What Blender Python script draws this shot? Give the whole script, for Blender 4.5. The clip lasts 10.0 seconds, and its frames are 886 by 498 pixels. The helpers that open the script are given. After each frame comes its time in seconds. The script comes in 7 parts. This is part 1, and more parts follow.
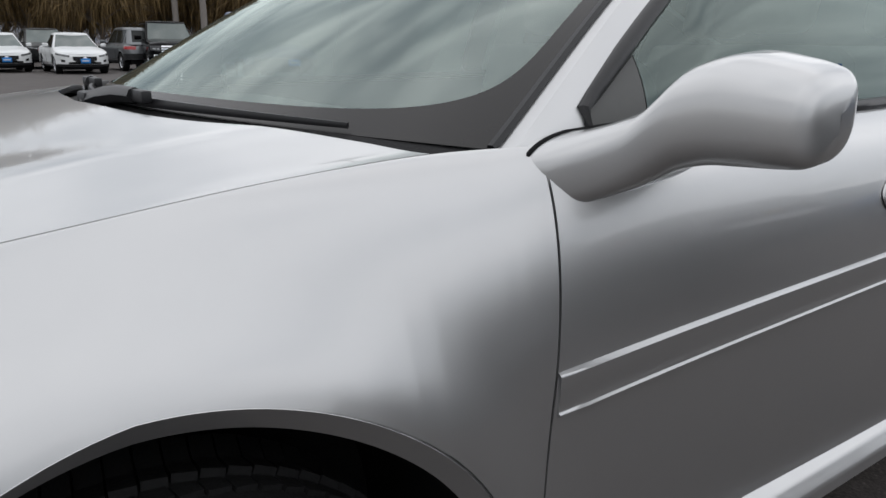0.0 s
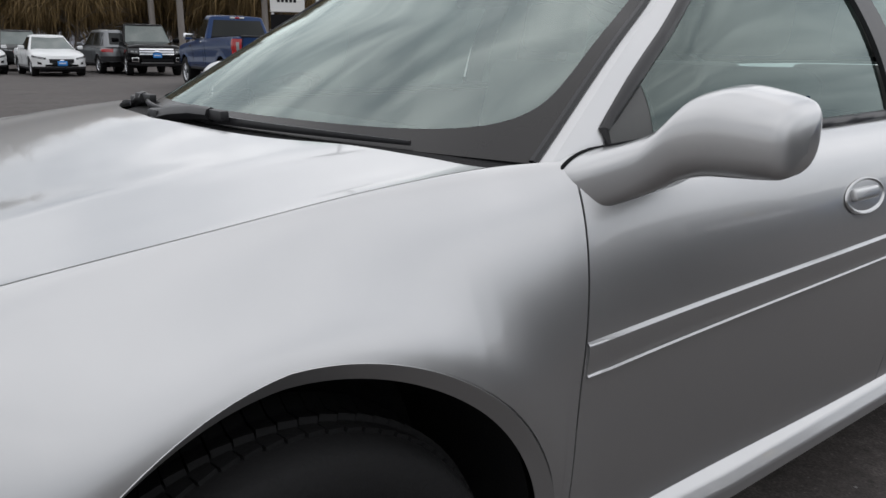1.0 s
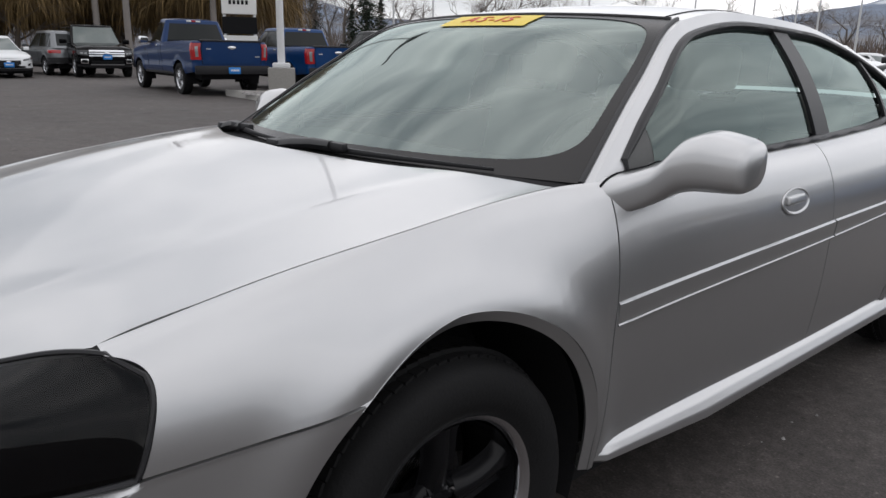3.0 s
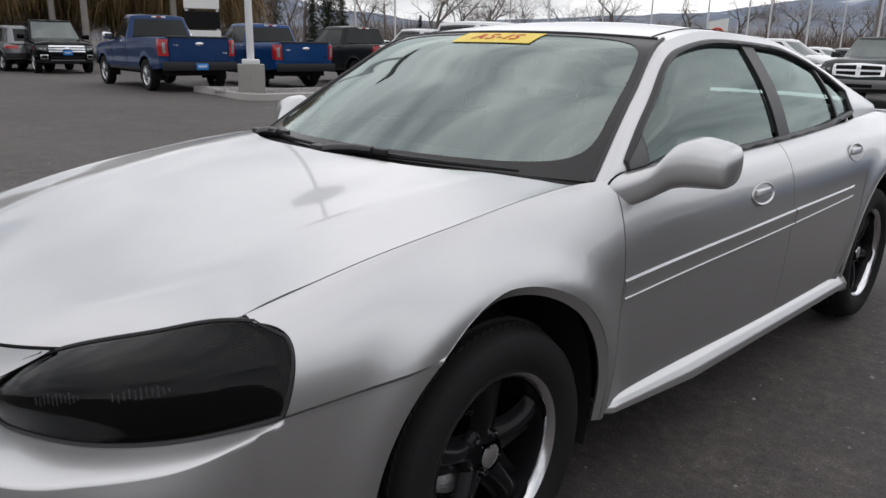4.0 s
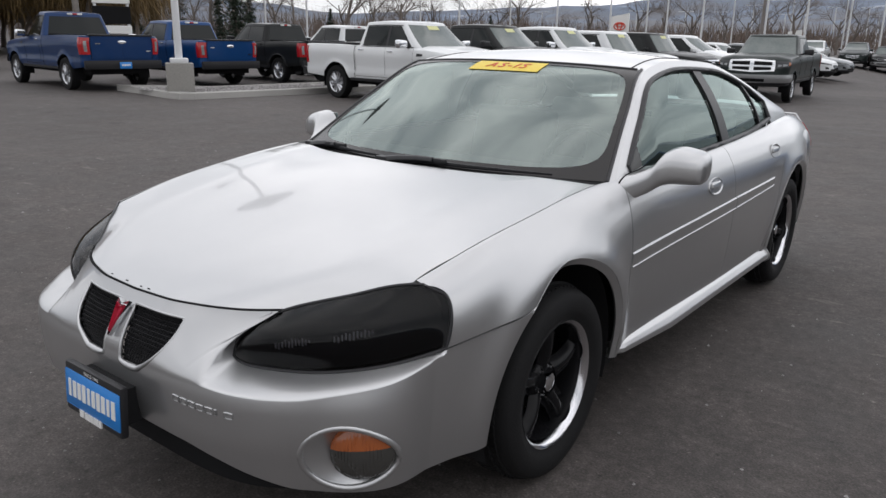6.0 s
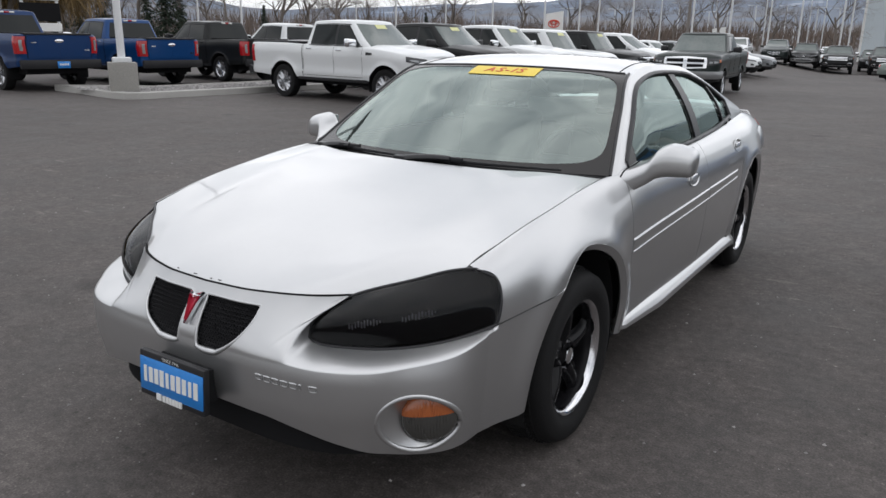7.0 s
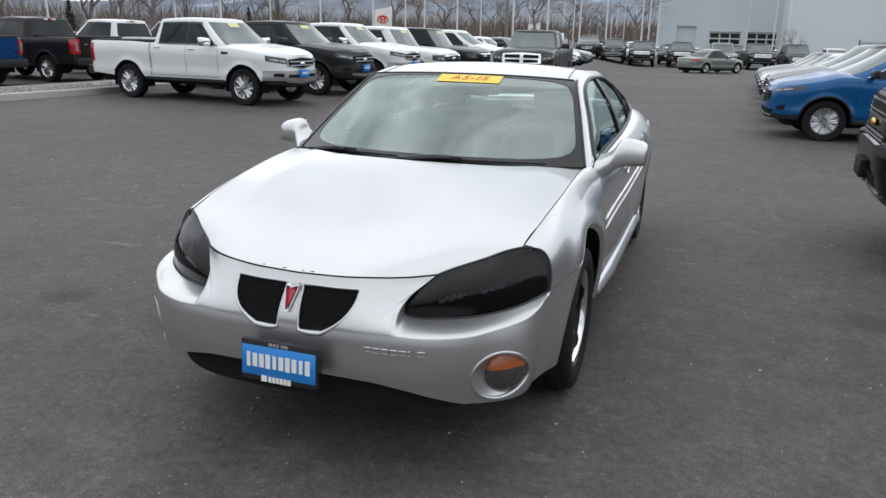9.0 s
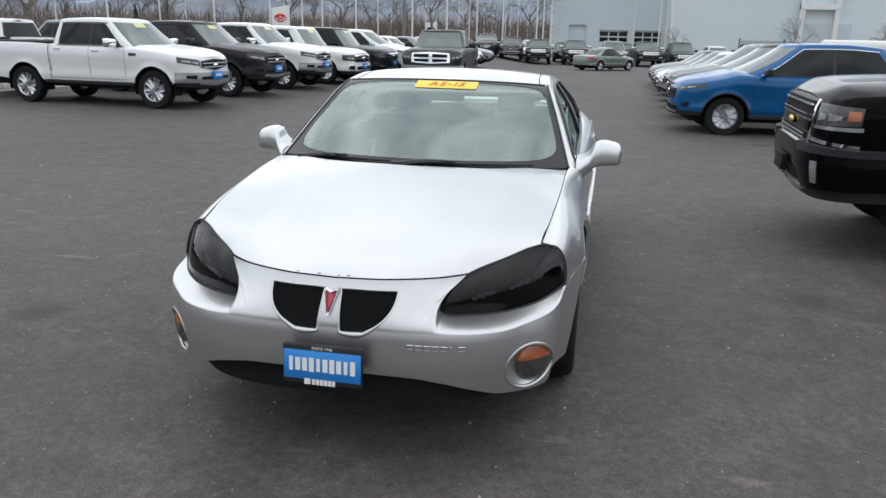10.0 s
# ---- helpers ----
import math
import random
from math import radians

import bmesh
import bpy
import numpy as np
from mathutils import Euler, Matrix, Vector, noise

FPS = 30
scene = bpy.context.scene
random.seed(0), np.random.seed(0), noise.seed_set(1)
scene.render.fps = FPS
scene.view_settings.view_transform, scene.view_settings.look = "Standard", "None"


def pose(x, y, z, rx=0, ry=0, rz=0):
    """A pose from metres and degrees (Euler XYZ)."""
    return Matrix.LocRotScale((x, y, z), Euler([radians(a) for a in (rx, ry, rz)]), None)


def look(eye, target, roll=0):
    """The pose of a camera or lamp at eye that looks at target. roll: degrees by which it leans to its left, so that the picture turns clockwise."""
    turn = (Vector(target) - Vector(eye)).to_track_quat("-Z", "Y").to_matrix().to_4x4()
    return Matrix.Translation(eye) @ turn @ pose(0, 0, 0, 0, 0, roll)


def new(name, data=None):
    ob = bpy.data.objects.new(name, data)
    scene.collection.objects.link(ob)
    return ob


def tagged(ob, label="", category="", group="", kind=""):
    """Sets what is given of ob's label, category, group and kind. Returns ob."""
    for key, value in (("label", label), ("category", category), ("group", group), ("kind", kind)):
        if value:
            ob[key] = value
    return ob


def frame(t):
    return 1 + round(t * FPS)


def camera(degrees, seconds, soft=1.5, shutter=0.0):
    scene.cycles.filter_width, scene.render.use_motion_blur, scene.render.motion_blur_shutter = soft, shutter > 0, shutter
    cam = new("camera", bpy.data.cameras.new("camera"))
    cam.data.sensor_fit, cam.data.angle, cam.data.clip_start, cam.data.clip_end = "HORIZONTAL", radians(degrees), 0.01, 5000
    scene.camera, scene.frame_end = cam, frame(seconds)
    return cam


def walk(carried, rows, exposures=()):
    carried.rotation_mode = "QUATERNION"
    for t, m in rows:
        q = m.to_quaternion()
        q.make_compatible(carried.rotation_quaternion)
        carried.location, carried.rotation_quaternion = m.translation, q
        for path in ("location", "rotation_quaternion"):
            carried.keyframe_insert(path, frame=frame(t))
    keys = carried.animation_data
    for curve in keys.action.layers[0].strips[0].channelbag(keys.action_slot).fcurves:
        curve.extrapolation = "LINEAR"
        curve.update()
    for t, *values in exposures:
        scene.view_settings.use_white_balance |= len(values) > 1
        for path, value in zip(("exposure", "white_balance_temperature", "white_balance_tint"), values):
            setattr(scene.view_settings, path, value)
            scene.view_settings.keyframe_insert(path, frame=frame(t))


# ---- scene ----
cam = camera(61.5, 10.0)
PATH = [
    (0, (1.495, -0.149, 1.082), (-0.039, 1.022, 0.555), 0.43),
    (0.5, (1.545, -0.247, 1.101), (0.03, 0.95, 0.58), 0.73),
    (1, (1.593, -0.363, 1.126), (0.096, 0.858, 0.607), 0.73),
    (1.5, (1.65, -0.483, 1.15), (0.17, 0.761, 0.636), 0.83),
    (2, (1.707, -0.615, 1.178), (0.244, 0.65, 0.669), 0.83),
    (2.5, (1.758, -0.76, 1.212), (0.32, 0.534, 0.702), 1.03),
    (4, (1.904, -1.279, 1.317), (0.572, 0.115, 0.785), 1.03),
    (4.5, (1.941, -1.48, 1.357), (0.647, -0.053, 0.82), 1.03),
    (5, (1.969, -1.684, 1.398), (0.719, -0.222, 0.853), 1.03),
    (5.5, (1.972, -1.89, 1.437), (0.769, -0.39, 0.89), 1.03),
    (7, (1.832, -2.501, 1.51), (0.82, -0.868, 0.957), 1.03),
    (7.5, (1.734, -2.706, 1.535), (0.811, -1.022, 0.977), 1.03),
    (8, (1.629, -2.902, 1.559), (0.799, -1.17, 1.0), 1.03),
    (8.5, (1.488, -3.096, 1.577), (0.771, -1.314, 1.019), 1.03),
    (9, (1.314, -3.262, 1.593), (0.705, -1.441, 1.034), 1.13),
    (9.5, (1.11, -3.407, 1.614), (0.616, -1.551, 1.056), 1.13),
    (10, (0.891, -3.536, 1.641), (0.536, -1.649, 1.082), 1.13),
]
walk(cam, [(t, look(eye, target, roll)) for t, eye, target, roll in PATH],
     exposures=[(0, -0.03, 6500, 11), (1.5, -0.07, 6520, 12), (4.0, -0.06, 6540, 13), (5.5, -0.02, 6540, 13), (7.5, 0.15, 6440, 11), (9.0, 0.28, 6340, 10), (10, 0.35, 6300, 9)])

# ---------- light ----------
world = bpy.data.worlds.new("sky")
scene.world = world
world.use_nodes = True
wn, wl = world.node_tree.nodes, world.node_tree.links
wn.clear()
w_out, w_bg = wn.new("ShaderNodeOutputWorld"), wn.new("ShaderNodeBackground")
w_sky = wn.new("ShaderNodeTexSky")
w_sky.sky_type, w_sky.sun_disc = "NISHITA", False
w_sky.sun_elevation, w_sky.sun_rotation = radians(62), radians(10)
w_co, w_map, w_cloud, w_ramp, w_mix = (wn.new("ShaderNodeTexCoord"), wn.new("ShaderNodeMapping"), wn.new("ShaderNodeTexNoise"),
                                       wn.new("ShaderNodeValToRGB"), wn.new("ShaderNodeMix"))
w_map.inputs["Scale"].default_value = (1.6, 1.6, 4.2)
w_cloud.inputs["Scale"].default_value, w_cloud.inputs["Detail"].default_value = 1.7, 7
w_cloud.inputs["Roughness"].default_value, w_cloud.inputs["Distortion"].default_value = 0.55, 0.4
w_ramp.color_ramp.elements[0].position, w_ramp.color_ramp.elements[0].color = 0.33, (5.5, 6.0, 6.5, 1)
w_ramp.color_ramp.elements[1].position, w_ramp.color_ramp.elements[1].color = 0.68, (17.0, 17.0, 17.0, 1)
w_mix.data_type = "RGBA"
w_mix.inputs["Factor"].default_value = 0.86
wl.new(w_co.outputs["Generated"], w_map.inputs["Vector"])
wl.new(w_map.outputs["Vector"], w_cloud.inputs["Vector"])
wl.new(w_cloud.outputs["Fac"], w_ramp.inputs["Fac"])
wl.new(w_sky.outputs["Color"], w_mix.inputs["A"])
wl.new(w_ramp.outputs["Color"], w_mix.inputs["B"])
# the cloud is brighter round the hidden sun and greyer away from it
w_dot, w_rng, w_glow, w_nrm = wn.new("ShaderNodeVectorMath"), wn.new("ShaderNodeMapRange"), wn.new("ShaderNodeMix"), wn.new("ShaderNodeVectorMath")
w_nrm.operation, w_dot.operation = "NORMALIZE", "DOT_PRODUCT"
w_dot.inputs[1].default_value = Vector((-0.10, 0.52, 0.85)).normalized()
w_rng.interpolation_type = "SMOOTHSTEP"
w_rng.inputs["From Min"].default_value, w_rng.inputs["From Max"].default_value = -0.6, 1.0
w_rng.inputs["To Min"].default_value, w_rng.inputs["To Max"].default_value = 0.66, 1.08
w_glow.data_type, w_glow.blend_type = "RGBA", "MULTIPLY"
w_glow.inputs["Factor"].default_value = 1.0
wl.new(w_co.outputs["Generated"], w_nrm.inputs[0])
wl.new(w_nrm.outputs["Vector"], w_dot.inputs[0])
wl.new(w_dot.outputs["Value"], w_rng.inputs["Value"])
wl.new(w_mix.outputs["Result"], w_glow.inputs["A"])
wl.new(w_rng.outputs["Result"], w_glow.inputs["B"])
wl.new(w_glow.outputs["Result"], w_bg.inputs["Color"])
w_bg.inputs["Strength"].default_value = 0.100
wl.new(w_bg.outputs["Background"], w_out.inputs["Surface"])

sun = new("sun", bpy.data.lights.new("sun", "SUN"))
sun.data.energy, sun.data.angle, sun.data.color = 0.5, radians(150), (1.0, 0.97, 0.93)
sun.matrix_world = look((1, 6, 13), (0, 0, 0))


# ---------- materials ----------
def material(name, color, rough=0.5, metal=0.0, vary=0.06, scale=6.0, bump=0.0, bump_scale=120.0, coat=0.0, island=0.0, spec=0.5):
    """A principled material whose colour varies at two scales, with fine relief."""
    m = bpy.data.materials.new(name)
    m.use_nodes = True
    n, l = m.node_tree.nodes, m.node_tree.links
    p = n["Principled BSDF"]
    p.inputs["Roughness"].default_value, p.inputs["Metallic"].default_value = rough, metal
    p.inputs["Coat Weight"].default_value, p.inputs["Coat Roughness"].default_value = coat, 0.04
    p.inputs["Specular IOR Level"].default_value = spec
    p.inputs["Base Color"].default_value = (*color, 1)
    co = n.new("ShaderNodeTexCoord")
    if vary:
        big, fine, add, ramp = n.new("ShaderNodeTexNoise"), n.new("ShaderNodeTexNoise"), n.new("ShaderNodeMath"), n.new("ShaderNodeMix")
        big.inputs["Scale"].default_value, fine.inputs["Scale"].default_value = scale * 0.3, scale * 9
        big.inputs["Detail"].default_value, fine.inputs["Detail"].default_value = 5, 3
        add.operation = "MULTIPLY_ADD"
        add.inputs[1].default_value = 0.45
        l.new(co.outputs["Object"], big.inputs["Vector"])
        l.new(co.outputs["Object"], fine.inputs["Vector"])
        l.new(fine.outputs["Fac"], add.inputs[0])
        half = n.new("ShaderNodeMath")
        half.operation, half.inputs[1].default_value = "MULTIPLY", 0.55
        l.new(big.outputs["Fac"], half.inputs[0])
        l.new(half.outputs[0], add.inputs[2])
        ramp.data_type = "RGBA"
        ramp.inputs["A"].default_value = (*[c * (1 - 2 * vary) for c in color], 1)
        ramp.inputs["B"].default_value = (*[min(1, c * (1 + 2 * vary)) for c in color], 1)
        l.new(add.outputs[0], ramp.inputs["Factor"])
        out = ramp.outputs["Result"]
        if island:
            info, hsv, rng = n.new("ShaderNodeNewGeometry"), n.new("ShaderNodeHueSaturation"), n.new("ShaderNodeMapRange")
            rng.inputs["To Min"].default_value, rng.inputs["To Max"].default_value = 1 - island, 1 + island
            l.new(info.outputs["Random Per Island"], rng.inputs["Value"])
            l.new(rng.outputs["Result"], hsv.inputs["Value"])
            l.new(out, hsv.inputs["Color"])
            out = hsv.outputs["Color"]
        l.new(out, p.inputs["Base Color"])
    if bump:
        bn, bp = n.new("ShaderNodeTexNoise"), n.new("ShaderNodeBump")
        bn.inputs["Scale"].default_value, bn.inputs["Detail"].default_value = bump_scale, 4
        bp.inputs["Strength"].default_value, bp.inputs["Distance"].default_value = bump, 0.01
        l.new(co.outputs["Object"], bn.inputs["Vector"])
        l.new(bn.outputs["Fac"], bp.inputs["Height"])
        l.new(bp.outputs["Normal"], p.inputs["Normal"])
    return m


def glass(name, tint, gloss=1.5, rough=0.0, veil=0.0, sheen=(1, 1, 1)):
    """A thin pane: tinted see-through with a Fresnel gloss; veil adds a pale diffuse layer standing in for reflected
    sky.
    """
    m = bpy.data.materials.new(name)
    m.use_nodes = True
    n, l = m.node_tree.nodes, m.node_tree.links
    n.clear()
    out, mix, tr, gl, fr = (n.new("ShaderNodeOutputMaterial"), n.new("ShaderNodeMixShader"), n.new("ShaderNodeBsdfTransparent"),
                            n.new("ShaderNodeBsdfGlossy"), n.new("ShaderNodeFresnel"))
    tr.inputs["Color"].default_value = (*tint, 1)
    gl.inputs["Roughness"].default_value = rough
    gl.inputs["Color"].default_value = (*sheen, 1)
    fr.inputs["IOR"].default_value = gloss
    l.new(fr.outputs["Fac"], mix.inputs["Fac"])
    l.new(tr.outputs["BSDF"], mix.inputs[1])
    l.new(gl.outputs["BSDF"], mix.inputs[2])
    last = mix
    # pale diffuse layer imitates the bright sky mirrored in the pane
    if veil:
        film, milk = n.new("ShaderNodeMixShader"), n.new("ShaderNodeBsdfDiffuse")
        film.inputs["Fac"].default_value = veil
        milk.inputs["Color"].default_value = (0.45, 0.52, 0.50, 1)
        l.new(mix.outputs[0], film.inputs[1])
        l.new(milk.outputs[0], film.inputs[2])
        last = film
    l.new(last.outputs[0], out.inputs["Surface"])
    return m


def asphalt():
    """Worn asphalt: dark binder, pale stones, damp and oily patches, faint wandering cracks."""
    m = material("asphalt", (0.062, 0.059, 0.057), 0.84, 0, 0.0)
    n, l = m.node_tree.nodes, m.node_tree.links
    p = n["Principled BSDF"]
    co = n.new("ShaderNodeTexCoord")

    def tex(kind, scale, detail=4):
        t = n.new(kind)
        t.inputs["Scale"].default_value = scale
        if kind == "ShaderNodeTexNoise":
            t.inputs["Detail"].default_value = detail
        l.new(co.outputs["Object"], t.inputs["Vector"])
        return t

    def ramp(src, stops):
        r = n.new("ShaderNodeValToRGB")
        e = r.color_ramp.elements
        e[0].position, e[0].color = stops[0][0], (*[stops[0][1]] * 3, 1)
        e[1].position, e[1].color = stops[-1][0], (*[stops[-1][1]] * 3, 1)
        for a, b in stops[1:-1]:
            k = e.new(a)
            k.color = (*[b] * 3, 1)
        l.new(src, r.inputs["Fac"])
        return r.outputs["Color"]

    def times(a, b):
        x = n.new("ShaderNodeMix")
        x.data_type, x.blend_type = "RGBA", "MULTIPLY"
        x.inputs["Factor"].default_value = 1.0
        l.new(a, x.inputs["A"])
        l.new(b, x.inputs["B"])
        return x.outputs["Result"]

    big, mid, fine = tex("ShaderNodeTexNoise", 0.22, 6), tex("ShaderNodeTexNoise", 1.7, 7), tex("ShaderNodeTexNoise", 120, 5)
    for t in (big, mid):
        t.inputs["Roughness"].default_value = 0.66
    stone, spot, crack = tex("ShaderNodeTexVoronoi", 46), tex("ShaderNodeTexVoronoi", 0.8), tex("ShaderNodeTexVoronoi", 0.35)
    crack.feature = "DISTANCE_TO_EDGE"
    warp, wsum = n.new("ShaderNodeVectorMath"), n.new("ShaderNodeVectorMath")
    wn2 = tex("ShaderNodeTexNoise", 1.1, 6)
    warp.operation, wsum.operation = "SCALE", "ADD"
    warp.inputs["Scale"].default_value = 1.6
    l.new(wn2.outputs["Color"], warp.inputs[0])
    l.new(co.outputs["Object"], wsum.inputs[0])
    l.new(warp.outputs["Vector"], wsum.inputs[1])
    l.new(wsum.outputs["Vector"], crack.inputs["Vector"])
    base = n.new("ShaderNodeRGB")
    base.outputs[0].default_value = (0.0730, 0.0632, 0.0592, 1)
    c = times(base.outputs[0], ramp(big.outputs["Fac"], ((0.32, 0.80), (0.5, 0.97), (0.68, 1.18))))
    c = times(c, ramp(mid.outputs["Fac"], ((0.30, 0.78), (0.5, 1.0), (0.70, 1.24))))
    c = times(c, ramp(fine.outputs["Fac"], ((0.28, 0.58), (0.5, 0.97), (0.72, 1.48))))
    blot, speck = tex("ShaderNodeTexNoise", 5.5, 8), tex("ShaderNodeTexVoronoi", 8)
    blot.inputs["Roughness"].default_value = 0.7
    c = times(c, ramp(blot.outputs["Fac"], ((0.30, 0.76), (0.5, 0.99), (0.70, 1.26))))
    c = times(c, ramp(speck.outputs["Distance"], ((0.0, 2.6), (0.040, 1.9), (0.075, 1.0))))
    scuff, stretch = tex("ShaderNodeTexNoise", 3.2, 6), n.new("ShaderNodeMapping")
    stretch.inputs["Rotation"].default_value, stretch.inputs["Scale"].default_value = (0, 0, 0.5), (0.6, 2.2, 1)
    l.new(co.outputs["Object"], stretch.inputs["Vector"])
    l.new(stretch.outputs["Vector"], scuff.inputs["Vector"])
    c = times(c, ramp(scuff.outputs["Fac"], ((0.655, 1.0), (0.70, 1.55), (0.80, 2.0))))
    grain = tex("ShaderNodeTexNoise", 22, 8)
    grain.inputs["Roughness"].default_value = 0.75
    c = times(c, ramp(grain.outputs["Fac"], ((0.30, 0.70), (0.5, 0.98), (0.70, 1.36))))
    pit = tex("ShaderNodeTexVoronoi", 11)
    pit.inputs["Randomness"].default_value = 0.9
    c = times(c, ramp(pit.outputs["Distance"], ((0.0, 0.45), (0.06, 0.6), (0.13, 1.0))))
    c = times(c, ramp(stone.outputs["Distance"], ((0.0, 2.4), (0.13, 1.2), (0.33, 0.94))))
    c = times(c, ramp(spot.outputs["Distance"], ((0.06, 0.62), (0.16, 1.0), (1.0, 1.0))))
    c = times(c, ramp(crack.outputs["Distance"], ((0.0, 1.14), (0.010, 1.10), (0.025, 1.0))))
    l.new(c, p.inputs["Base Color"])
    bp = n.new("ShaderNodeBump")
    bp.inputs["Strength"].default_value, bp.inputs["Distance"].default_value = 0.32, 0.008
    l.new(fine.outputs["Fac"], bp.inputs["Height"])
    l.new(bp.outputs["Normal"], p.inputs["Normal"])
    rr = n.new("ShaderNodeMapRange")
    rr.inputs["From Min"].default_value, rr.inputs["From Max"].default_value = 0.3, 0.7
    rr.inputs["To Min"].default_value, rr.inputs["To Max"].default_value = 0.66, 0.90
    l.new(mid.outputs["Fac"], rr.inputs["Value"])
    l.new(rr.outputs["Result"], p.inputs["Roughness"])
    return m


M = {
    "silver": material("silver_paint", (0.53, 0.534, 0.539), 0.345, 0.87, 0.02, 2.0, 0.012, 900, coat=0.85),
    "gap": material("gap_black", (0.012, 0.012, 0.013), 0.8, 0, 0.05, spec=0.12),
    "black_trim": material("black_trim", (0.02, 0.02, 0.022), 0.38, 0, 0.1, 8, 0.05, 300, spec=0.35),
    "matte_black": material("matte_black", (0.014, 0.014, 0.015), 0.75, 0, 0.12, 8, 0.2, 200, spec=0.2),
    "tyre": material("tyre_rubber", (0.0105, 0.0105, 0.011), 0.75, 0, 0.16, 12, 0.2, 160, spec=0.22),
    "rim_black": material("gloss_black_rim", (0.008, 0.008, 0.009), 0.26, 0.0, 0.1, 6, coat=0.05, spec=0.16),
    "polished": material("polished_metal", (0.72, 0.72, 0.74), 0.16, 1.0, 0.05, 8, 0.05, 200),
    "chrome": material("chrome", (0.8, 0.81, 0.83), 0.07, 1.0, 0.02),
    "asphalt": asphalt(),
    "concrete": material("concrete", (0.29, 0.28, 0.26), 0.85, 0, 0.2, 3, 0.4, 60),
    "glass_side": glass("tinted_side_glass", (0.42, 0.51, 0.49), 1.9, 0.0, 0.0, (0.82, 0.97, 0.93)),
    "glass_front": glass("windshield_glass", (0.66, 0.76, 0.72), 2.62, 0.0, 0.05, (0.86, 0.98, 0.94)),
    "glass_back": glass("rear_glass", (0.40, 0.46, 0.45), 1.5, 0.0, 0.0, (0.9, 1.0, 0.97)),
    "frit": material("black_frit", (0.017, 0.0155, 0.0155), 0.24, 0, 0.05, spec=0.34),
    "lamp_smoke": glass("smoked_lamp_cover", (0.33, 0.33, 0.36), 1.32, 0.0),
    "interior": material("grey_cloth", (0.26, 0.26, 0.25), 0.9, 0, 0.10, 9),
    "dash": material("dash_vinyl", (0.10, 0.102, 0.10), 0.6, 0, 0.08, 9),
    "red": material("emblem_red", (0.45, 0.02, 0.05), 0.3, 0, 0.05, coat=0.6),
    "amber": material("amber_lens", (0.36, 0.095, 0.025), 0.22, 0, 0.08, 20, coat=0.8),
    "lamp_silver": material("lamp_silver", (0.74, 0.74, 0.76), 0.34, 0.75, 0.05, 8),
    "lens_grey": material("fog_lens", (0.06, 0.059, 0.055), 0.15, 0.2, 0.2, 14, 0.1, 40, coat=0.8),
    "plate_blue": material("plate_blue", (0.02, 0.21, 0.60), 0.4, 0, 0.12, 10),
    "white_print": material("white_print", (0.78, 0.78, 0.76), 0.5, 0, 0.04),
    "yellow": material("sticker_yellow", (0.80, 0.60, 0.07), 0.5, 0, 0.04),
    "red_print": material("sticker_red", (0.62, 0.06, 0.03), 0.5, 0, 0.04),
    "tail_red": material("tail_lamp_red", (0.40, 0.012, 0.015), 0.15, 0, 0.08, 10, coat=0.8),
}


# ---------- mesh helpers ----------
def spl(*pts):
    """A smooth curve through (s, value) pairs that does not overshoot."""
    px, py = [p[0] for p in pts], [p[1] for p in pts]
    h = [b - a for a, b in zip(px, px[1:])]
    d = [(b - a) / k for a, b, k in zip(py, py[1:], h)]
    g = [d[0]] + [0 if d[i - 1] * d[i] <= 0 else 2 * d[i - 1] * d[i] / (d[i - 1] + d[i]) for i in range(1, len(d))] + [d[-1]]

    def value(s):
        s = min(max(s, px[0]), px[-1])
        i = 0
        while i < len(h) - 1 and s > px[i + 1]:
            i += 1
        t, k = (s - px[i]) / h[i], h[i]
        return ((2 * t ** 3 - 3 * t * t + 1) * py[i] + (t ** 3 - 2 * t * t + t) * k * g[i]
                + (3 * t * t - 2 * t ** 3) * py[i + 1] + (t ** 3 - t * t) * k * g[i + 1])
    return value


def lerp(a, b, t):
    return a + (b - a) * t


def finish(name, bm, mat, parent=None, label="", smooth=True, sharp=45, kind=""):
    me = bpy.data.meshes.new(name)
    bm.to_mesh(me)
    bm.free()
    if smooth:
        me.polygons.foreach_set("use_smooth", [True] * len(me.polygons))
        me.set_sharp_from_angle(angle=radians(sharp))
    for k in (mat if isinstance(mat, (list, tuple)) else [mat]):
        me.materials.append(k)
    ob = new(name, me)
    ob.parent = parent
    return tagged(ob, label, kind=kind)


def part(name, bm, mat, parent, label="", smooth=True, sharp=45):
    return finish(name, bm, mat, parent, label, smooth, sharp)


def thing(name, label, category, m=None, group=""):
    ob = new(name)
    ob.empty_display_size = 0.1
    if m is not None:
        ob.matrix_basis = m
    return tagged(ob, label, category, group)


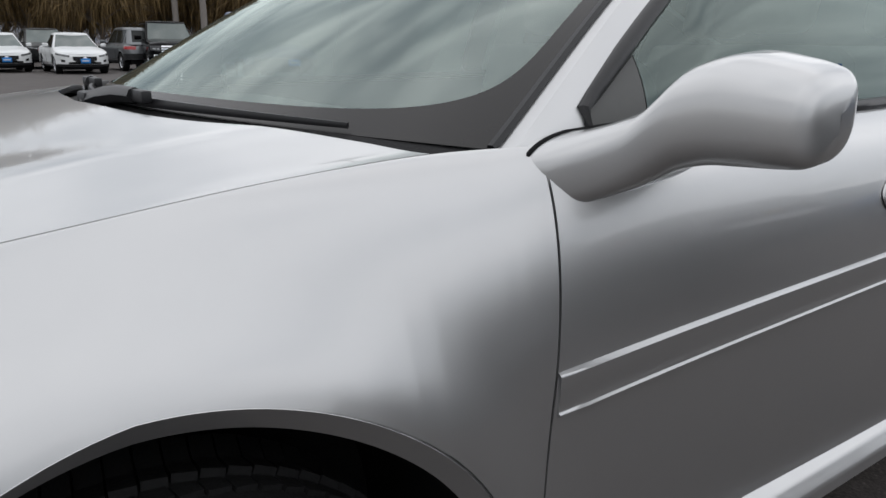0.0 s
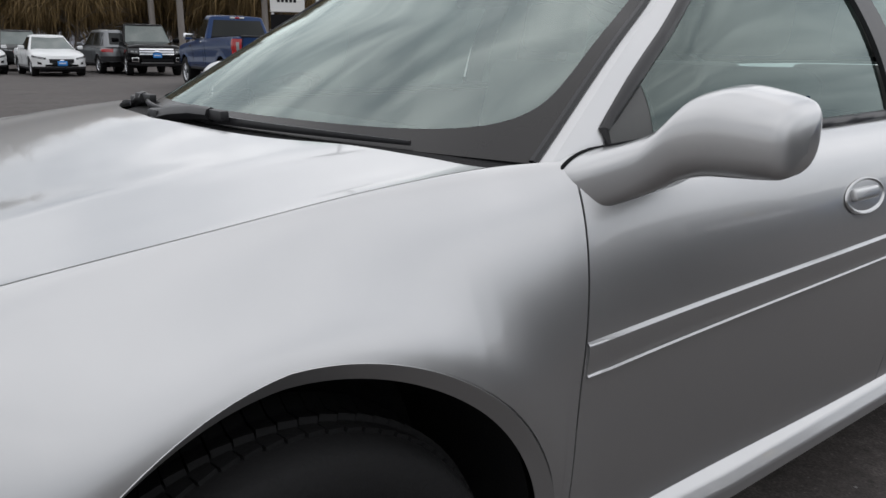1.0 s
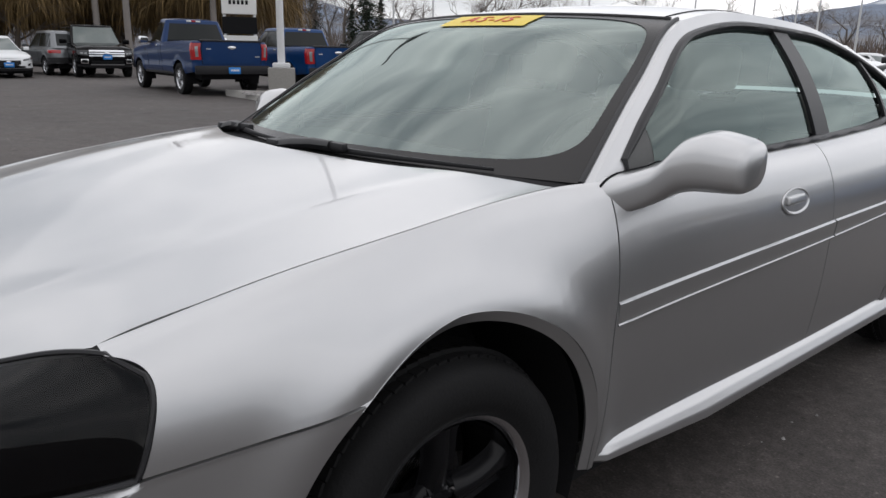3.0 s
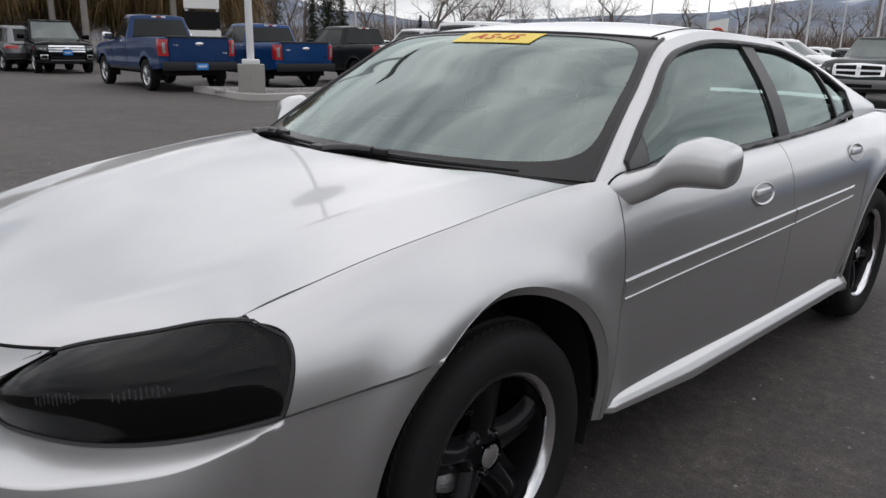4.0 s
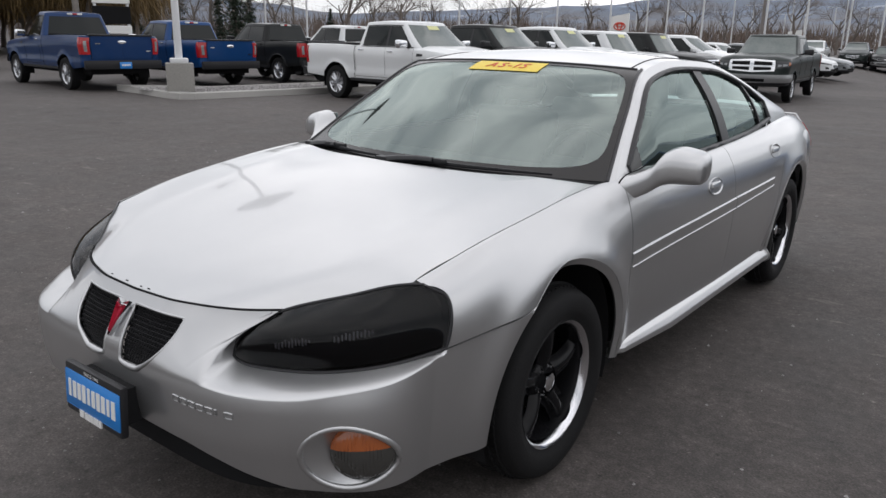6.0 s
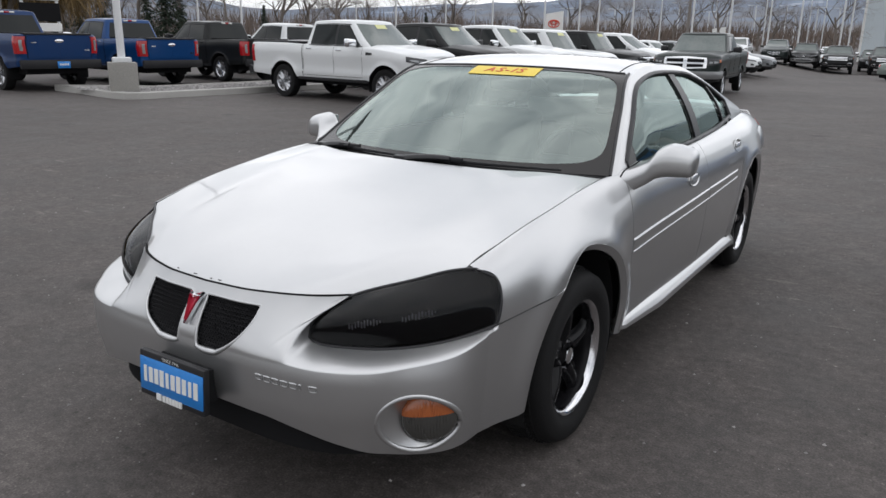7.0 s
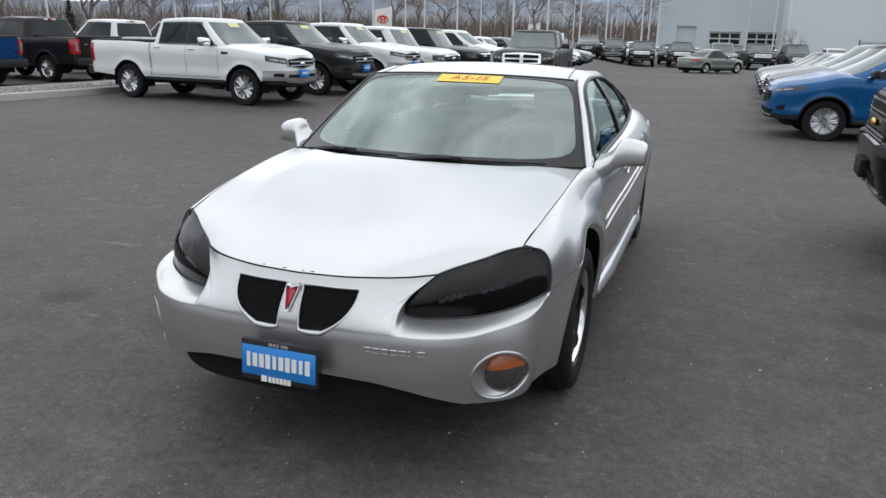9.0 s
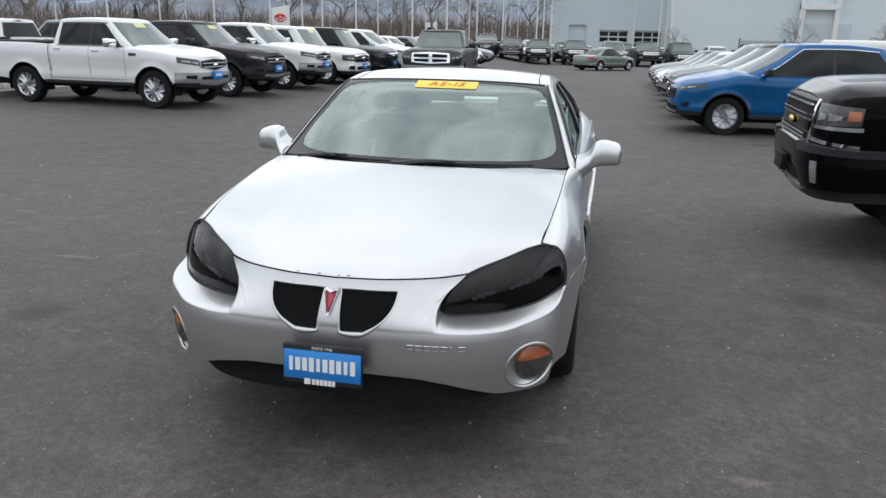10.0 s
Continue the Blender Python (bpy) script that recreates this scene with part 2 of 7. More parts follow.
def grid(fn, nu, nv, flip=False, rim=0.0, keep=None, side=1):
    """A patch of fn(u, v), u and v from 0 to 1; rim folds its border inwards."""
    bm = bmesh.new()
    rows = []
    for j in range(nv + 1):
        row = []
        for i in range(nu + 1):
            p = Vector(fn(i / nu, j / nv))
            row.append(bm.verts.new((p.x * side, p.y, p.z)))
        rows.append(row)
    if side < 0:
        flip = not flip
    for j in range(nv):
        for i in range(nu):
            if keep and not keep((rows[j][i].co + rows[j + 1][i + 1].co) / 2):
                continue
            q = [rows[j][i], rows[j][i + 1], rows[j + 1][i + 1], rows[j + 1][i]]
            try:
                bm.faces.new(q[::-1] if flip else q)
            except ValueError:
                pass
    if keep:
        bmesh.ops.delete(bm, geom=[v for v in bm.verts if not v.link_faces], context="VERTS")
    bm.normal_update()
    if rim:
        fold(bm, rim)
    return bm


def fold(bm, depth):
    edges = [e for e in bm.edges if e.is_boundary]
    normals = {v: v.normal.copy() for e in edges for v in e.verts}
    made = bmesh.ops.extrude_edge_only(bm, edges=edges)["geom"]
    fresh = [g for g in made if isinstance(g, bmesh.types.BMVert)]
    for v in fresh:
        near = min(normals, key=lambda o: (o.co - v.co).length_squared) if len(normals) < 60 else None
        if near is None:
            linked = [e.other_vert(v) for e in v.link_edges if e.other_vert(v) in normals]
            near = linked[0]
        v.co -= normals[near] * depth
    bm.normal_update()


def box(bm, x0, x1, y0, y1, z0, z1, bevel=0.0, segs=2):
    made = bmesh.ops.create_cube(bm, size=1.0)["verts"]
    for v in made:
        v.co = Vector((lerp(x0, x1, v.co.x + 0.5), lerp(y0, y1, v.co.y + 0.5), lerp(z0, z1, v.co.z + 0.5)))
    if bevel:
        es = list({e for v in made for e in v.link_edges})
        bmesh.ops.bevel(bm, geom=es, offset=bevel, segments=segs, profile=0.6, affect="EDGES")
    return bm


def tube(points, radius, sides=8, closed=False, flat=1.0):
    """A round bar along points; radius may be a function of 0..1."""
    bm = bmesh.new()
    pts = [Vector(p) for p in points]
    n, rings = len(pts), []
    up = Vector((0, 0, 1))
    for i, p in enumerate(pts):
        a, b = pts[(i - 1) % n if closed else max(i - 1, 0)], pts[(i + 1) % n if closed else min(i + 1, n - 1)]
        d = (b - a).normalized()
        s = d.cross(up)
        if s.length < 0.05:
            s = d.cross(Vector((0, 1, 0)))
        s.normalize()
        w = s.cross(d)
        r = radius(i / max(n - 1, 1)) if callable(radius) else radius
        rings.append([bm.verts.new(p + (s * math.cos(2 * math.pi * k / sides) + w * flat * math.sin(2 * math.pi * k / sides)) * r) for k in range(sides)])
    for i in range(n if closed else n - 1):
        A, B = rings[i], rings[(i + 1) % n]
        for k in range(sides):
            bm.faces.new((A[k], A[(k + 1) % sides], B[(k + 1) % sides], B[k]))
    if not closed:
        bm.faces.new(rings[0][::-1])
        bm.faces.new(rings[-1])
    bmesh.ops.recalc_face_normals(bm, faces=bm.faces)
    return bm


def turned(profile, segs=48, a0=0.0, a1=2 * math.pi):
    """A body turned about the x axis from (radius, x) pairs."""
    bm = bmesh.new()
    full = abs(a1 - a0 - 2 * math.pi) < 1e-6
    rings = []
    for k in range(segs if full else segs + 1):
        a = a0 + (a1 - a0) * k / segs
        rings.append([bm.verts.new((x, r * math.cos(a), r * math.sin(a))) for r, x in profile])
    for k in range(segs):
        A, B = rings[k], rings[(k + 1) % len(rings)]
        for i in range(len(profile) - 1):
            if profile[i][0] < 1e-6 and profile[i + 1][0] < 1e-6:
                continue
            bm.faces.new((A[i], A[i + 1], B[i + 1], B[i]))
    bmesh.ops.remove_doubles(bm, verts=bm.verts, dist=1e-6)
    bmesh.ops.recalc_face_normals(bm, faces=bm.faces)
    return bm


def joined(*bms):
    out = bmesh.new()
    for b in bms:
        me = bpy.data.meshes.new("tmp")
        b.to_mesh(me)
        b.free()
        out.from_mesh(me)
        bpy.data.meshes.remove(me)
    return out


def moved(bm, m):
    bmesh.ops.transform(bm, matrix=m, verts=bm.verts)
    return bm


# ---------- the silver sedan: shape functions (nose at -y, its left side at +x, front axle at y = 0) ----------
ARCH_R, ARCH_Z, REAR, LIP_R = 0.421, 0.360, 2.807, 0.397
side_top = spl((-0.62, 0.822), (-0.3, 0.888), (-0.05, 0.922), (0.2, 0.951), (0.374, 0.962), (0.6, 0.966), (1.7, 0.982), (2.5, 1.005), (3.05, 1.015), (3.48, 0.995), (3.78, 0.93))
side_in = spl((-0.62, 0.746), (-0.3, 0.774), (0.0, 0.789), (0.374, 0.798), (0.54, 0.828), (0.8, 0.832), (1.7, 0.825), (2.5, 0.80), (3.05, 0.76), (3.5, 0.70), (3.78, 0.60))
side_out = spl((-0.62, 0.845), (-0.4, 0.885), (-0.15, 0.906), (0.25, 0.912), (0.55, 0.914), (1.5, 0.932), (2.3, 0.94), (2.8, 0.938), (3.2, 0.912), (3.48, 0.865), (3.78, 0.77))
side_knee = spl((-0.62, 0.66), (0.0, 0.66), (0.6, 0.69), (1.7, 0.70), (2.8, 0.74), (3.95, 0.70))


def side_x(y, z):
    """Half width of the body side at a place along the car and a height."""
    zt, xi, xo, zm = side_top(y), side_in(y), side_out(y), side_knee(y)
    if z <= zm:
        x = xo + 0.012 * math.exp(-(y / (0.34 if y < 0 else 0.44)) ** 2) - 0.045 * ((zm - z) / (zm - 0.22)) ** 2.2
    else:
        t = min((z - zm) / (zt - zm), 1.0)
        x = xi + (xo - xi) * (1 - t ** 2.4) ** (1 / 1.55)
        g = math.exp(-(y / (0.34 if y < 0 else 0.44)) ** 2)
        x += g * (xi + (xo + 0.012 - xi) * (1 - t ** 1.5) ** (1 / 1.15) - x)
    for ya in (0.0, REAR):
        r = math.hypot(y - ya, z - ARCH_Z)
        x += 0.016 * math.exp(-((r - 0.43) / 0.065) ** 2)
    return x


def side_bottom(y):
    for ya in (0.0, REAR):
        if abs(y - ya) < ARCH_R:
            return ARCH_Z + math.sqrt(max(ARCH_R ** 2 - (y - ya) ** 2, 0))
    return 0.275


def arch_edge(y):
    """Lower edge of the fender over the front wheel; the chamfered lip below it runs out at the bumper seam."""
    r = LIP_R + (ARCH_R - LIP_R) * min(1.0, max(0.0, (y + 0.245) / 0.24))
    return ARCH_Z + math.sqrt(max(r * r - y * y, 0.0)) if abs(y) < r else 0.30


def columns(y0, y1, n):
    """Places along the car from y0 to y1, packed close where a wheel arch turns steep."""
    ys = []
    for k in range(n + 1):
        ys.append(lerp(y0, y1, k / n))
    for ya in (0.0, REAR):
        for k in range(25):
            y = ya + ARCH_R * math.sin(math.pi * (k / 24 - 0.5))
            if y0 < y < y1:
                ys.append(y)
        for e in (-ARCH_R - 0.0015, ARCH_R + 0.0015):
            if y0 < ya + e < y1:
                ys.append(ya + e)
    ys = sorted(ys)
    out = [ys[0]]
    for y in ys[1:]:
        if y - out[-1] > 0.0012:
            out.append(y)
    out[-1] = y1
    return out


def side_panel(ys, top, bottom, nv, side, rim=0.014, gap0=0.0, gap1=0.0, bend0=None, bend1=None):
    bm = bmesh.new()
    rows = []
    n = len(ys) - 1
    for i, y in enumerate(ys):
        u = i / n
        col = []
        for j in range(nv + 1):
            v = j / nv
            zt, zb = top(y), bottom(y)
            z = lerp(zb, zt, 1 - (1 - v) ** 1.8)
            yy = y + (gap0 * (1 - u) ** 6 - gap1 * u ** 6)
            yy += (bend0(z) * (1 - u) ** 6 if bend0 else 0) + (bend1(z) * u ** 6 if bend1 else 0)
            z = zb + (z - zb) * (top(yy) - zb) / (zt - zb)
            col.append(bm.verts.new((side_x(yy, min(z, side_top(yy))) * side, yy, z)))
        rows.append(col)
    for i in range(n):
        for j in range(nv):
            q = (rows[i][j], rows[i + 1][j], rows[i + 1][j + 1], rows[i][j + 1])
            bm.faces.new(q if side > 0 else q[::-1])
    bm.normal_update()
    if rim:
        fold(bm, rim)
    return bm


# hood
HOOD_MID = np.polyfit((-0.98, -0.93, -0.8, -0.5, -0.1, 0.12, 0.4), (0.741, 0.757, 0.792, 0.862, 0.938, 0.978, 1.005), 4)
HOOD_RIM = np.polyfit([-0.6 + 0.05 * k for k in range(21)], [side_top(-0.6 + 0.05 * k) for k in range(21)], 3)


def hood_c(y):
    return float(np.polyval(HOOD_MID, y))


hood_front = spl((0.0, -0.972), (0.15, -0.968), (0.27, -0.945), (0.38, -0.905), (0.487, -0.833), (0.62, -0.71), (0.747, -0.592))
hood_edge_z = spl((0.0, 0.742), (0.27, 0.748), (0.487, 0.753), (0.63, 0.793), (0.747, 0.824))
hood_rear = spl((0.0, 0.15), (0.3, 0.175), (0.6, 0.265), (0.8, 0.37))


def hood_w(y):
    return side_in(max(y, -0.6)) - 0.0045


def hood_z(x, y):
    ax = abs(x)
    xe = hood_w(y)
    rim_z = float(np.polyval(HOOD_RIM, max(y, -0.6)))
    drop = hood_c(max(y, -0.6)) - rim_z + 0.04 * max(0.0, (-0.55 - y) / 0.45) ** 2
    z = hood_c(y) - drop * (ax / xe) ** 2.2
    ridge = 0.50 + 0.12 * (y + 0.6)
    z += 0.006 * math.exp(-((ax - ridge) / 0.10) ** 2)
    return z


def hood_pt(u, v):
    p = 2 * u - 1
    ax = abs(p) * 0.747
    yf, yr = hood_front(ax), hood_rear(abs(p) * 0.795)
    y = lerp(yf, yr, v)
    x = p * lerp(0.7425, hood_w(y), min(1.0, max(0.0, (y + 0.592) / 0.15)))
    z = hood_z(x, y)
    z -= (hood_z(x, yf) - hood_edge_z(ax)) * math.exp(-(y - yf) / 0.07)
    if abs(p) > 0.9:
        z = lerp(z, side_top(max(y, -0.6)), ((abs(p) - 0.9) / 0.1) ** 2 * min(1.0, v * 8))
    return (x, y, z)


# nose and front bumper
nose_y = spl((0.15, -0.99), (0.24, -1.025), (0.36, -1.055), (0.46, -1.07), (0.54, -1.072), (0.60, -1.062), (0.66, -1.04))
nose_w = spl((0.15, 0.85), (0.25, 0.88), (0.38, 0.902), (0.5, 0.922), (0.62, 0.912), (0.7, 0.90))


def nose_outline(z, n=110):
    y0, xs, ye = nose_y(z), nose_w(z), -0.26
    stop = -math.sqrt(max(LIP_R ** 2 - (z - ARCH_Z) ** 2, 0)) if z > ARCH_Z else -LIP_R
    pts = []
    for k in range(n + 1):
        a = math.pi / 2 * k / n
        x = xs * math.sin(a) ** (2 / 4.8)
        y = ye + (y0 - ye) * math.cos(a) ** (2 / 1.5)
        if y > stop:
            px, py = pts[-1]
            f = (stop - py) / (y - py)
            pts.append((lerp(px, x, f), stop))
            break
        pts.append((x, y))
    if pts[-1][1] < stop - 1e-6:
        pts.append((xs, stop))
    return pts


nose_cache = {}


def nose_pt(u, z):
    key = round(z, 4)
    if key not in nose_cache:
        pts = nose_outline(z)
        acc = [0.0]
        for a, b in zip(pts, pts[1:]):
            acc.append(acc[-1] + math.hypot(b[0] - a[0], b[1] - a[1]))
        nose_cache[key] = (pts, acc)
    pts, acc = nose_cache[key]
    d = u * acc[-1]
    k = min(int(np.searchsorted(acc, d)), len(acc) - 1)
    k = max(k, 1)
    f = (d - acc[k - 1]) / max(acc[k] - acc[k - 1], 1e-9)
    p = Vector((lerp(pts[k - 1][0], pts[k][0], f), lerp(pts[k - 1][1], pts[k][1], f), z))
    if u > 0.54:
        t = min((u - 0.54) / 0.26, 1.0)
        p.x = lerp(p.x, side_x(p.y, z), t * t * (3 - 2 * t))
    return p


nose_ledge = spl((0.0, 0.575), (0.2, 0.578), (0.285, 0.583), (0.38, 0.580), (0.48, 0.580), (0.64, 0.601), (0.77, 0.639), (0.85, 0.655), (1.0, 0.679))
nose_bot = spl((0.0, 0.398), (0.24, 0.396), (0.34, 0.379), (0.44, 0.345), (0.53, 0.311), (0.62, 0.298), (0.75, 0.290), (1.0, 0.282))
# outline of the head lamp: upper and lower edge from the inner tip to the outer end
lamp_top = [spl((0, 0.400), (0.03, 0.404), (0.12, 0.425), (0.36, 0.487), (0.68, 0.625), (0.93, 0.738), (1, 0.775)), spl((0, -0.935), (0.12, -0.902), (0.36, -0.833), (0.68, -0.708), (0.93, -0.604), (1, -0.582)),
            spl((0, 0.640), (0.03, 0.668), (0.12, 0.700), (0.36, 0.748), (0.68, 0.791), (0.93, 0.820), (1, 0.821))]
lamp_low = [spl((0, 0.400), (0.12, 0.46), (0.36, 0.59), (0.68, 0.737), (0.94, 0.822), (1, 0.834)), spl((0, -0.938), (0.12, -0.925), (0.36, -0.87), (0.68, -0.757), (0.94, -0.615), (1, -0.582)),
            spl((0, 0.630), (0.03, 0.618), (0.12, 0.611), (0.36, 0.612), (0.68, 0.626), (0.94, 0.644), (1, 0.653))]
S1, S2 = 0.238, 0.30
S3 = next(k / 400 for k in range(200, 400) if nose_pt(k / 400, 0.645).y > -0.585)


def lamp_back(v):
    """How far the lamp's rear edge reaches back: straight and leaning, with a rounded upper corner."""
    return 0.058 * v ** 0.9 * (1 - v ** 7)


seam_z = spl((-0.60, 0.653), (-0.42, 0.667), (-0.24, 0.684))


def nose_border(s):
    """The upper border of the front bumper: hood edge, inner end of the lamp, below the lamp, fender seam."""
    if s <= S1:
        x = 0.486 * s / S1
        return Vector((x, hood_front(x) - 0.008, hood_edge_z(x) - 0.003))
    if s <= S2:
        t = (S2 - s) / (S2 - S1)
        return Vector([f(0.35 * t) for f in lamp_top]) - Vector((0.003, 0.003, 0))
    if s <= S3:
        t = (s - S2) / (S3 - S2)
        return Vector([f(t) for f in lamp_low]) - Vector((0, 0.002, 0.003))
    t = (s - S3) / (1 - S3)
    y = lerp(lerp(-0.582, -0.243, t), nose_pt(s, nose_ledge(s)).y, min(1.0, t * 4))
    return Vector((side_x(y, seam_z(y)) + 0.001, y, seam_z(y) - 0.002))


def bumper_at(s, w):
    """The bumper's surface: s from the middle to the wheel arch, w from 0 at the bottom over 0.6 at the ledge to 1 at its upper border."""
    zl = nose_ledge(s)
    if w <= 0.6:
        return nose_pt(s, lerp(nose_bot(s), zl, w / 0.6))
    t = (w - 0.6) / 0.4
    a, b = nose_pt(s, zl), nose_border(s)
    rise = max(b.z - a.z, 0.0)
    t0 = Vector((0, 0, 0.9 * rise + 0.03 * (b - a).length))
    t1 = (b - a) * 0.9
    if s > S3 - 0.06:
        t0 = t0.lerp((b - a) * 0.9, min(1.0, (s - S3 + 0.06) / 0.06))
    return a * (2 * t ** 3 - 3 * t * t + 1) + t0 * (t ** 3 - 2 * t * t + t) + b * (3 * t * t - 2 * t ** 3) + t1 * (t ** 3 - t * t)


def nose_at(x, z):
    """The point of the bumper at a half-width x and height z."""
    ax, s = abs(x), abs(x) / 1.5
    p = None
    for _ in range(7):
        lo, hi = 0.0, 1.0
        for _ in range(22):
            mid = (lo + hi) / 2
            lo, hi = (mid, hi) if bumper_at(s, mid).z < z else (lo, mid)
        p = bumper_at(s, lo)
        s = min(max(s + (ax - p.x) * 0.7, 0.0), 1.0)
    return Vector((x, p.y, z))


# grille openings and fog-lamp recesses, as outlines on the nose (x, z)
def grille_in(x, z):
    ax = abs(x)
    if not 0.556 < z < 0.708:
        return False
    t = (0.708 - z) / 0.152
    return 0.032 + 0.010 * t < ax < 0.250 - 0.115 * t ** 2.4


FOG = (0.742, 0.407)


def fog_in(x, z):
    return ((abs(x) - FOG[0]) / 0.083) ** 2 + ((z - FOG[1]) / 0.096) ** 2 < 1


# cabin
cab_w = spl((0.0, 0.820), (0.16, 0.722), (0.30, 0.638), (0.42, 0.612), (0.6, 0.603), (0.75, 0.625), (0.9, 0.69), (1.0, 0.73))
cab_y = spl((0.0, 0.470), (0.16, 0.80), (0.30, 1.105), (0.42, 1.45), (0.6, 1.95), (0.75, 2.38), (0.9, 2.86), (1.0, 3.18))
cab_z = spl((0.0, 0.958), (0.16, 1.180), (0.30, 1.343), (0.42, 1.378), (0.6, 1.361), (0.75, 1.285), (0.9, 1.14), (1.0, 1.045))
cab_bow = spl((0.0, 0.265), (0.16, 0.17), (0.30, 0.085), (0.42, 0.0), (0.6, 0.0), (0.75, -0.05), (1.0, -0.12))
cab_crown = spl((0.0, 0.018), (0.16, 0.022), (0.30, 0.022), (0.42, 0.036), (0.6, 0.032), (0.75, 0.028), (1.0, 0.02))


def cab_top(p, q):
    """The cabin's upper surface: p across from -1 to 1, q from windshield base to the foot of the rear window."""
    return Vector((cab_w(q) * p, cab_y(q) - cab_bow(q) * (1 - p * p), cab_z(q) + cab_crown(q) * (1 - abs(p) ** 2.3)))


def cab_q(y):
    lo, hi = 0.0, 1.0
    for _ in range(28):
        mid = (lo + hi) / 2
        lo, hi = (mid, hi) if cab_y(mid) < y else (lo, mid)
    return lo


def cab_side(y, s):
    """The cabin's side: s from 0 at the belt to 1 at the roof's edge."""
    q = cab_q(y)
    a = Vector((side_in(y), y, side_top(y)))
    b = Vector((cab_w(q), y, cab_z(q)))
    c = a.lerp(b, s)
    c.x += 0.028 * math.sin(math.pi * s) * min(1, (b - a).length / 0.3)
    return c


def cab_len(y):
    q = cab_q(y)
    return math.hypot(cab_w(q) - side_in(y), cab_z(q) - side_top(y))


WIN0, WIN1 = 0.585, 2.645


def win_hi(y):
    n = cab_len(y)
    frame_w = 0.046 + 0.06 * max(0, (y - 2.2) / 0.45) ** 2
    return max(0.012, 1 - frame_w / n)


def win_lo(y):
    return 0.012 + 0.14 * max(0.0, (y - 2.1) / 0.55) ** 2


def wheel(name, m, parent):
    """A winter tyre on a black five-spoke rim with a polished lip; turned about x, outer face at +x."""
    w = new(name)
    w.parent, w.matrix_basis = parent, m
    prof = [(0.215, -0.10), (0.25, -0.108), (0.30, -0.112), (0.322, -0.100), (0.331, -0.075), (0.334, -0.03), (0.334, 0.03), (0.331, 0.075),
            (0.322, 0.100), (0.312, 0.109), (0.285, 0.116), (0.262, 0.115), (0.247, 0.109), (0.228, 0.098), (0.215, 0.09)]
    tyre = part("tyre", turned(prof, 72), M["tyre"], w, "black winter tyre")
    bm = bmesh.new()
    for k in range(76):
        a = 2 * math.pi * k / 76
        for row, (xx, wd) in enumerate(((-0.085, 0.026), (-0.045, 0.02), (0.0, 0.018), (0.045, 0.02), (0.085, 0.026))):
            c = bmesh.new()
            rr = 0.336 if abs(xx) < 0.07 else 0.329
            box(c, xx - wd, xx + wd, -0.0124, 0.0124, rr - 0.012, rr + 0.0016)
            moved(c, Matrix.Rotation(a + (row % 2) * 0.05, 4, "X") @ pose(0, 0, 0, 0, -12 * np.sign(xx) if abs(xx) > 0.07 else 0, 9 * (1 if row % 2 else -1)))
            me = bpy.data.meshes.new("t")
            c.to_mesh(me)
            c.free()
            bm.from_mesh(me)
            bpy.data.meshes.remove(me)
    t = part("tread", bm, M["tyre"], tyre, smooth=False)
    t["kind"] = "stuff"
    rim = part("rim", turned([(0.205, -0.09), (0.215, -0.095), (0.205, -0.06), (0.19, 0.0), (0.196, 0.055), (0.202, 0.075)], 64), M["rim_black"], w, "gloss black alloy rim")
    part("rim_lip", turned([(0.205, 0.06), (0.206, 0.082), (0.214, 0.094), (0.224, 0.1), (0.2255, 0.094), (0.214, 0.082), (0.21, 0.06)], 72), M["polished"], rim, "polished silver rim lip")
    for k in range(5):
        a = 2 * math.pi * k / 5 + 0.3
        wid = spl((0.0, 0.036), (0.45, 0.027), (0.8, 0.031), (1.0, 0.052))

        def spoke(u, v, a=a):
            r = lerp(0.045, 0.203, u)
            s = 2 * v - 1
            face = 0.050 + 0.016 * math.sin(math.pi * u) * 0.6 + 0.014 * u
            x = face - 0.03 * abs(s) ** 3
            t = s * wid(u)
            return (x, r * math.cos(a) - t * math.sin(a), r * math.sin(a) + t * math.cos(a))
        part("spoke", grid(spoke, 10, 8, flip=True, rim=0.022), M["rim_black"], rim)
    part("hub_cap", turned([(0.0, 0.074), (0.02, 0.074), (0.031, 0.069), (0.034, 0.06), (0.034, 0.03)], 32), M["chrome"], rim, "chrome centre cap")
    part("hub", turned([(0.034, 0.052), (0.062, 0.046), (0.072, 0.034), (0.075, 0.0), (0.0, -0.01)], 32), M["rim_black"], rim)
    for k in range(5):
        a = 2 * math.pi * k / 5 + 0.3 + math.pi / 5
        part("lug_nut", moved(turned([(0.0, 0.058), (0.008, 0.057), (0.0105, 0.045), (0.0105, 0.03)], 6), Matrix.Translation((0, 0.052 * math.cos(a), 0.052 * math.sin(a)))), M["chrome"], rim)
    part("brake_disc", turned([(0.0, -0.02), (0.07, -0.02), (0.075, -0.035), (0.14, -0.035), (0.14, -0.05), (0.0, -0.05)], 40), M["polished"], w, "grey steel brake disc")
    return w


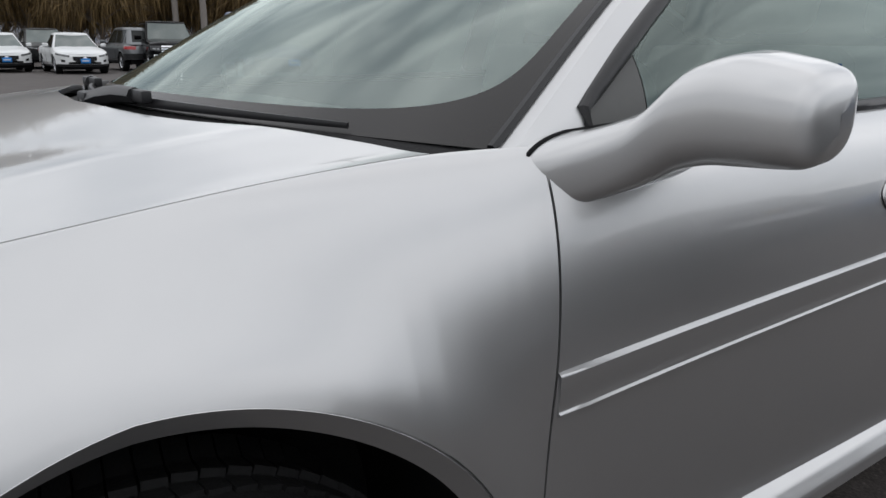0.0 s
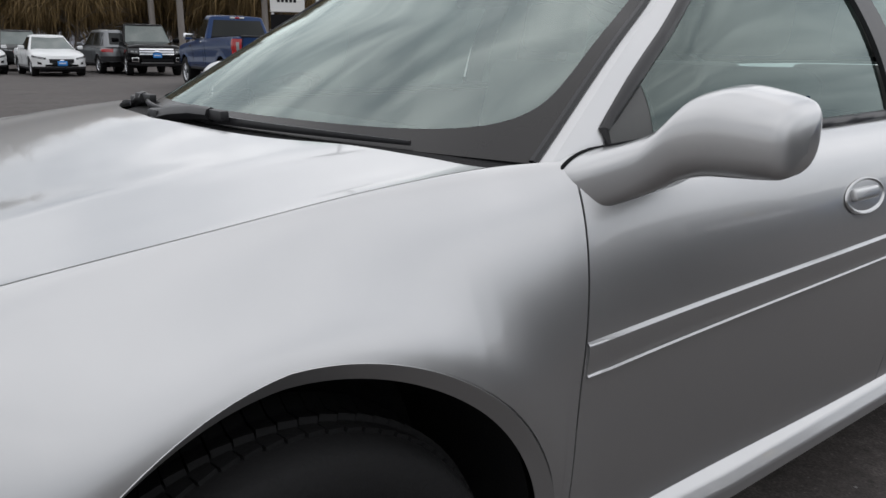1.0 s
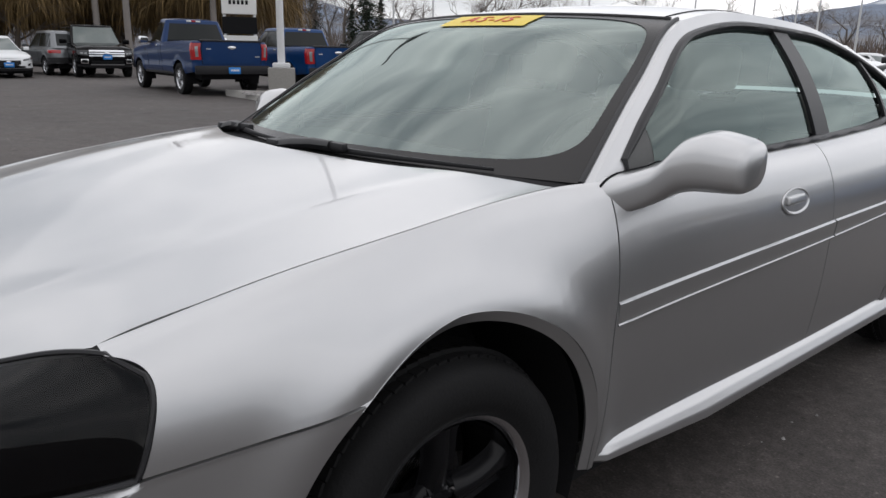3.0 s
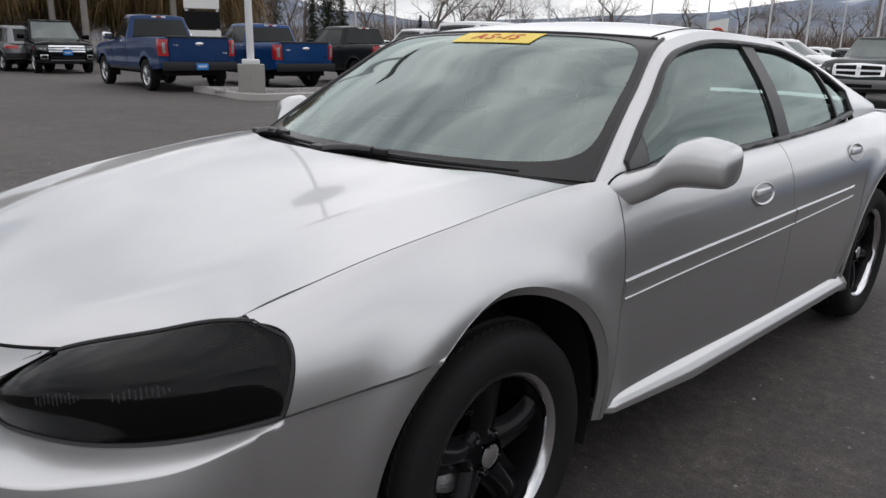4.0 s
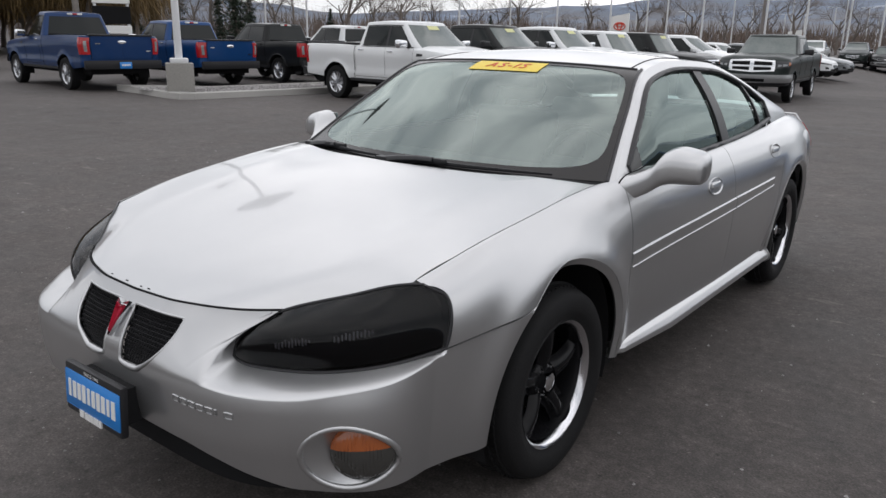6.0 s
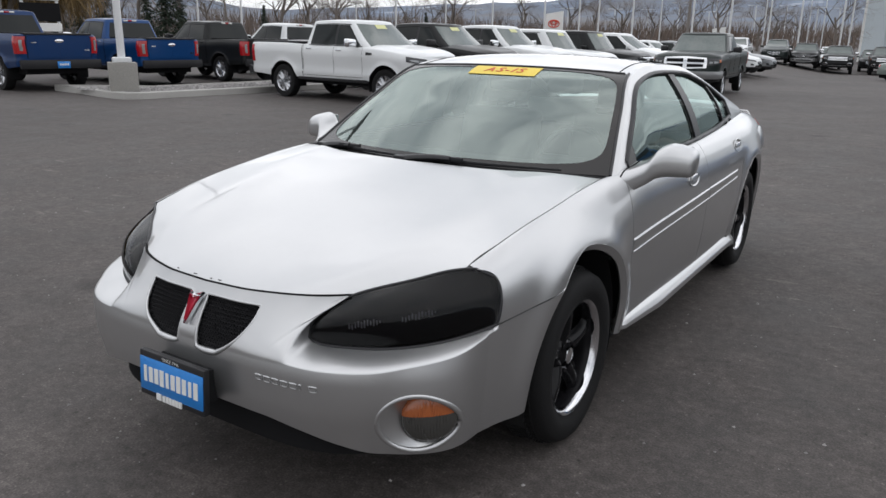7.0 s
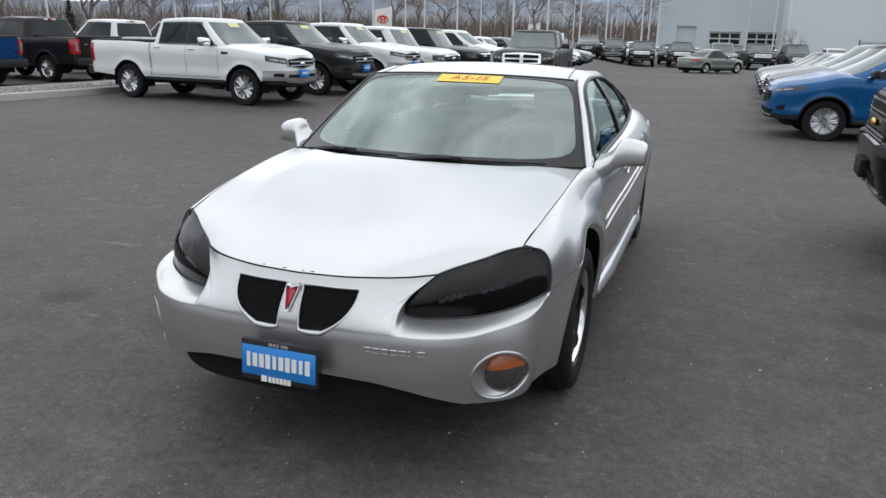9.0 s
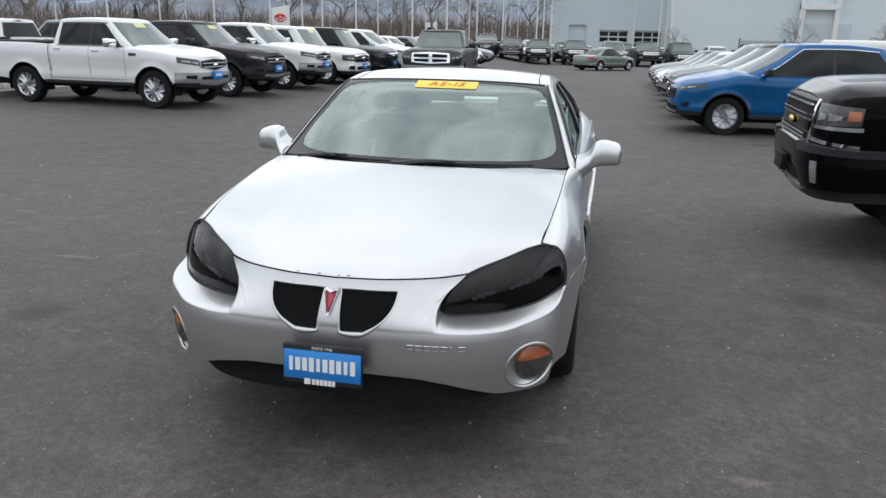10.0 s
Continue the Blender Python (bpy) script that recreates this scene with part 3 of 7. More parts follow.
def silver_sedan():
    car = thing("silver_sedan", "silver four-door sedan with black wheels parked on asphalt", "car",
                Matrix.Translation((0, -0.6, 0)) @ pose(0, 0, 0, 0, 0, -0.7) @ Matrix.Translation((0, 0.6, 0)))
    S = M["silver"]
    # hood, with a rounded leading edge
    part("hood", grid(hood_pt, 120, 90, rim=0.012), S, car, "silver hood with a soft crease on each side")
    # added black tube stands in for the dark gap below the hood's front edge
    part("hood_gap", tube([(x, hood_front(abs(x)) - 0.0045, hood_edge_z(abs(x)) - 0.0025) for x in [lerp(-0.484, 0.484, k / 60) for k in range(61)]], 0.0042, 6), M["gap"], car, "black strip standing in for the dark gap at the hood edge")
    # rust chips along the leading edge
    for i, cx in enumerate((-0.16, -0.07, 0.01, 0.05)):
        chip = bmesh.new()
        bmesh.ops.create_icosphere(chip, subdivisions=1, radius=0.004)
        p = hood_pt(0.5 + cx / 1.52, 0.008)
        part("chip", moved(chip, Matrix.Translation((p[0], p[1], p[2])) @ Matrix.Diagonal((1.6 + i % 2, 0.8, 0.4, 1))), M["gap"], car, "dark stone chip at the hood edge")
    # front bumper, one wrap-round piece with grille and fog openings
    def bumper_pt(u, v):
        p = bumper_at(abs(2 * u - 1), v)
        return (p.x if u > 0.5 else -p.x, p.y, p.z)
    bump = part("front_bumper", grid(bumper_pt, 380, 70, rim=0.010, keep=lambda c: not (grille_in(c.x, c.z) and c.y < -0.9 or fog_in(c.x, c.z))), S, car, "silver plastic bumper cover", sharp=60)
    for sx in (1, -1):
        # grille
        ring = []
        for k in range(14):
            t = k / 13
            ring.append((0.250 - 0.115 * t ** 2.4, 0.708 - 0.152 * t))
        for k in range(1, 8):
            t = k / 8
            ring.append((lerp(0.135, 0.042, t), 0.556 - 0.004 * math.sin(math.pi * t)))
        for k in range(10):
            t = k / 9
            ring.append((lerp(0.042, 0.032, t), lerp(0.558, 0.708, t)))
        for k in range(1, 9):
            t = k / 9
            ring.append((lerp(0.032, 0.250, t), 0.708))
        pts = [nose_at(sx * x, z) + Vector((0, 0.004, 0)) for x, z in ring]
        part("grille_surround", tube(pts, lambda s: 0.0045 + 0.0075 * math.exp(-((s - 0.42) / 0.14) ** 2), 10, True), S, bump)

        def backing(u, v, sx=sx):
            x = lerp(0.02, 0.256, u) * sx
            z = lerp(0.55, 0.712, v)
            p = nose_at(x, z)
            return (x, p.y + 0.03, z)
        g = part("grille", grid(backing, 14, 10, flip=sx < 0), M["gap"], car, "black mesh grille")
        mesh_bm = bmesh.new()
        for r in range(15):
            z = 0.558 + r * 0.0105
            for c in range(20):
                x = 0.036 + c * 0.0118 + (0.0059 if r % 2 else 0)
                if not grille_in(x, z):
                    continue
                p = nose_at(sx * x, z)
                q = [Vector((sx * x + 0.0066 * math.cos(h * math.pi / 3 + 0.52) , p.y + 0.014, z + 0.0066 * math.sin(h * math.pi / 3 + 0.52))) for h in range(6)]
                q2 = [Vector((lerp(sx * x, w.x, 0.70), w.y, lerp(z, w.z, 0.70))) for w in q]
                A, B = [mesh_bm.verts.new(w) for w in q], [mesh_bm.verts.new(w) for w in q2]
                C = [mesh_bm.verts.new(w + Vector((0, 0.008, 0))) for w in q2]
                for h in range(6):
                    mesh_bm.faces.new((A[h], A[(h + 1) % 6], B[(h + 1) % 6], B[h]))
                    mesh_bm.faces.new((B[h], B[(h + 1) % 6], C[(h + 1) % 6], C[h]))
        honey = part("honeycomb", mesh_bm, M["black_trim"], g, smooth=False)
        honey["kind"] = "stuff"
        # fog lamp in its recess
        fp = [nose_at(sx * (FOG[0] + 0.084 * math.cos(a)), FOG[1] + 0.097 * math.sin(a)) for a in [2 * math.pi * k / 40 for k in range(40)]]
        part("fog_surround", tube([p + Vector((-sx * 0.002, 0.0060, 0)) for p in fp], 0.0090, 12, True), S, bump)
        lens_c = nose_at(sx * (FOG[0] + 0.026), FOG[1] + 0.006) + Vector((-sx * 0.013, 0.040, 0))
        bm = bmesh.new()
        inner = [lens_c + Vector((0.064 * math.cos(2 * math.pi * k / 40) * sx, 0.060 * math.cos(2 * math.pi * k / 40), 0.087 * math.sin(2 * math.pi * k / 40))) for k in range(40)]
        A, B = [bm.verts.new(p + Vector((0, 0.006, 0))) for p in fp], [bm.verts.new(p) for p in inner]
        for k in range(40):
            f = (A[k], B[k], B[(k + 1) % 40], A[(k + 1) % 40])
            bm.faces.new(f if sx > 0 else f[::-1])
        part("fog_bowl", bm, S, bump)
        for nm, lo, hi, mt, lb in (("fog_lens", -1, 0.16, M["lens_grey"], "clear ribbed fog lens"), ("turn_lens", 0.16, 1, M["amber"], "amber turn signal lens")):
            def dome(u, v, lo=lo, hi=hi, sx=sx):
                s = lerp(lo, hi, v)
                w = math.sqrt(max(1 - s * s, 0)) * (2 * u - 1)
                bulge = 0.036 * math.sqrt(max(1 - w * w - s * s, 0)) + 0.0016 * math.sin(60 * w)
                return lens_c + Vector((0.065 * w * sx + 0.3 * bulge * sx, 0.061 * w - 0.9 * bulge, 0.087 * s))
            part(nm, grid(dome, 40, 12, flip=sx > 0), mt, bump, lb)
        # head lamp: dark housing with two reflectors behind a smoked cover

        def lamp(u, v, sx=sx, sink=0.0):
            a, b = Vector([f(u) for f in lamp_low]), Vector([f(u) for f in lamp_top])
            p = a.lerp(b, v)
            n = Vector((0.62 + 0.25 * u, -0.72 + 0.2 * u, 0.42)).normalized()
            p += n * (0.056 * math.sin(math.pi * min(max(v, 0.0), 1.0) ** 1.2) * math.sin(math.pi * min(max(u, 0.0), 1.0)) ** 0.6 - sink)
            if u > 0.78:
                t = (u - 0.78) / 0.22
                ze = lerp(0.655, 0.821, v)
                ye = -0.582 + lamp_back(v)
                p = p.lerp(Vector((side_x(ye, ze) - 0.003, ye, ze)), t ** 2.5)
            return (p.x * sx, p.y, p.z)
        hl = part("headlamp", grid(lambda u, v: lamp(lerp(0.03, 0.985, u), lerp(0.06, 0.96, v), sx, 0.012 + 0.045 * math.sin(math.pi * v) * math.sin(math.pi * u)), 30, 14, flip=sx < 0), M["gap"], car, "smoked black headlamp")
        part("lamp_cover", grid(lamp, 48, 22, flip=sx < 0), M["lamp_smoke"], hl, "dark smoked plastic lamp cover").visible_shadow = False
        edge = [lamp(k / 40, 0, sx) for k in range(41)] + [lamp(1, k / 12, sx) for k in range(1, 11)] + [lamp(1 - k / 40, 1, sx) for k in range(1, 40)]
        part("lamp_seal", tube(edge, 0.0045, 6, True), M["black_trim"], hl)
        for u0, ww in ((0.27, 0.055), (0.55, 0.062)):
            c0, c1 = Vector(lamp(u0, 0.42, sx, 0.026)), Vector(lamp(u0 + 0.17, 0.44, sx, 0.026))
            refl = bmesh.new()
            for k in range(11):
                c = c0.lerp(c1, k / 10)
                h = 0.006 + 0.008 * math.sin(math.pi * (k + 1) / 12)
                box(refl, c.x - 0.0025, c.x + 0.0025, c.y - 0.0006, c.y + 0.0006, c.z - 0.4 * h - 0.003 * math.sin(1.7 * k), c.z + h + 0.003 * math.cos(2.3 * k))
            part("reflector", refl, M["lamp_silver"], hl, "silver lamp reflector", smooth=False)
        # fender, doors, quarter panel
        fb = lambda y: max(seam_z(y) + 0.003, arch_edge(y)) if y < 0 else arch_edge(y)
        door_bend = lambda z: 0.065 * max(0.0, (z - 0.30) / 0.66) ** 1.5 - 0.005
        lamp_bend = lambda z: 0.005 - 0.009 * min(1.0, max(0.0, (z - 0.655) / 0.166)) ** 10 + lamp_back(min(1.0, max(0.0, (z - 0.655) / 0.166)))
        part("front_fender", side_panel(columns(-0.583, 0.440, 34), side_top, fb, 30, sx, bend0=lamp_bend, bend1=door_bend, gap1=0.002), S, car)
        # chamfered lips of both wheel arches
        front = [(y, arch_edge(y)) for y in [lerp(-0.243, ARCH_R - 0.0005, math.sin(math.pi / 2 * k / 60)) for k in range(61)]] + [(ARCH_R, 0.33), (ARCH_R, 0.30)]
        rear = [(REAR - ARCH_R, 0.31)] + [(REAR - ARCH_R * math.cos(math.pi * k / 70), ARCH_Z + ARCH_R * math.sin(math.pi * k / 70)) for k in range(71)] + [(REAR + ARCH_R, 0.33)]
        for ya, edge_pts in ((0.0, front), (REAR, rear)):
            def lip(u, v, ya=ya, edge_pts=edge_pts):
                y, z = edge_pts[min(int(round(u * (len(edge_pts) - 1))), len(edge_pts) - 1)]
                dy, dz = y - ya, max(z - ARCH_Z, 0.0)
                f = min(1.0, LIP_R / math.hypot(dy, dz)) if z > ARCH_Z else LIP_R / ARCH_R
                yy, zz = ya + lerp(dy, dy * f, v), z if z <= ARCH_Z else ARCH_Z + lerp(dz, dz * f, v)
                wid = (1 - f) / (1 - LIP_R / ARCH_R)
                return (side_x(y, z) + 0.0005 - v * (0.015 * wid + 0.001), yy, zz)
            part("arch_lip", grid(lip, len(edge_pts) - 1, 4, flip=True, side=sx, rim=0.012), S, car, "silver chamfered wheel arch lip")
        mid_bend = lambda z: 0.03 * (z - 0.6)
        part("front_door", side_panel(columns(0.440, 1.62, 40), lambda y: side_top(y) - 0.001, lambda y: 0.325, 30, sx, gap0=0.002, gap1=0.002, bend0=door_bend, bend1=mid_bend), S, car)
        rear_bend = lambda z: -0.06 + 0.19 * max(0.0, (z - 0.36) / 0.5) ** 0.9
        part("rear_door", side_panel(columns(1.62, 2.36, 30), lambda y: side_top(y) - 0.001, lambda y: 0.325, 30, sx, gap0=0.002, gap1=0.002, bend0=mid_bend, bend1=rear_bend), S, car)
        part("quarter_panel", side_panel(columns(2.36, 3.76, 50), side_top, lambda y: max(side_bottom(y), 0.3 if y < 3.2 else lerp(0.3, 0.42, (y - 3.2) / 0.73)), 30, sx, gap0=0.002, bend0=rear_bend), S, car)
        # sill skirt
        def skirt(u, v, sx=sx):
            y = lerp(0.432, 2.39, u)
            prof = [(0.890, 0.345), (0.912, 0.327), (0.929, 0.304), (0.931, 0.282), (0.910, 0.266), (0.80, 0.258)]
            k = v * 5
            i = min(int(k), 4)
            a, b = prof[i], prof[i + 1]
            out = 0.012 * u - 0.03 * math.exp(-(u / 0.01) ** 2)
            g = min(1.0, 0.60 + 1.6 * u)
            return (lerp(0.885, lerp(a[0], b[0], k - i), g) + out, y, 0.345 - (0.345 - lerp(a[1], b[1], k - i)) * g - 0.02 * u)
        part("sill_skirt", grid(skirt, 40, 25, flip=False, rim=0.01, side=sx), S, car, "silver flared sill skirt")
        # body-side moulding, in two lengths: a bevel on top, a sunk band, a ledge below
        mould_face = spl((-1.0, 0.0), (-0.90, 0.0100), (-0.76, 0.0040), (0.45, 0.0075), (0.84, 0.0078), (1.0, 0.0))
        for y0, y1 in ((0.468, 1.632), (1.642, 2.31)):
            def mould(u, v, y0=y0, y1=y1):
                y = lerp(y0, y1, u)
                zc = 0.679 + 0.028 * (y - 0.5)
                h = 0.029 * (1 if y1 < 2 else 1 - 0.2 * u)
                s = 2 * v - 1
                bulge = mould_face(s)
                taper = min(1, (1 - u) * 14 if y1 > 2 else 1, 0.6 + u * 10 if y1 < 2 else 1)
                z = zc + s * h
                return (side_x(y, z) + 0.001 + bulge * taper, y, z)
            part("side_moulding", grid(mould, 48, 28, rim=0.006, side=sx), S, car)
        # door handles
        for y0, z0 in ((1.351, 0.832), (2.338, 0.889)):
            hx = side_x(y0, z0)
            tilt = -14
            m = Matrix.Translation((sx * hx, y0, z0)) @ pose(0, 0, 0, 0, sx * tilt, 0)
            hd = part("door_handle", moved(turned([(0.052, 0.001), (0.0545, 0.004), (0.058, 0.0035), (0.0595, 0.0)], 40), m @ Matrix.Diagonal((sx, 1.60, 0.68, 1))), S, car, "silver oval door handle")
            part("handle_cup", moved(turned([(0.0, -0.012), (0.034, -0.009), (0.0525, 0.002)], 40), m @ Matrix.Diagonal((sx, 1.60, 0.68, 1))), S, hd)
            flap = bmesh.new()
            box(flap, -0.006, 0.011, -0.064, 0.05, -0.008, 0.020, 0.008, 3)
            part("handle_flap", moved(flap, m @ Matrix.Diagonal((sx, 1, 1, 1))), S, hd)
        # cabin side: pillars and roof rail round the window opening
        def rail(u, v, sx=sx):
            y = lerp(0.478, 3.14, u)
            inside = WIN0 < y < WIN1
            s0 = win_hi(y) if inside else 0.0
            if inside:
                e = min((y - WIN0) / 0.03, (WIN1 - y) / 0.05, 1.0)
                s0 = lerp(0, s0, e ** 0.5)
            return cab_side(y, lerp(s0, 1.0, v))
        part("pillar_rail", grid(rail, 150, 12, side=sx, rim=0.012), S, car, "silver door frame and roof pillar")
        panes = (("mirror_sail", 0.605, 0.722), ("front_window", 0.724, 1.655), ("rear_window", 1.76, 2.36), ("quarter_window", 2.38, 2.62))
        for nm, y0, y1 in panes:
            def pane(u, v, y0=y0, y1=y1):
                y = lerp(y0, y1, u)
                p = cab_side(y, lerp(win_lo(y), win_hi(y), v))
                p.x -= 0.010
                return p
            if nm == "mirror_sail":
                part(nm, grid(pane, 12, 14, side=sx, rim=0.006), M["dash"], car, "dark grey plastic panel behind the mirror")
                continue
            part(nm, grid(pane, 40, 14, side=sx), M["glass_side"], car, "dark tinted side window").visible_shadow = False
        loop = [cab_side(y, win_lo(y)) for y in [lerp(0.595, 2.63, k / 60) for k in range(61)]] + [cab_side(y, win_hi(y)) for y in [lerp(2.63, 0.595, k / 80) for k in range(81)]]
        part("window_trim", tube([(p.x * sx, p.y, p.z) for p in loop], lambda s: 0.013 * min(1.0, 0.75 + 9 * min(s, 1 - s)), 8, True), M["black_trim"], car, "black rubber window trim")
        for y0, w, nm in ((1.705, 0.055, "b_pillar"), (2.37, 0.011, "window_divider")):
            def post(u, v, y0=y0, w=w):
                s = lerp(0.0, win_hi(y0), v)
                p = cab_side(y0 + (2 * u - 1) * w + 0.03 * (1 - v), s)
                p.x += 0.003
                return p
            part(nm, grid(post, 6, 16, side=sx, rim=0.012), M["black_trim"], car, "gloss black window pillar")
        # mirror
        stations = (0, 0.16, 0.34, 0.5, 0.66, 0.82, 0.93, 0.965, 0.988, 1.0)
        mx, my, mz = (spl(*zip(stations, v)) for v in ((0.800, 0.850, 0.900, 0.935, 0.975, 1.022, 1.056, 1.068, 1.076, 1.078),
                                                       (0.595, 0.612, 0.655, 0.685, 0.705, 0.72, 0.728, 0.729, 0.73, 0.73), (0.931, 0.941, 0.966, 1.004, 1.013, 1.0095, 1.005, 1.002, 1.000, 0.999)))
        ry, rz = (spl(*zip(stations, v)) for v in ((0.142, 0.124, 0.094, 0.078, 0.076, 0.074, 0.066, 0.054, 0.030, 0.0), (0.047, 0.045, 0.048, 0.062, 0.064, 0.060, 0.054, 0.046, 0.026, 0.0)))

        def shell(u, v):
            v = 1 - (1 - v) ** 1.9
            a = 2 * math.pi * u
            ca, sa = math.cos(a), math.sin(a)
            return (mx(v), my(v) + ry(v) * np.sign(ca) * abs(ca) ** lerp(0.30, 0.72, min(1.0, v * 2)), mz(v) + rz(v) * np.sign(sa) * abs(sa) ** lerp(0.36, 0.62, min(1.0, v * 2)) + (0.024 - 0.012 * v) * ca)
        mr = part("side_mirror", grid(shell, 64, 44, side=sx), S, car, "silver door mirror", sharp=80)
        part("mirror_gasket", tube([(lambda q: (q[0] * sx, q[1], q[2]))(shell(k / 48, 0.055)) for k in range(48)], 0.0035, 6, True), M["gap"], mr)

        def mglass(u, v):
            return (lerp(0.945, 1.04, u), 0.790 + 0.002 * u, lerp(0.965, 1.065, v))
        part("mirror_glass", grid(mglass, 4, 4, flip=True, side=sx, rim=0.012), M["chrome"], mr, "mirror glass")
        # wheels and arch liners
        for ya in (0.0, REAR):
            part("arch_liner", moved(turned([(0.418, 0.07), (0.418, -0.02), (0.40, -0.22), (0.05, -0.22)], 40, -0.35, math.pi + 0.35), Matrix.Translation((sx * 0.80, ya, ARCH_Z)) @ Matrix.Diagonal((sx, 1, 1, 1))), M["matte_black"], car, "black wheel arch liner")
            wheel("wheel", Matrix.Translation((sx * (0.79 if ya == 0 else 0.802), ya, 0.339)) @ pose(0, 0, 0, 40 if ya else 0, 0, 0 if sx > 0 else 180), car)
    # windshield with its black border, roof and rear window
    def band(p0, p1, q0, q1, off=0.0):
        def fn(u, v):
            p = cab_top(lerp(p0, p1, u), lerp(q0, q1, v))
            return (p.x, p.y - off, p.z + off * 0.8)
        return fn
    ws = part("windshield", grid(band(-0.972, 0.972, 0.0, 0.292), 48, 30), M["glass_front"], car, "pale green windshield with sky reflections")
    ws.visible_shadow = False
    def frit(u, v):
        k = (u * 4) % 4
        i, f = int(k), 2 * (k - int(k)) - 1
        a, b = ((1, f), (-f, 1), (-1, -f), (f, -1))[i]
        n = (abs(a) ** 7 + abs(b) ** 7) ** (1 / 7)
        pi_, qi = 0.934 * a / n, 0.150 + (0.131 if b > 0 else 0.133) * b / n
        p = cab_top(lerp(pi_, 0.972 * a, v), lerp(qi, 0.146 + 0.146 * b, v))
        return (p.x, p.y - 0.002, p.z + 0.0016)
    part("frit_band", grid(frit, 240, 6, flip=True), M["frit"], ws, "black printed border of the windshield")
    for sx in (-1, 1):
        part("windshield_seal", tube([cab_top(sx * 0.974, lerp(0.0, 0.296, k / 20)) + Vector((0, -0.001, 0.002)) for k in range(21)], 0.007, 6), M["black_trim"], ws)
        part("pillar_cover", grid(band(0.976 * sx, 1.0 * sx, 0.0, 0.296), 6, 24, flip=sx < 0, rim=0.01), S, car, "silver windshield pillar")
    part("windshield_seal", tube([cab_top(lerp(-0.95, 0.95, k / 30), 0.294) + Vector((0, -0.001, 0.002)) for k in range(31)], 0.006, 6), M["black_trim"], ws)
    part("roof", grid(band(-1, 1, 0.296, 0.745), 48, 40, rim=0.012), S, car, "silver roof panel")
    for sx in (-1, 1):
        part("roof_ditch", tube([cab_top(sx * 0.90, lerp(0.298, 0.735, k / 24)) + Vector((0, 0, -0.0005)) for k in range(25)], 0.0035, 6), M["gap"], car)
        part("rear_pillar", grid(band(0.90 * sx, 1.0 * sx, 0.745, 1.0), 6, 20, flip=sx < 0, rim=0.01), S, car)
    part("back_window", grid(band(-0.9, 0.9, 0.75, 1.0), 30, 16), M["glass_back"], car, "tinted rear window").visible_shadow = False
    # trunk, tail
    def trunk(u, v):
        p = 2 * u - 1
        y = lerp(3.20, 3.76, v)
        w = side_in(y)
        x = p * w
        return (x, y + 0.12 * (1 - p * p) * (1 - v), side_top(y) + 0.02 * (1 - p * p))
    part("trunk_lid", grid(trunk, 30, 20, rim=0.012), S, car, "silver trunk lid")

    def tail(u, v):
        p = 2 * u - 1
        z = lerp(0.30, 0.98, v)
        w = 0.79 - 0.12 * max(0, (z - 0.7) / 0.28) ** 2
        return (p * w, 3.76 + 0.08 * (1 - abs(p) ** 4) + 0.03 * math.sin(math.pi * v), z)
    part("rear_bumper", grid(tail, 40, 24, rim=0.012), S, car, "silver rear bumper")
    for sx in (-1, 1):
        def tl(u, v, sx=sx):
            y = lerp(3.50, 3.74, u)
            z = lerp(0.80, 0.95, v)
            return (side_x(y, z) + 0.004, y, z)
        part("tail_lamp", grid(tl, 10, 8, side=sx, rim=0.01), M["tail_red"], car, "red tail lamp")
    part("fuel_door", moved(turned([(0.0, 0.003), (0.075, 0.002), (0.078, 0.0)], 32), Matrix.Translation((side_x(3.15, 0.86), 3.15, 0.86)) @ pose(0, 0, 0, 0, -14, -3)), S, car)
    # cowl, wipers
    def cowl(u, v):
        x = lerp(-0.785, 0.785, u)
        ya, yb = hood_rear(abs(x)) + 0.0, cab_top(x / 0.79, 0.02).y + 0.01
        return (x, lerp(ya - 0.04, yb, v), lerp(hood_z(x, ya) - 0.035, cab_top(x / 0.79, 0.02).z - 0.012, v))
    part("cowl", grid(cowl, 40, 6), M["matte_black"], car, "black plastic cowl below the windshield")
    for x0, x1 in ((-0.64, -0.06), (-0.08, 0.62)):
        def on_glass(x, q=0.004, lift=0.013):
            return cab_top(x / 0.815, q) + Vector((0, -0.8, 0.6)) * lift
        piv = Vector((x0, hood_rear(abs(x0)) + 0.035, hood_z(x0, hood_rear(abs(x0))) - 0.008))
        root = bmesh.new()
        box(root, piv.x - 0.028, piv.x + 0.034, piv.y - 0.018, piv.y + 0.02, piv.z - 0.02, piv.z + 0.02, 0.008, 2)
        wp = part("wiper", root, M["black_trim"], car, "black windshield wiper at rest")
        mid_x = lerp(x0, x1, 0.36)
        joint = on_glass(mid_x, 0.005, 0.026)
        part("wiper_arm", tube([piv, piv.lerp(joint, 0.35) + Vector((0, 0, 0.006)), piv.lerp(joint, 0.7) + Vector((0, 0, 0.006)), joint], lambda s: 0.020 - 0.006 * s, 8), M["black_trim"], wp)
        part("wiper_blade", tube([on_glass(lerp(x0 + 0.06, x1, k / 24)) for k in range(25)], lambda s: 0.0082 - 0.0050 * s, 6, flat=1.4), M["black_trim"], wp)
        br = bmesh.new()
        box(br, -0.065, 0.06, -0.009, 0.009, -0.008, 0.013, 0.005, 2)
        part("blade_bridge", moved(br, Matrix.Translation(on_glass(mid_x, 0.005, 0.023))), M["black_trim"], wp)
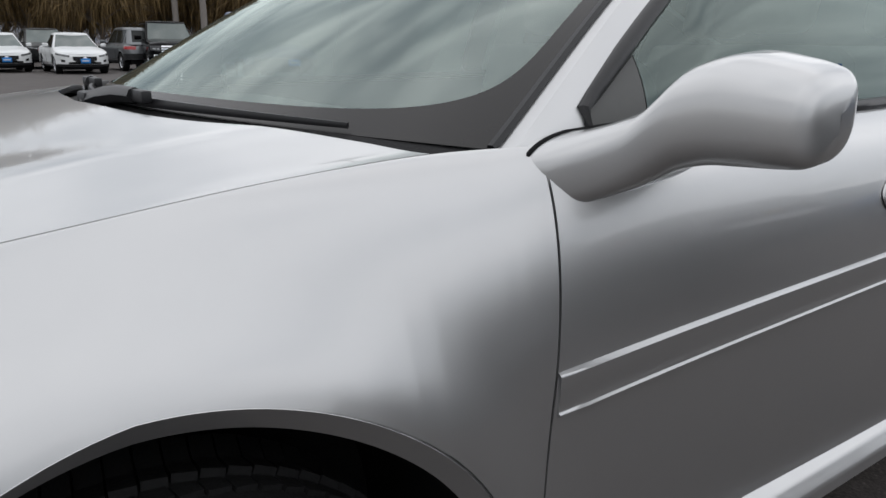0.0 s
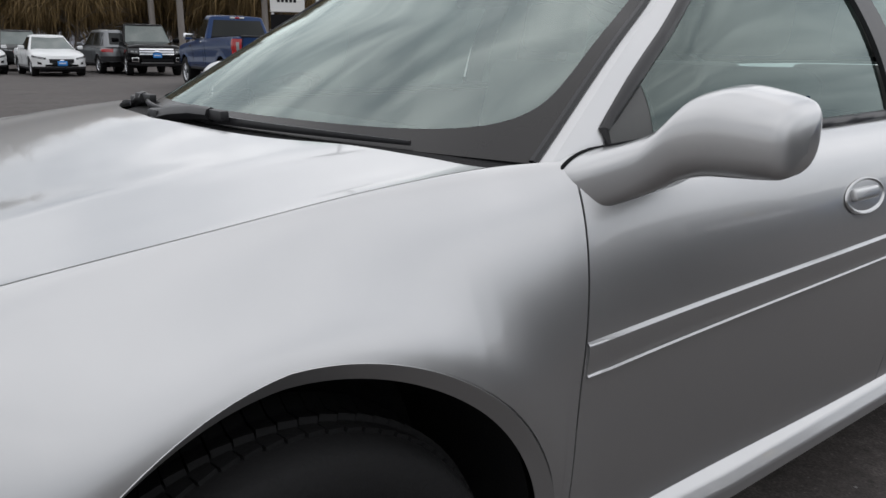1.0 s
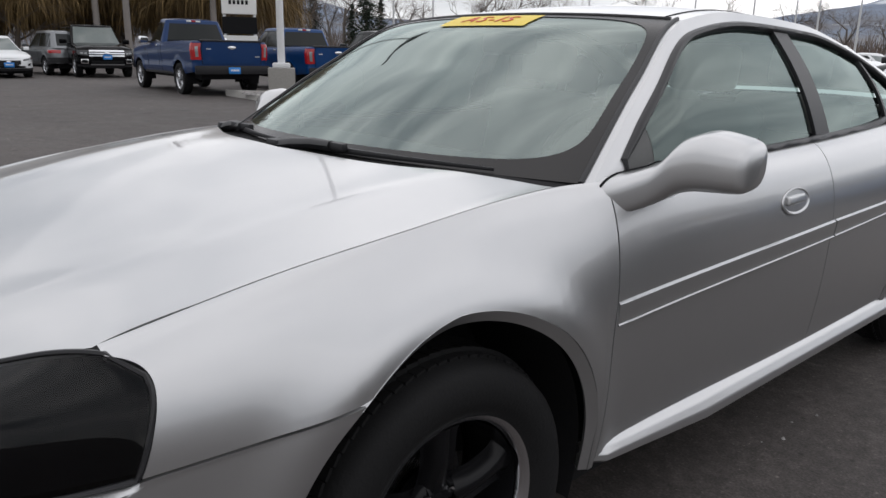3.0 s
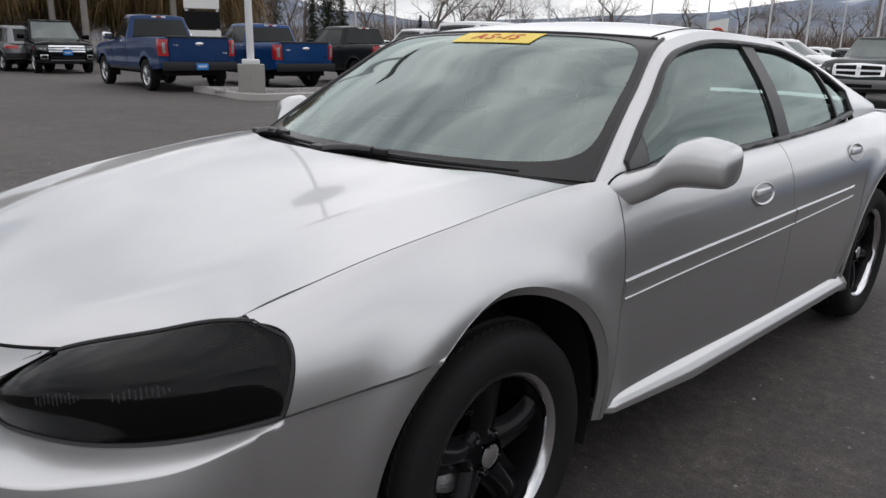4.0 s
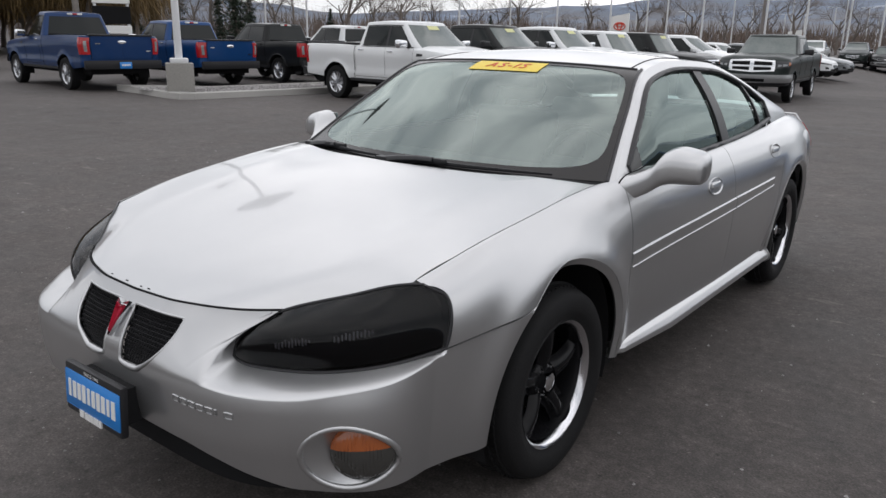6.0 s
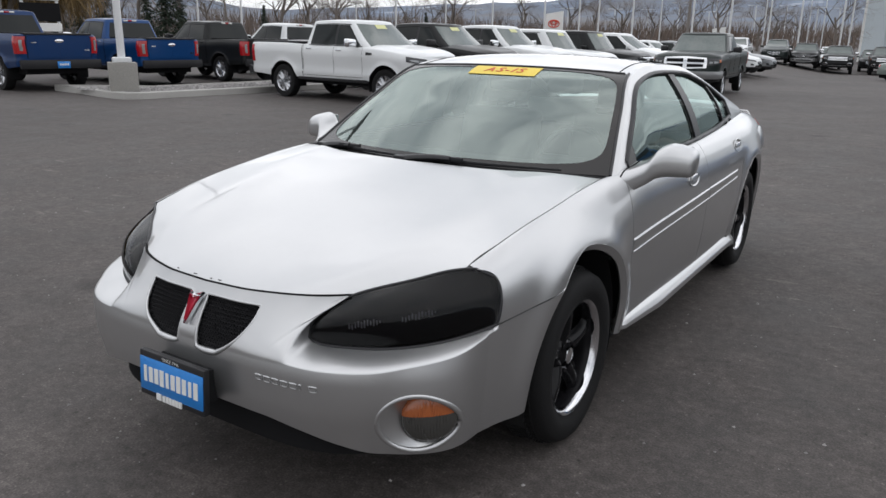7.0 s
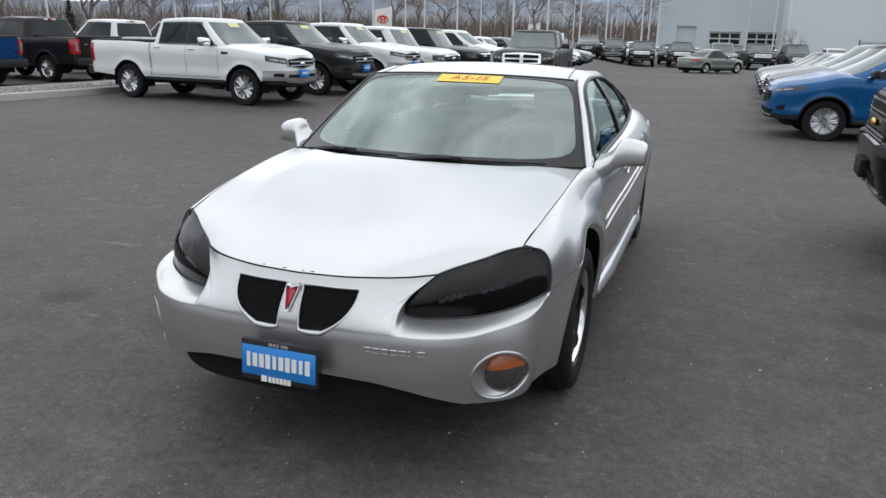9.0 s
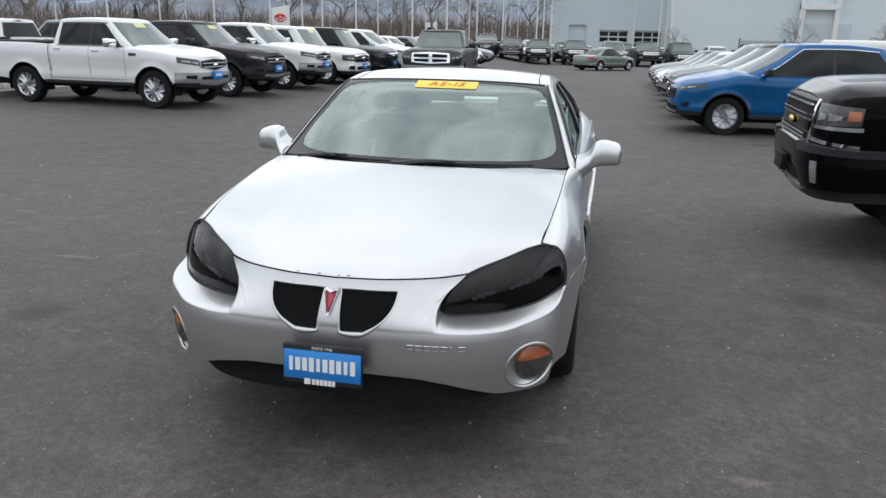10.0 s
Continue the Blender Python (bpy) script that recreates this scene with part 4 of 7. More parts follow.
    # lower intake, air dam, liners under the seams
    def dam(u, v):
        s = 2 * u - 1
        a = abs(s) * 0.68
        p = nose_pt(a, 0.30)
        z = lerp(0.262 + 0.03 * abs(s) ** 3, nose_bot(a) + 0.03, v)
        return (p.x * 0.955 * (1 if s > 0 else -1), p.y + 0.062 + 0.02 * abs(s) ** 4 - 0.012 * (1 - v) ** 2, z)
    part("air_dam", grid(dam, 50, 8, rim=0.03), M["gap"], car, "black lower air dam")
    part("hood_liner", grid(lambda u, v: Vector(hood_pt(lerp(0.005, 0.995, u), lerp(0.004, 0.99, v))) - Vector((0, 0, 0.02)), 30, 20), M["gap"], car)
    for sx in (-1, 1):
        def liner(u, v):
            y = lerp(-0.57, 3.72, u)
            z = lerp(max(seam_z(y) if y < 0 else 0.31, side_bottom(y)) + 0.006, side_top(y) - 0.012, v)
            return (side_x(y, z) - 0.018, y, z)
        part("body_liner", grid(liner, 220, 14, side=sx), M["gap"], car)
    fl = bmesh.new()
    box(fl, -0.80, 0.80, 0.42, 2.38, 0.185, 0.30)
    part("floor_pan", fl, M["matte_black"], car)
    eng = bmesh.new()
    box(eng, -0.42, 0.42, -0.76, 0.45, 0.22, 0.62)
    part("engine_bay", eng, M["gap"], car)
    bt = bmesh.new()
    box(bt, -0.60, 0.60, 2.40, 3.70, 0.24, 0.93)
    part("boot_box", bt, M["gap"], car)
    # interior
    def dash(u, v):
        x = lerp(-0.74, 0.74, u)
        y = lerp(0.42, 0.98, v)
        return (x, y - 0.12 * (1 - (x / 0.74) ** 2) * (1 - v), 0.955 - 0.03 * v - 0.16 * max(0, v - 0.75) / 0.25)
    part("dashboard", grid(dash, 30, 14, rim=0.05), M["dash"], car, "dark grey dashboard")
    for nm, x0, y0 in (("front_seat", 0.37, 1.55), ("front_seat", -0.37, 1.55), ("rear_seat", 0.36, 2.42), ("rear_seat", -0.36, 2.42)):
        bm = bmesh.new()
        box(bm, x0 - 0.25, x0 + 0.25, y0 - 0.5, y0 + 0.02, 0.42, 0.58, 0.05, 3)
        st = part(nm, bm, M["interior"], car, "grey cloth seat")
        bm = bmesh.new()
        box(bm, -0.25, 0.25, -0.07, 0.07, 0.0, 0.60, 0.05, 3)
        part("backrest", moved(bm, pose(x0, y0, 0.5, -14)), M["interior"], st)
        bm = bmesh.new()
        box(bm, -0.13, 0.13, -0.05, 0.05, 0.0, 0.17, 0.045, 3)
        part("headrest", moved(bm, pose(x0, y0 + 0.16, 1.12, -10)), M["interior"], st)
    wheel_pts = [Vector((0.37 + 0.185 * math.cos(a), 0.0, 0.185 * math.sin(a))) for a in [2 * math.pi * k / 32 for k in range(32)]]
    sw = part("steering_wheel", moved(tube([p - Vector((0.37, 0, 0)) for p in wheel_pts], 0.015, 8, True), pose(0.37, 1.05, 0.90, -28)), M["dash"], car, "grey steering wheel")
    hub = bmesh.new()
    box(hub, -0.18, 0.18, -0.02, 0.02, -0.035, 0.035, 0.015, 2)
    part("wheel_hub", moved(hub, pose(0.37, 1.05, 0.89, -28)), M["dash"], sw)
    rv = bmesh.new()
    box(rv, -0.12, 0.12, -0.015, 0.02, -0.035, 0.035, 0.02, 3)
    part("rear_view_mirror", moved(rv, pose(0.0, 1.06, 1.27)), M["black_trim"], car)
    # front plate with its frame
    pc = Vector((0.0, -1.128, 0.448))
    fr = bmesh.new()
    box(fr, -0.154, 0.154, -0.012, 0.012, -0.078, 0.075, 0.008, 2)
    pl = part("plate_frame", moved(fr, Matrix.Translation(pc) @ pose(0, 0, 0, -4)), M["black_trim"], car, "black plate frame")
    bm = bmesh.new()
    box(bm, -0.150, 0.150, -0.0145, -0.010, -0.058, 0.054, 0.003, 1)
    part("plate", moved(bm, Matrix.Translation(pc) @ pose(0, 0, 0, -4)), M["plate_blue"], pl, "blue dealer plate")
    bars = [(-0.120 + 0.0266 * k, 0.019 if k % 4 else 0.014, 0.025 if k % 3 else 0.027) for k in range(10)]
    for k, (bx, bw, bh) in enumerate(bars):
        bm = bmesh.new()
        box(bm, bx - bw / 2, bx + bw / 2, -0.0165, -0.0140, 0.0 - bh, 0.0 + bh)
        part("plate_mark", moved(bm, Matrix.Translation(pc) @ pose(0, 0, 0, -4)), M["white_print"], pl)
    bm = bmesh.new()
    box(bm, -0.068, -0.045, -0.0165, -0.012, -0.077, -0.055)
    for k in range(6):
        box(bm, -0.038 + k * 0.0155, -0.026 + k * 0.0155, -0.0165, -0.012, -0.077, -0.057)
    part("frame_mark", moved(bm, Matrix.Translation(pc) @ pose(0, 0, 0, -4)), M["white_print"], pl)
    cu = bpy.data.curves.new("words", "FONT")
    cu.body, cu.size, cu.align_x, cu.align_y = "SINCE 1946", 0.016, "CENTER", "CENTER"
    tmp = bpy.data.objects.new("words", cu)
    bm = bmesh.new()
    bm.from_mesh(bpy.data.meshes.new_from_object(tmp))
    part("frame_lettering", moved(bm, Matrix.Translation(pc) @ pose(0, 0, 0, -4) @ pose(0, -0.0135, 0.064, 90)), M["white_print"], pl, "small white words", smooth=False)
    bpy.data.objects.remove(tmp)
    brk = bmesh.new()
    box(brk, -0.12, 0.12, 0.0, 0.07, -0.06, 0.05)
    part("plate_bracket", moved(brk, Matrix.Translation(pc)), M["matte_black"], pl)
    # nose emblem: a plain red arrowhead in a chrome edge
    for sc, off, mt, nm, lb in ((1.0, 0.0, M["chrome"], "emblem", "chrome-edged red arrowhead emblem"), (0.74, -0.004, M["red"], "emblem_face", "")):
        bm = bmesh.new()
        outline = [(-0.028, 0.024), (0.0, 0.013), (0.028, 0.024), (0.004, -0.070), (-0.004, -0.070)]
        top = []
        for x, z in outline:
            x, z = x * sc, (z + 0.02) * sc - 0.02
            top.append(bm.verts.new((x, nose_at(x, 0.688 + z).y - 0.008 + off, 0.688 + z)))
        f = bm.faces.new(top)
        bm.normal_update()
        if f.normal.y > 0:
            f.normal_flip()
        fold(bm, 0.012)
        em = part(nm, bm, mt, car if nm == "emblem" else em, lb, smooth=False)
    # raised maker's lettering on the bumper, as plain strokes
    for k in range(7):
        x0 = 0.305 + 0.0315 * k
        w = 0.024 if k != 5 else 0.006
        zc = 0.525
        pts = [nose_at(x0 + a * w, zc + b) + Vector((0, -0.001, 0)) for a, b in ((0, -0.008), (0, 0.0), (0, 0.008), (0.5, 0.009), (1, 0.008), (1, 0.0), (1, -0.008), (0.5, -0.009))]
        part("badge_stroke", tube(pts, 0.0019, 5, True), M["silver"], car)
    # sticker at the top of the windshield
    def stick(x0, x1, q0, q1, off):
        def fn(u, v):
            x = lerp(x0, x1, u)
            q = lerp(q0, q1, v)
            p = cab_top(x / cab_w(q), q)
            return p + Vector((0, -0.8, 0.6)) * off
        return fn
    stk = part("sticker", grid(stick(-0.150, 0.222, 0.2500, 0.2865, 0.004), 20, 4), M["yellow"], car, "yellow windshield sticker with red letters")
    cu = bpy.data.curves.new("words", "FONT")
    cu.shear = 0.25
    cu.body, cu.size, cu.align_x, cu.align_y, cu.extrude = "AS-IS", 0.066, "CENTER", "CENTER", 0.0008
    cu.space_character = 1.25
    tmp = bpy.data.objects.new("words", cu)
    me = bpy.data.meshes.new_from_object(tmp)
    bm = bmesh.new()
    bm.from_mesh(me)
    for v in bm.verts:
        x, q = 0.036 + v.co.x * 1.22, 0.2685 + v.co.y * 0.40
        p = cab_top(x / cab_w(q), q) + Vector((0, -0.8, 0.6)) * (0.0065 + v.co.z)
        v.co = p
    part("sticker_words", bm, M["red_print"], stk, "AS-IS in red letters", smooth=False)
    bpy.data.objects.remove(tmp)
    return car


sedan = silver_sedan()


# ---------- other vehicles of the car park (nose at -y, front axle at y = 0) ----------
PAINT = {}


def paint(name, color, metal=0.3, rough=0.3, coat=0.4, spec=0.5):
    if name not in PAINT:
        PAINT[name] = material("paint_" + name, color, rough, metal, 0.04, 3, coat=coat, spec=spec)
    return PAINT[name]


M["car_glass"] = material("dark_car_glass", (0.010, 0.013, 0.013), 0.05, 0, 0.05, 3, spec=0.28)
# windscreens: paler green base, with reflected sky put into the colour
M["wind_glass"] = material("windscreen_glass", (0.085, 0.108, 0.102), 0.06, 0, 0.25, 2, spec=0.8)
M["lamp_clear"] = material("clear_lamp", (0.34, 0.35, 0.36), 0.12, 0.4, 0.35, 25, coat=0.6)
M["lamp_dark"] = material("lamp_dark", (0.05, 0.052, 0.055), 0.12, 0, 0.2, 12, spec=0.5)
M["bumper_silver"] = material("bumper_silver", (0.36, 0.365, 0.37), 0.38, 0.7, 0.06, 5)
M["pale_sticker"] = material("pale_sticker", (0.62, 0.62, 0.30), 0.5, 0, 0.06)
M["yellow_gold"] = material("gold_badge", (0.62, 0.42, 0.10), 0.25, 0.9, 0.05, 8)
M["alloy"] = material("silver_alloy", (0.55, 0.56, 0.58), 0.25, 0.9, 0.05, 8)
M["bumper_grey"] = material("dark_bumper", (0.022, 0.022, 0.024), 0.6, 0, 0.1, 6, 0.1, 150, spec=0.25)

WHEEL_CACHE = {}


def wheel_meshes(radius, rim_mat, spokes):
    """Shared meshes of a road wheel: tyre, rim and one spoke."""
    key = (round(radius, 3), rim_mat, spokes)
    if key not in WHEEL_CACHE:
        r, rr = radius, radius * 0.64
        def mesh(nm, bm, mt, smooth=True):
            me = bpy.data.meshes.new(nm)
            bm.to_mesh(me)
            bm.free()
            if smooth:
                me.polygons.foreach_set("use_smooth", [True] * len(me.polygons))
                me.set_sharp_from_angle(angle=radians(40))
            me.materials.append(mt)
            return me
        tyre = mesh("tyre", turned([(rr, -0.09), (rr * 1.1, -0.115), (r * 0.95, -0.115), (r, -0.085), (r, 0.085), (r * 0.955, 0.115), (rr * 1.12, 0.118), (rr, 0.10)], 40), M["tyre"])
        barrel = mesh("rim", turned([(rr * 0.99, -0.09), (rr * 0.9, 0.0), (rr * 0.92, 0.08), (rr * 1.02, 0.108), (rr * 1.0, 0.085), (rr * 0.88, 0.05), (rr * 0.86, -0.01), (0.0, -0.02)], 40), rim_mat)
        def sp(u, v, way):
            rad = lerp(0.03, rr * 0.96, u)
            s = 2 * v - 1
            return (0.092 - 0.03 * u * (1 - u) * 4 * 0.6 - 0.012 * abs(s) ** 2, way * lerp(0.008, rr * 1.9 / spokes, u ** 1.2) + s * lerp(0.013, 0.011, u), rad)
        spoke = mesh("spoke", joined(*[grid(lambda u, v, way=way: sp(u, v, way), 5, 3, rim=0.03) for way in (-1, 1)]), rim_mat)
        cap = mesh("cap", turned([(0.0, 0.095), (0.03, 0.092), (0.04, 0.08), (0.04, 0.03)], 16), rim_mat)
        back = mesh("disc", turned([(0.0, -0.005), (rr * 0.85, -0.005), (rr * 0.85, -0.02)], 20), M["gap"])
        WHEEL_CACHE[key] = (tyre, barrel, spoke, cap, back)
    return WHEEL_CACHE[key]


def road_wheel(parent, x, y, radius, rim_mat, spokes, side):
    tyre, barrel, spoke, cap, back = wheel_meshes(radius, rim_mat, spokes)
    w = new("wheel", tyre)
    w.parent, w.matrix_basis = parent, pose(x, y, radius, 0, 0, 0 if side > 0 else 180)
    for nm, me in (("rim", barrel), ("hub_cap", cap), ("brake_disc", back)):
        o = new(nm, me)
        o.parent = w
        if nm == "rim":
            rim = o
    for k in range(spokes):
        o = new("spoke", spoke)
        o.parent, o.matrix_basis = w, Matrix.Rotation(2 * math.pi * k / spokes + 0.2, 4, "X")
    return w


STYLE = {
    # overhang in front, wheelbase, overhang behind, half width, sill, shoulder at the nose, shoulder at the cowl, belt, shoulder at the tail, roof,
    # windshield foot and head, roof's end, rear glass foot, roof's half width, tyre radius, bed start, depth and squareness of the nose corner
    "pickup": (0.89, 3.24, 1.22, 0.93, 0.50, 1.07, 1.19, 1.225, 1.28, 1.79, 0.34, 1.00, 2.40, 2.55, 0.68, 0.385, 2.60, 0.62, 3.6),
    "big_pickup": (1.08, 3.64, 1.25, 1.01, 0.60, 1.25, 1.32, 1.36, 1.40, 1.95, 0.60, 1.30, 2.80, 2.98, 0.74, 0.41, 3.05, 0.40, 5.2),
    "short_cab": (0.95, 3.50, 1.15, 1.01, 0.55, 1.10, 1.24, 1.30, 1.37, 1.94, 0.56, 1.24, 1.92, 2.08, 0.74, 0.40, 2.15, 0.48, 4.6),
    "suv": (0.93, 2.75, 0.95, 0.92, 0.42, 0.93, 1.03, 1.07, 1.08, 1.70, 0.38, 1.18, 3.05, 3.55, 0.66, 0.36, 0, 0.58, 3.6),
    "big_suv": (0.98, 3.10, 1.15, 1.00, 0.48, 1.06, 1.19, 1.23, 1.25, 1.94, 0.50, 1.20, 3.75, 4.08, 0.76, 0.40, 0, 0.46, 4.8),
    "crossover": (0.90, 2.71, 0.98, 0.92, 0.38, 0.93, 1.10, 1.10, 1.16, 1.69, 0.14, 1.12, 2.75, 3.42, 0.64, 0.355, 0, 0.72, 2.9),
    "sedan": (0.93, 2.72, 1.02, 0.89, 0.30, 0.72, 0.88, 0.93, 1.00, 1.45, 0.28, 1.12, 2.10, 2.98, 0.58, 0.325, 0, 0.72, 2.9),
    "boxy": (0.93, 2.99, 1.15, 0.96, 0.38, 0.95, 1.06, 1.10, 1.12, 1.73, 0.48, 0.98, 3.80, 4.02, 0.76, 0.37, 0, 0.50, 4.4),
}


def vehicle(name, label, category, m, style, colour, grille="bar", rim="alloy", spokes=6, plate_front=False, plate_rear=False, trim=None, group="", sticker=False):
    """A car or truck. The body is lofted round its plan outline; lamps, grilles and glass are curved panels on that skin."""
    fo, wb, ro, W, zs, zn, zc, zB, zt, zr, ys, yt, ye, yf, wr, R, bed, deep, sq = STYLE[style]
    truck, low_car = bed > 0, style in ("sedan", "crossover")
    car = thing(name, label, category, m, group)
    P, T = colour, trim or M["bumper_grey"]
    y0, y1, aR = -fo, wb + ro, R + (0.085 if truck else 0.055)
    shoulder = spl((y0, zn - 0.05), (y0 + 0.22, zn), (-0.1, lerp(zn, zc, 0.6)), (ys + 0.1, zc), (ys + 0.7, zB - 0.03), (bed or wb, lerp(zB, zt, 0.6) - 0.03), (wb + 0.1, zt - 0.03), (y1, zt - (0.03 if truck else 0.10)))
    fullness = spl((-0.2, 0.93), (0.0, 0.955), (0.16, 0.988), (0.34, 0.974), (0.52, 0.986), (0.76, 1.0), (0.90, 0.985), (1.0, 0.955))
    tail_d, tail_q = (0.16, 7.0) if truck else (0.45, 4.0)
    # plan outline from the middle of the nose round to the middle of the tail
    out = [(W * math.sin(k / 40 * math.pi / 2) ** (2 / sq), y0 + deep * (1 - math.cos(k / 40 * math.pi / 2) ** (2 / 2.1))) for k in range(41)]
    out += [(W, lerp(y0 + deep, y1 - tail_d, k / 60)) for k in range(1, 60)]
    out += [(W * math.cos(k / 24 * math.pi / 2) ** (2 / tail_q), y1 - tail_d * (1 - math.sin(k / 24 * math.pi / 2) ** (2 / 2.2))) for k in range(25)]
    acc = [0.0]
    for a, b in zip(out, out[1:]):
        acc.append(acc[-1] + math.hypot(b[0] - a[0], b[1] - a[1]))
    LEN, ox, oy = acc[-1], [p[0] for p in out], [p[1] for p in out]
    lean = spl((zs - 0.2, 0.10), (zs, 0.03), (zs + 0.14, 0.0), (lerp(zs, zn, 0.5), 0.012), (zn - 0.10, 0.035), (zn, 0.09), (zn + 0.1, 0.12))

    def low(y):
        for ya in (0.0, wb):
            if abs(y - ya) < aR:
                return max(R + math.sqrt(aR ** 2 - (y - ya) ** 2), zs)
        return zs + (0.03 if y < 0 else 0.10 * max(0.0, (y - wb - aR) / ro))

    def skin(a, z):
        """The body's surface at a metres along the outline from the nose and height z; negative a lies on the other side."""
        s = abs(a)
        x, y = float(np.interp(s, acc, ox)), float(np.interp(s, acc, oy))
        x *= fullness((z - zs) / (shoulder(y) - zs))
        for ya in (0.0, wb):
            x += 0.022 * math.exp(-((math.hypot(y - ya, z - R) - aR) / 0.06) ** 2) * min(1.0, x / W + 0.02) ** 8
        y += lean(z) * max(0.0, 1 - (y - y0) / deep)
        if not truck:
            y -= 0.10 * max(0.0, (z - zs) / (zt - zs)) ** 3 * max(0.0, 1 - (y1 - y) / 0.5)
        return Vector((x if a >= 0 else -x, y, z))

    def along(y):
        return float(np.interp(y, oy, acc))

    def panel(nm, a0, a1, e0, e1, off, mat, parent, lab="", nu=10, nv=4):
        """A curved panel off metres proud of the skin, between heights e0 at a0 and e1 at a1."""
        made = []
        if a0 > a1:
            a0, a1, e0, e1 = a1, a0, e1, e0
        for sx in (1, -1):
            def fn(u, v):
                a, z = lerp(a0, a1, u), lerp(lerp(e0[0], e1[0], u), lerp(e0[1], e1[1], u), v)
                p, q, r = skin(a, z), skin(a + 0.01, z), skin(a, z + 0.01)
                n = (q - p).cross(r - p)
                n = n.normalized() if n.length > 1e-9 else Vector((0, -1, 0))
                return p + n * off
            made.append(part(nm, grid(fn, nu, nv, rim=abs(off) + 0.025, side=sx), mat, parent, lab))
        return made

    # body: sides with nose and tail, then the deck over them
    cols = [lerp(0, LEN, k / 110) for k in range(111)]
    for ya in (0.0, wb):
        cols += [along(ya + aR * math.sin(math.pi * (k / 18 - 0.5))) for k in range(19)] + [along(ya - aR - 0.003), along(ya + aR + 0.003)]
    cols = sorted(set(round(c, 4) for c in cols))
    bm = bmesh.new()
    for sx in (1, -1):
        rows = []
        for a in cols:
            y = float(np.interp(a, acc, oy))
            b, t = low(y), shoulder(y)
            rows.append([bm.verts.new((lambda p: (p.x * sx, p.y, p.z))(skin(a, lerp(b, t, 1 - (1 - k / 11) ** 1.25)))) for k in range(12)])
        for A, B in zip(rows, rows[1:]):
            for j in range(11):
                q = (A[j], B[j], B[j + 1], A[j + 1])
                bm.faces.new(q if sx > 0 else q[::-1])
        top = []
        for r in rows:
            c = r[-1].co
            y = c.y
            crown = (0.075 if y < ys + 0.4 else 0.03) * min(1.0, (y - y0) / 0.30 + 0.25)
            ridge = 0.018 if truck and y < ys else 0.008
            line = [r[-1]]
            for f in (0.985, 0.955, 0.90, 0.80, 0.66, 0.5, 0.25, 0.0):
                line.append(bm.verts.new((c.x * f, y, c.z + crown * (1 - f ** 5) + ridge * math.exp(-((f - 0.62) / 0.16) ** 2) * min(1.0, max(0.0, (y - y0) / 0.4)))))
            top.append(line)
        for A, B in zip(top, top[1:]):
            for j in range(8):
                q = (A[j], B[j], B[j + 1], A[j + 1])
                bm.faces.new(q if sx > 0 else q[::-1])
    bmesh.ops.remove_doubles(bm, verts=bm.verts, dist=0.0008)
    part("body", bm, P, car, sharp=50)
    # cabin: outline at height s from the belt (0) to the roof's edge (1), from the middle of the windshield (0) round to the rear glass (3)
    arc = spl((yt - 0.25, zr - 0.10), (yt + 0.1, zr - 0.045), (lerp(yt, ye, 0.5), zr - 0.03), (ye - 0.1, zr - (0.05 if not low_car else 0.075)), (ye + 0.2, zr - (0.07 if not low_car else 0.13)))
    wi, bow, bow_r = W * 0.925, (0.22 if low_car else 0.16), (0.03 if truck else 0.12)

    def hull(p, s):
        ya, yb = ys + 0.16 + (yt - ys) * s ** (0.94 if low_car else 1.0), lerp(yf, ye, s)
        half = lerp(wi, wr, s ** 1.12)

        def raw(p):
            if p <= 1:
                return half * p, ya - bow * (1 - p * p)
            if p <= 2:
                taper = 1 - 0.10 * max(0.0, (p - 1.55) / 0.45) ** 2 * (0 if truck else 1) - 0.06 * max(0.0, (1.35 - p) / 0.35) ** 2
                return half * taper, lerp(ya, yb, p - 1)
            return half * (1 - (0 if truck else 0.10)) * (3 - p), yb + bow_r * (1 - (3 - p) ** 2)
        x, y = raw(p)
        for c in (1.0, 2.0):
            if abs(p - c) < 0.13:
                t = (p - c + 0.13) / 0.26
                g, h, k = raw(c - 0.13), raw(c), raw(c + 0.13)
                x, y = [(1 - t) ** 2 * g[i] + 2 * t * (1 - t) * h[i] + t * t * k[i] for i in (0, 1)]
        base = zB - 0.035 if y > ys + 0.5 else lerp(zc + 0.01, zB - 0.035, max(0.0, (y - ys) / 0.5))
        return Vector((x, y, lerp(base, arc(y), s)))

    def pane(nm, p0, p1, s0, s1, mat, sx, lab="", ya=None, yb=None, off=0.006, nu=16, nv=8, parent=None):
        def fn(u, v):
            s = lerp(s0, s1, v)
            g, h = p0, p1
            front, back = hull(1.13, s).y, hull(1.87, s).y
            if ya is not None:
                g = max(p0, 1.13 + 0.74 * (ya - front) / max(back - front, 0.05))
            if yb is not None:
                h = min(p1, 1.13 + 0.74 * (yb - front) / max(back - front, 0.05))
            h = max(h, g + 0.004)
            p = lerp(g, h, u)
            c, d, e = hull(p, s), hull(p + 0.01, s), hull(p, min(1.0, s + 0.02)) if s < 0.97 else None
            n = (d - c).cross((e - c) if e else (c - hull(p, s - 0.02)))
            return c + (n.normalized() if n.length > 1e-9 else Vector((0, -1, 0))) * off
        return part(nm, grid(fn, nu, nv, rim=0.008, side=sx), mat, parent or car, lab)
    bm = bmesh.new()
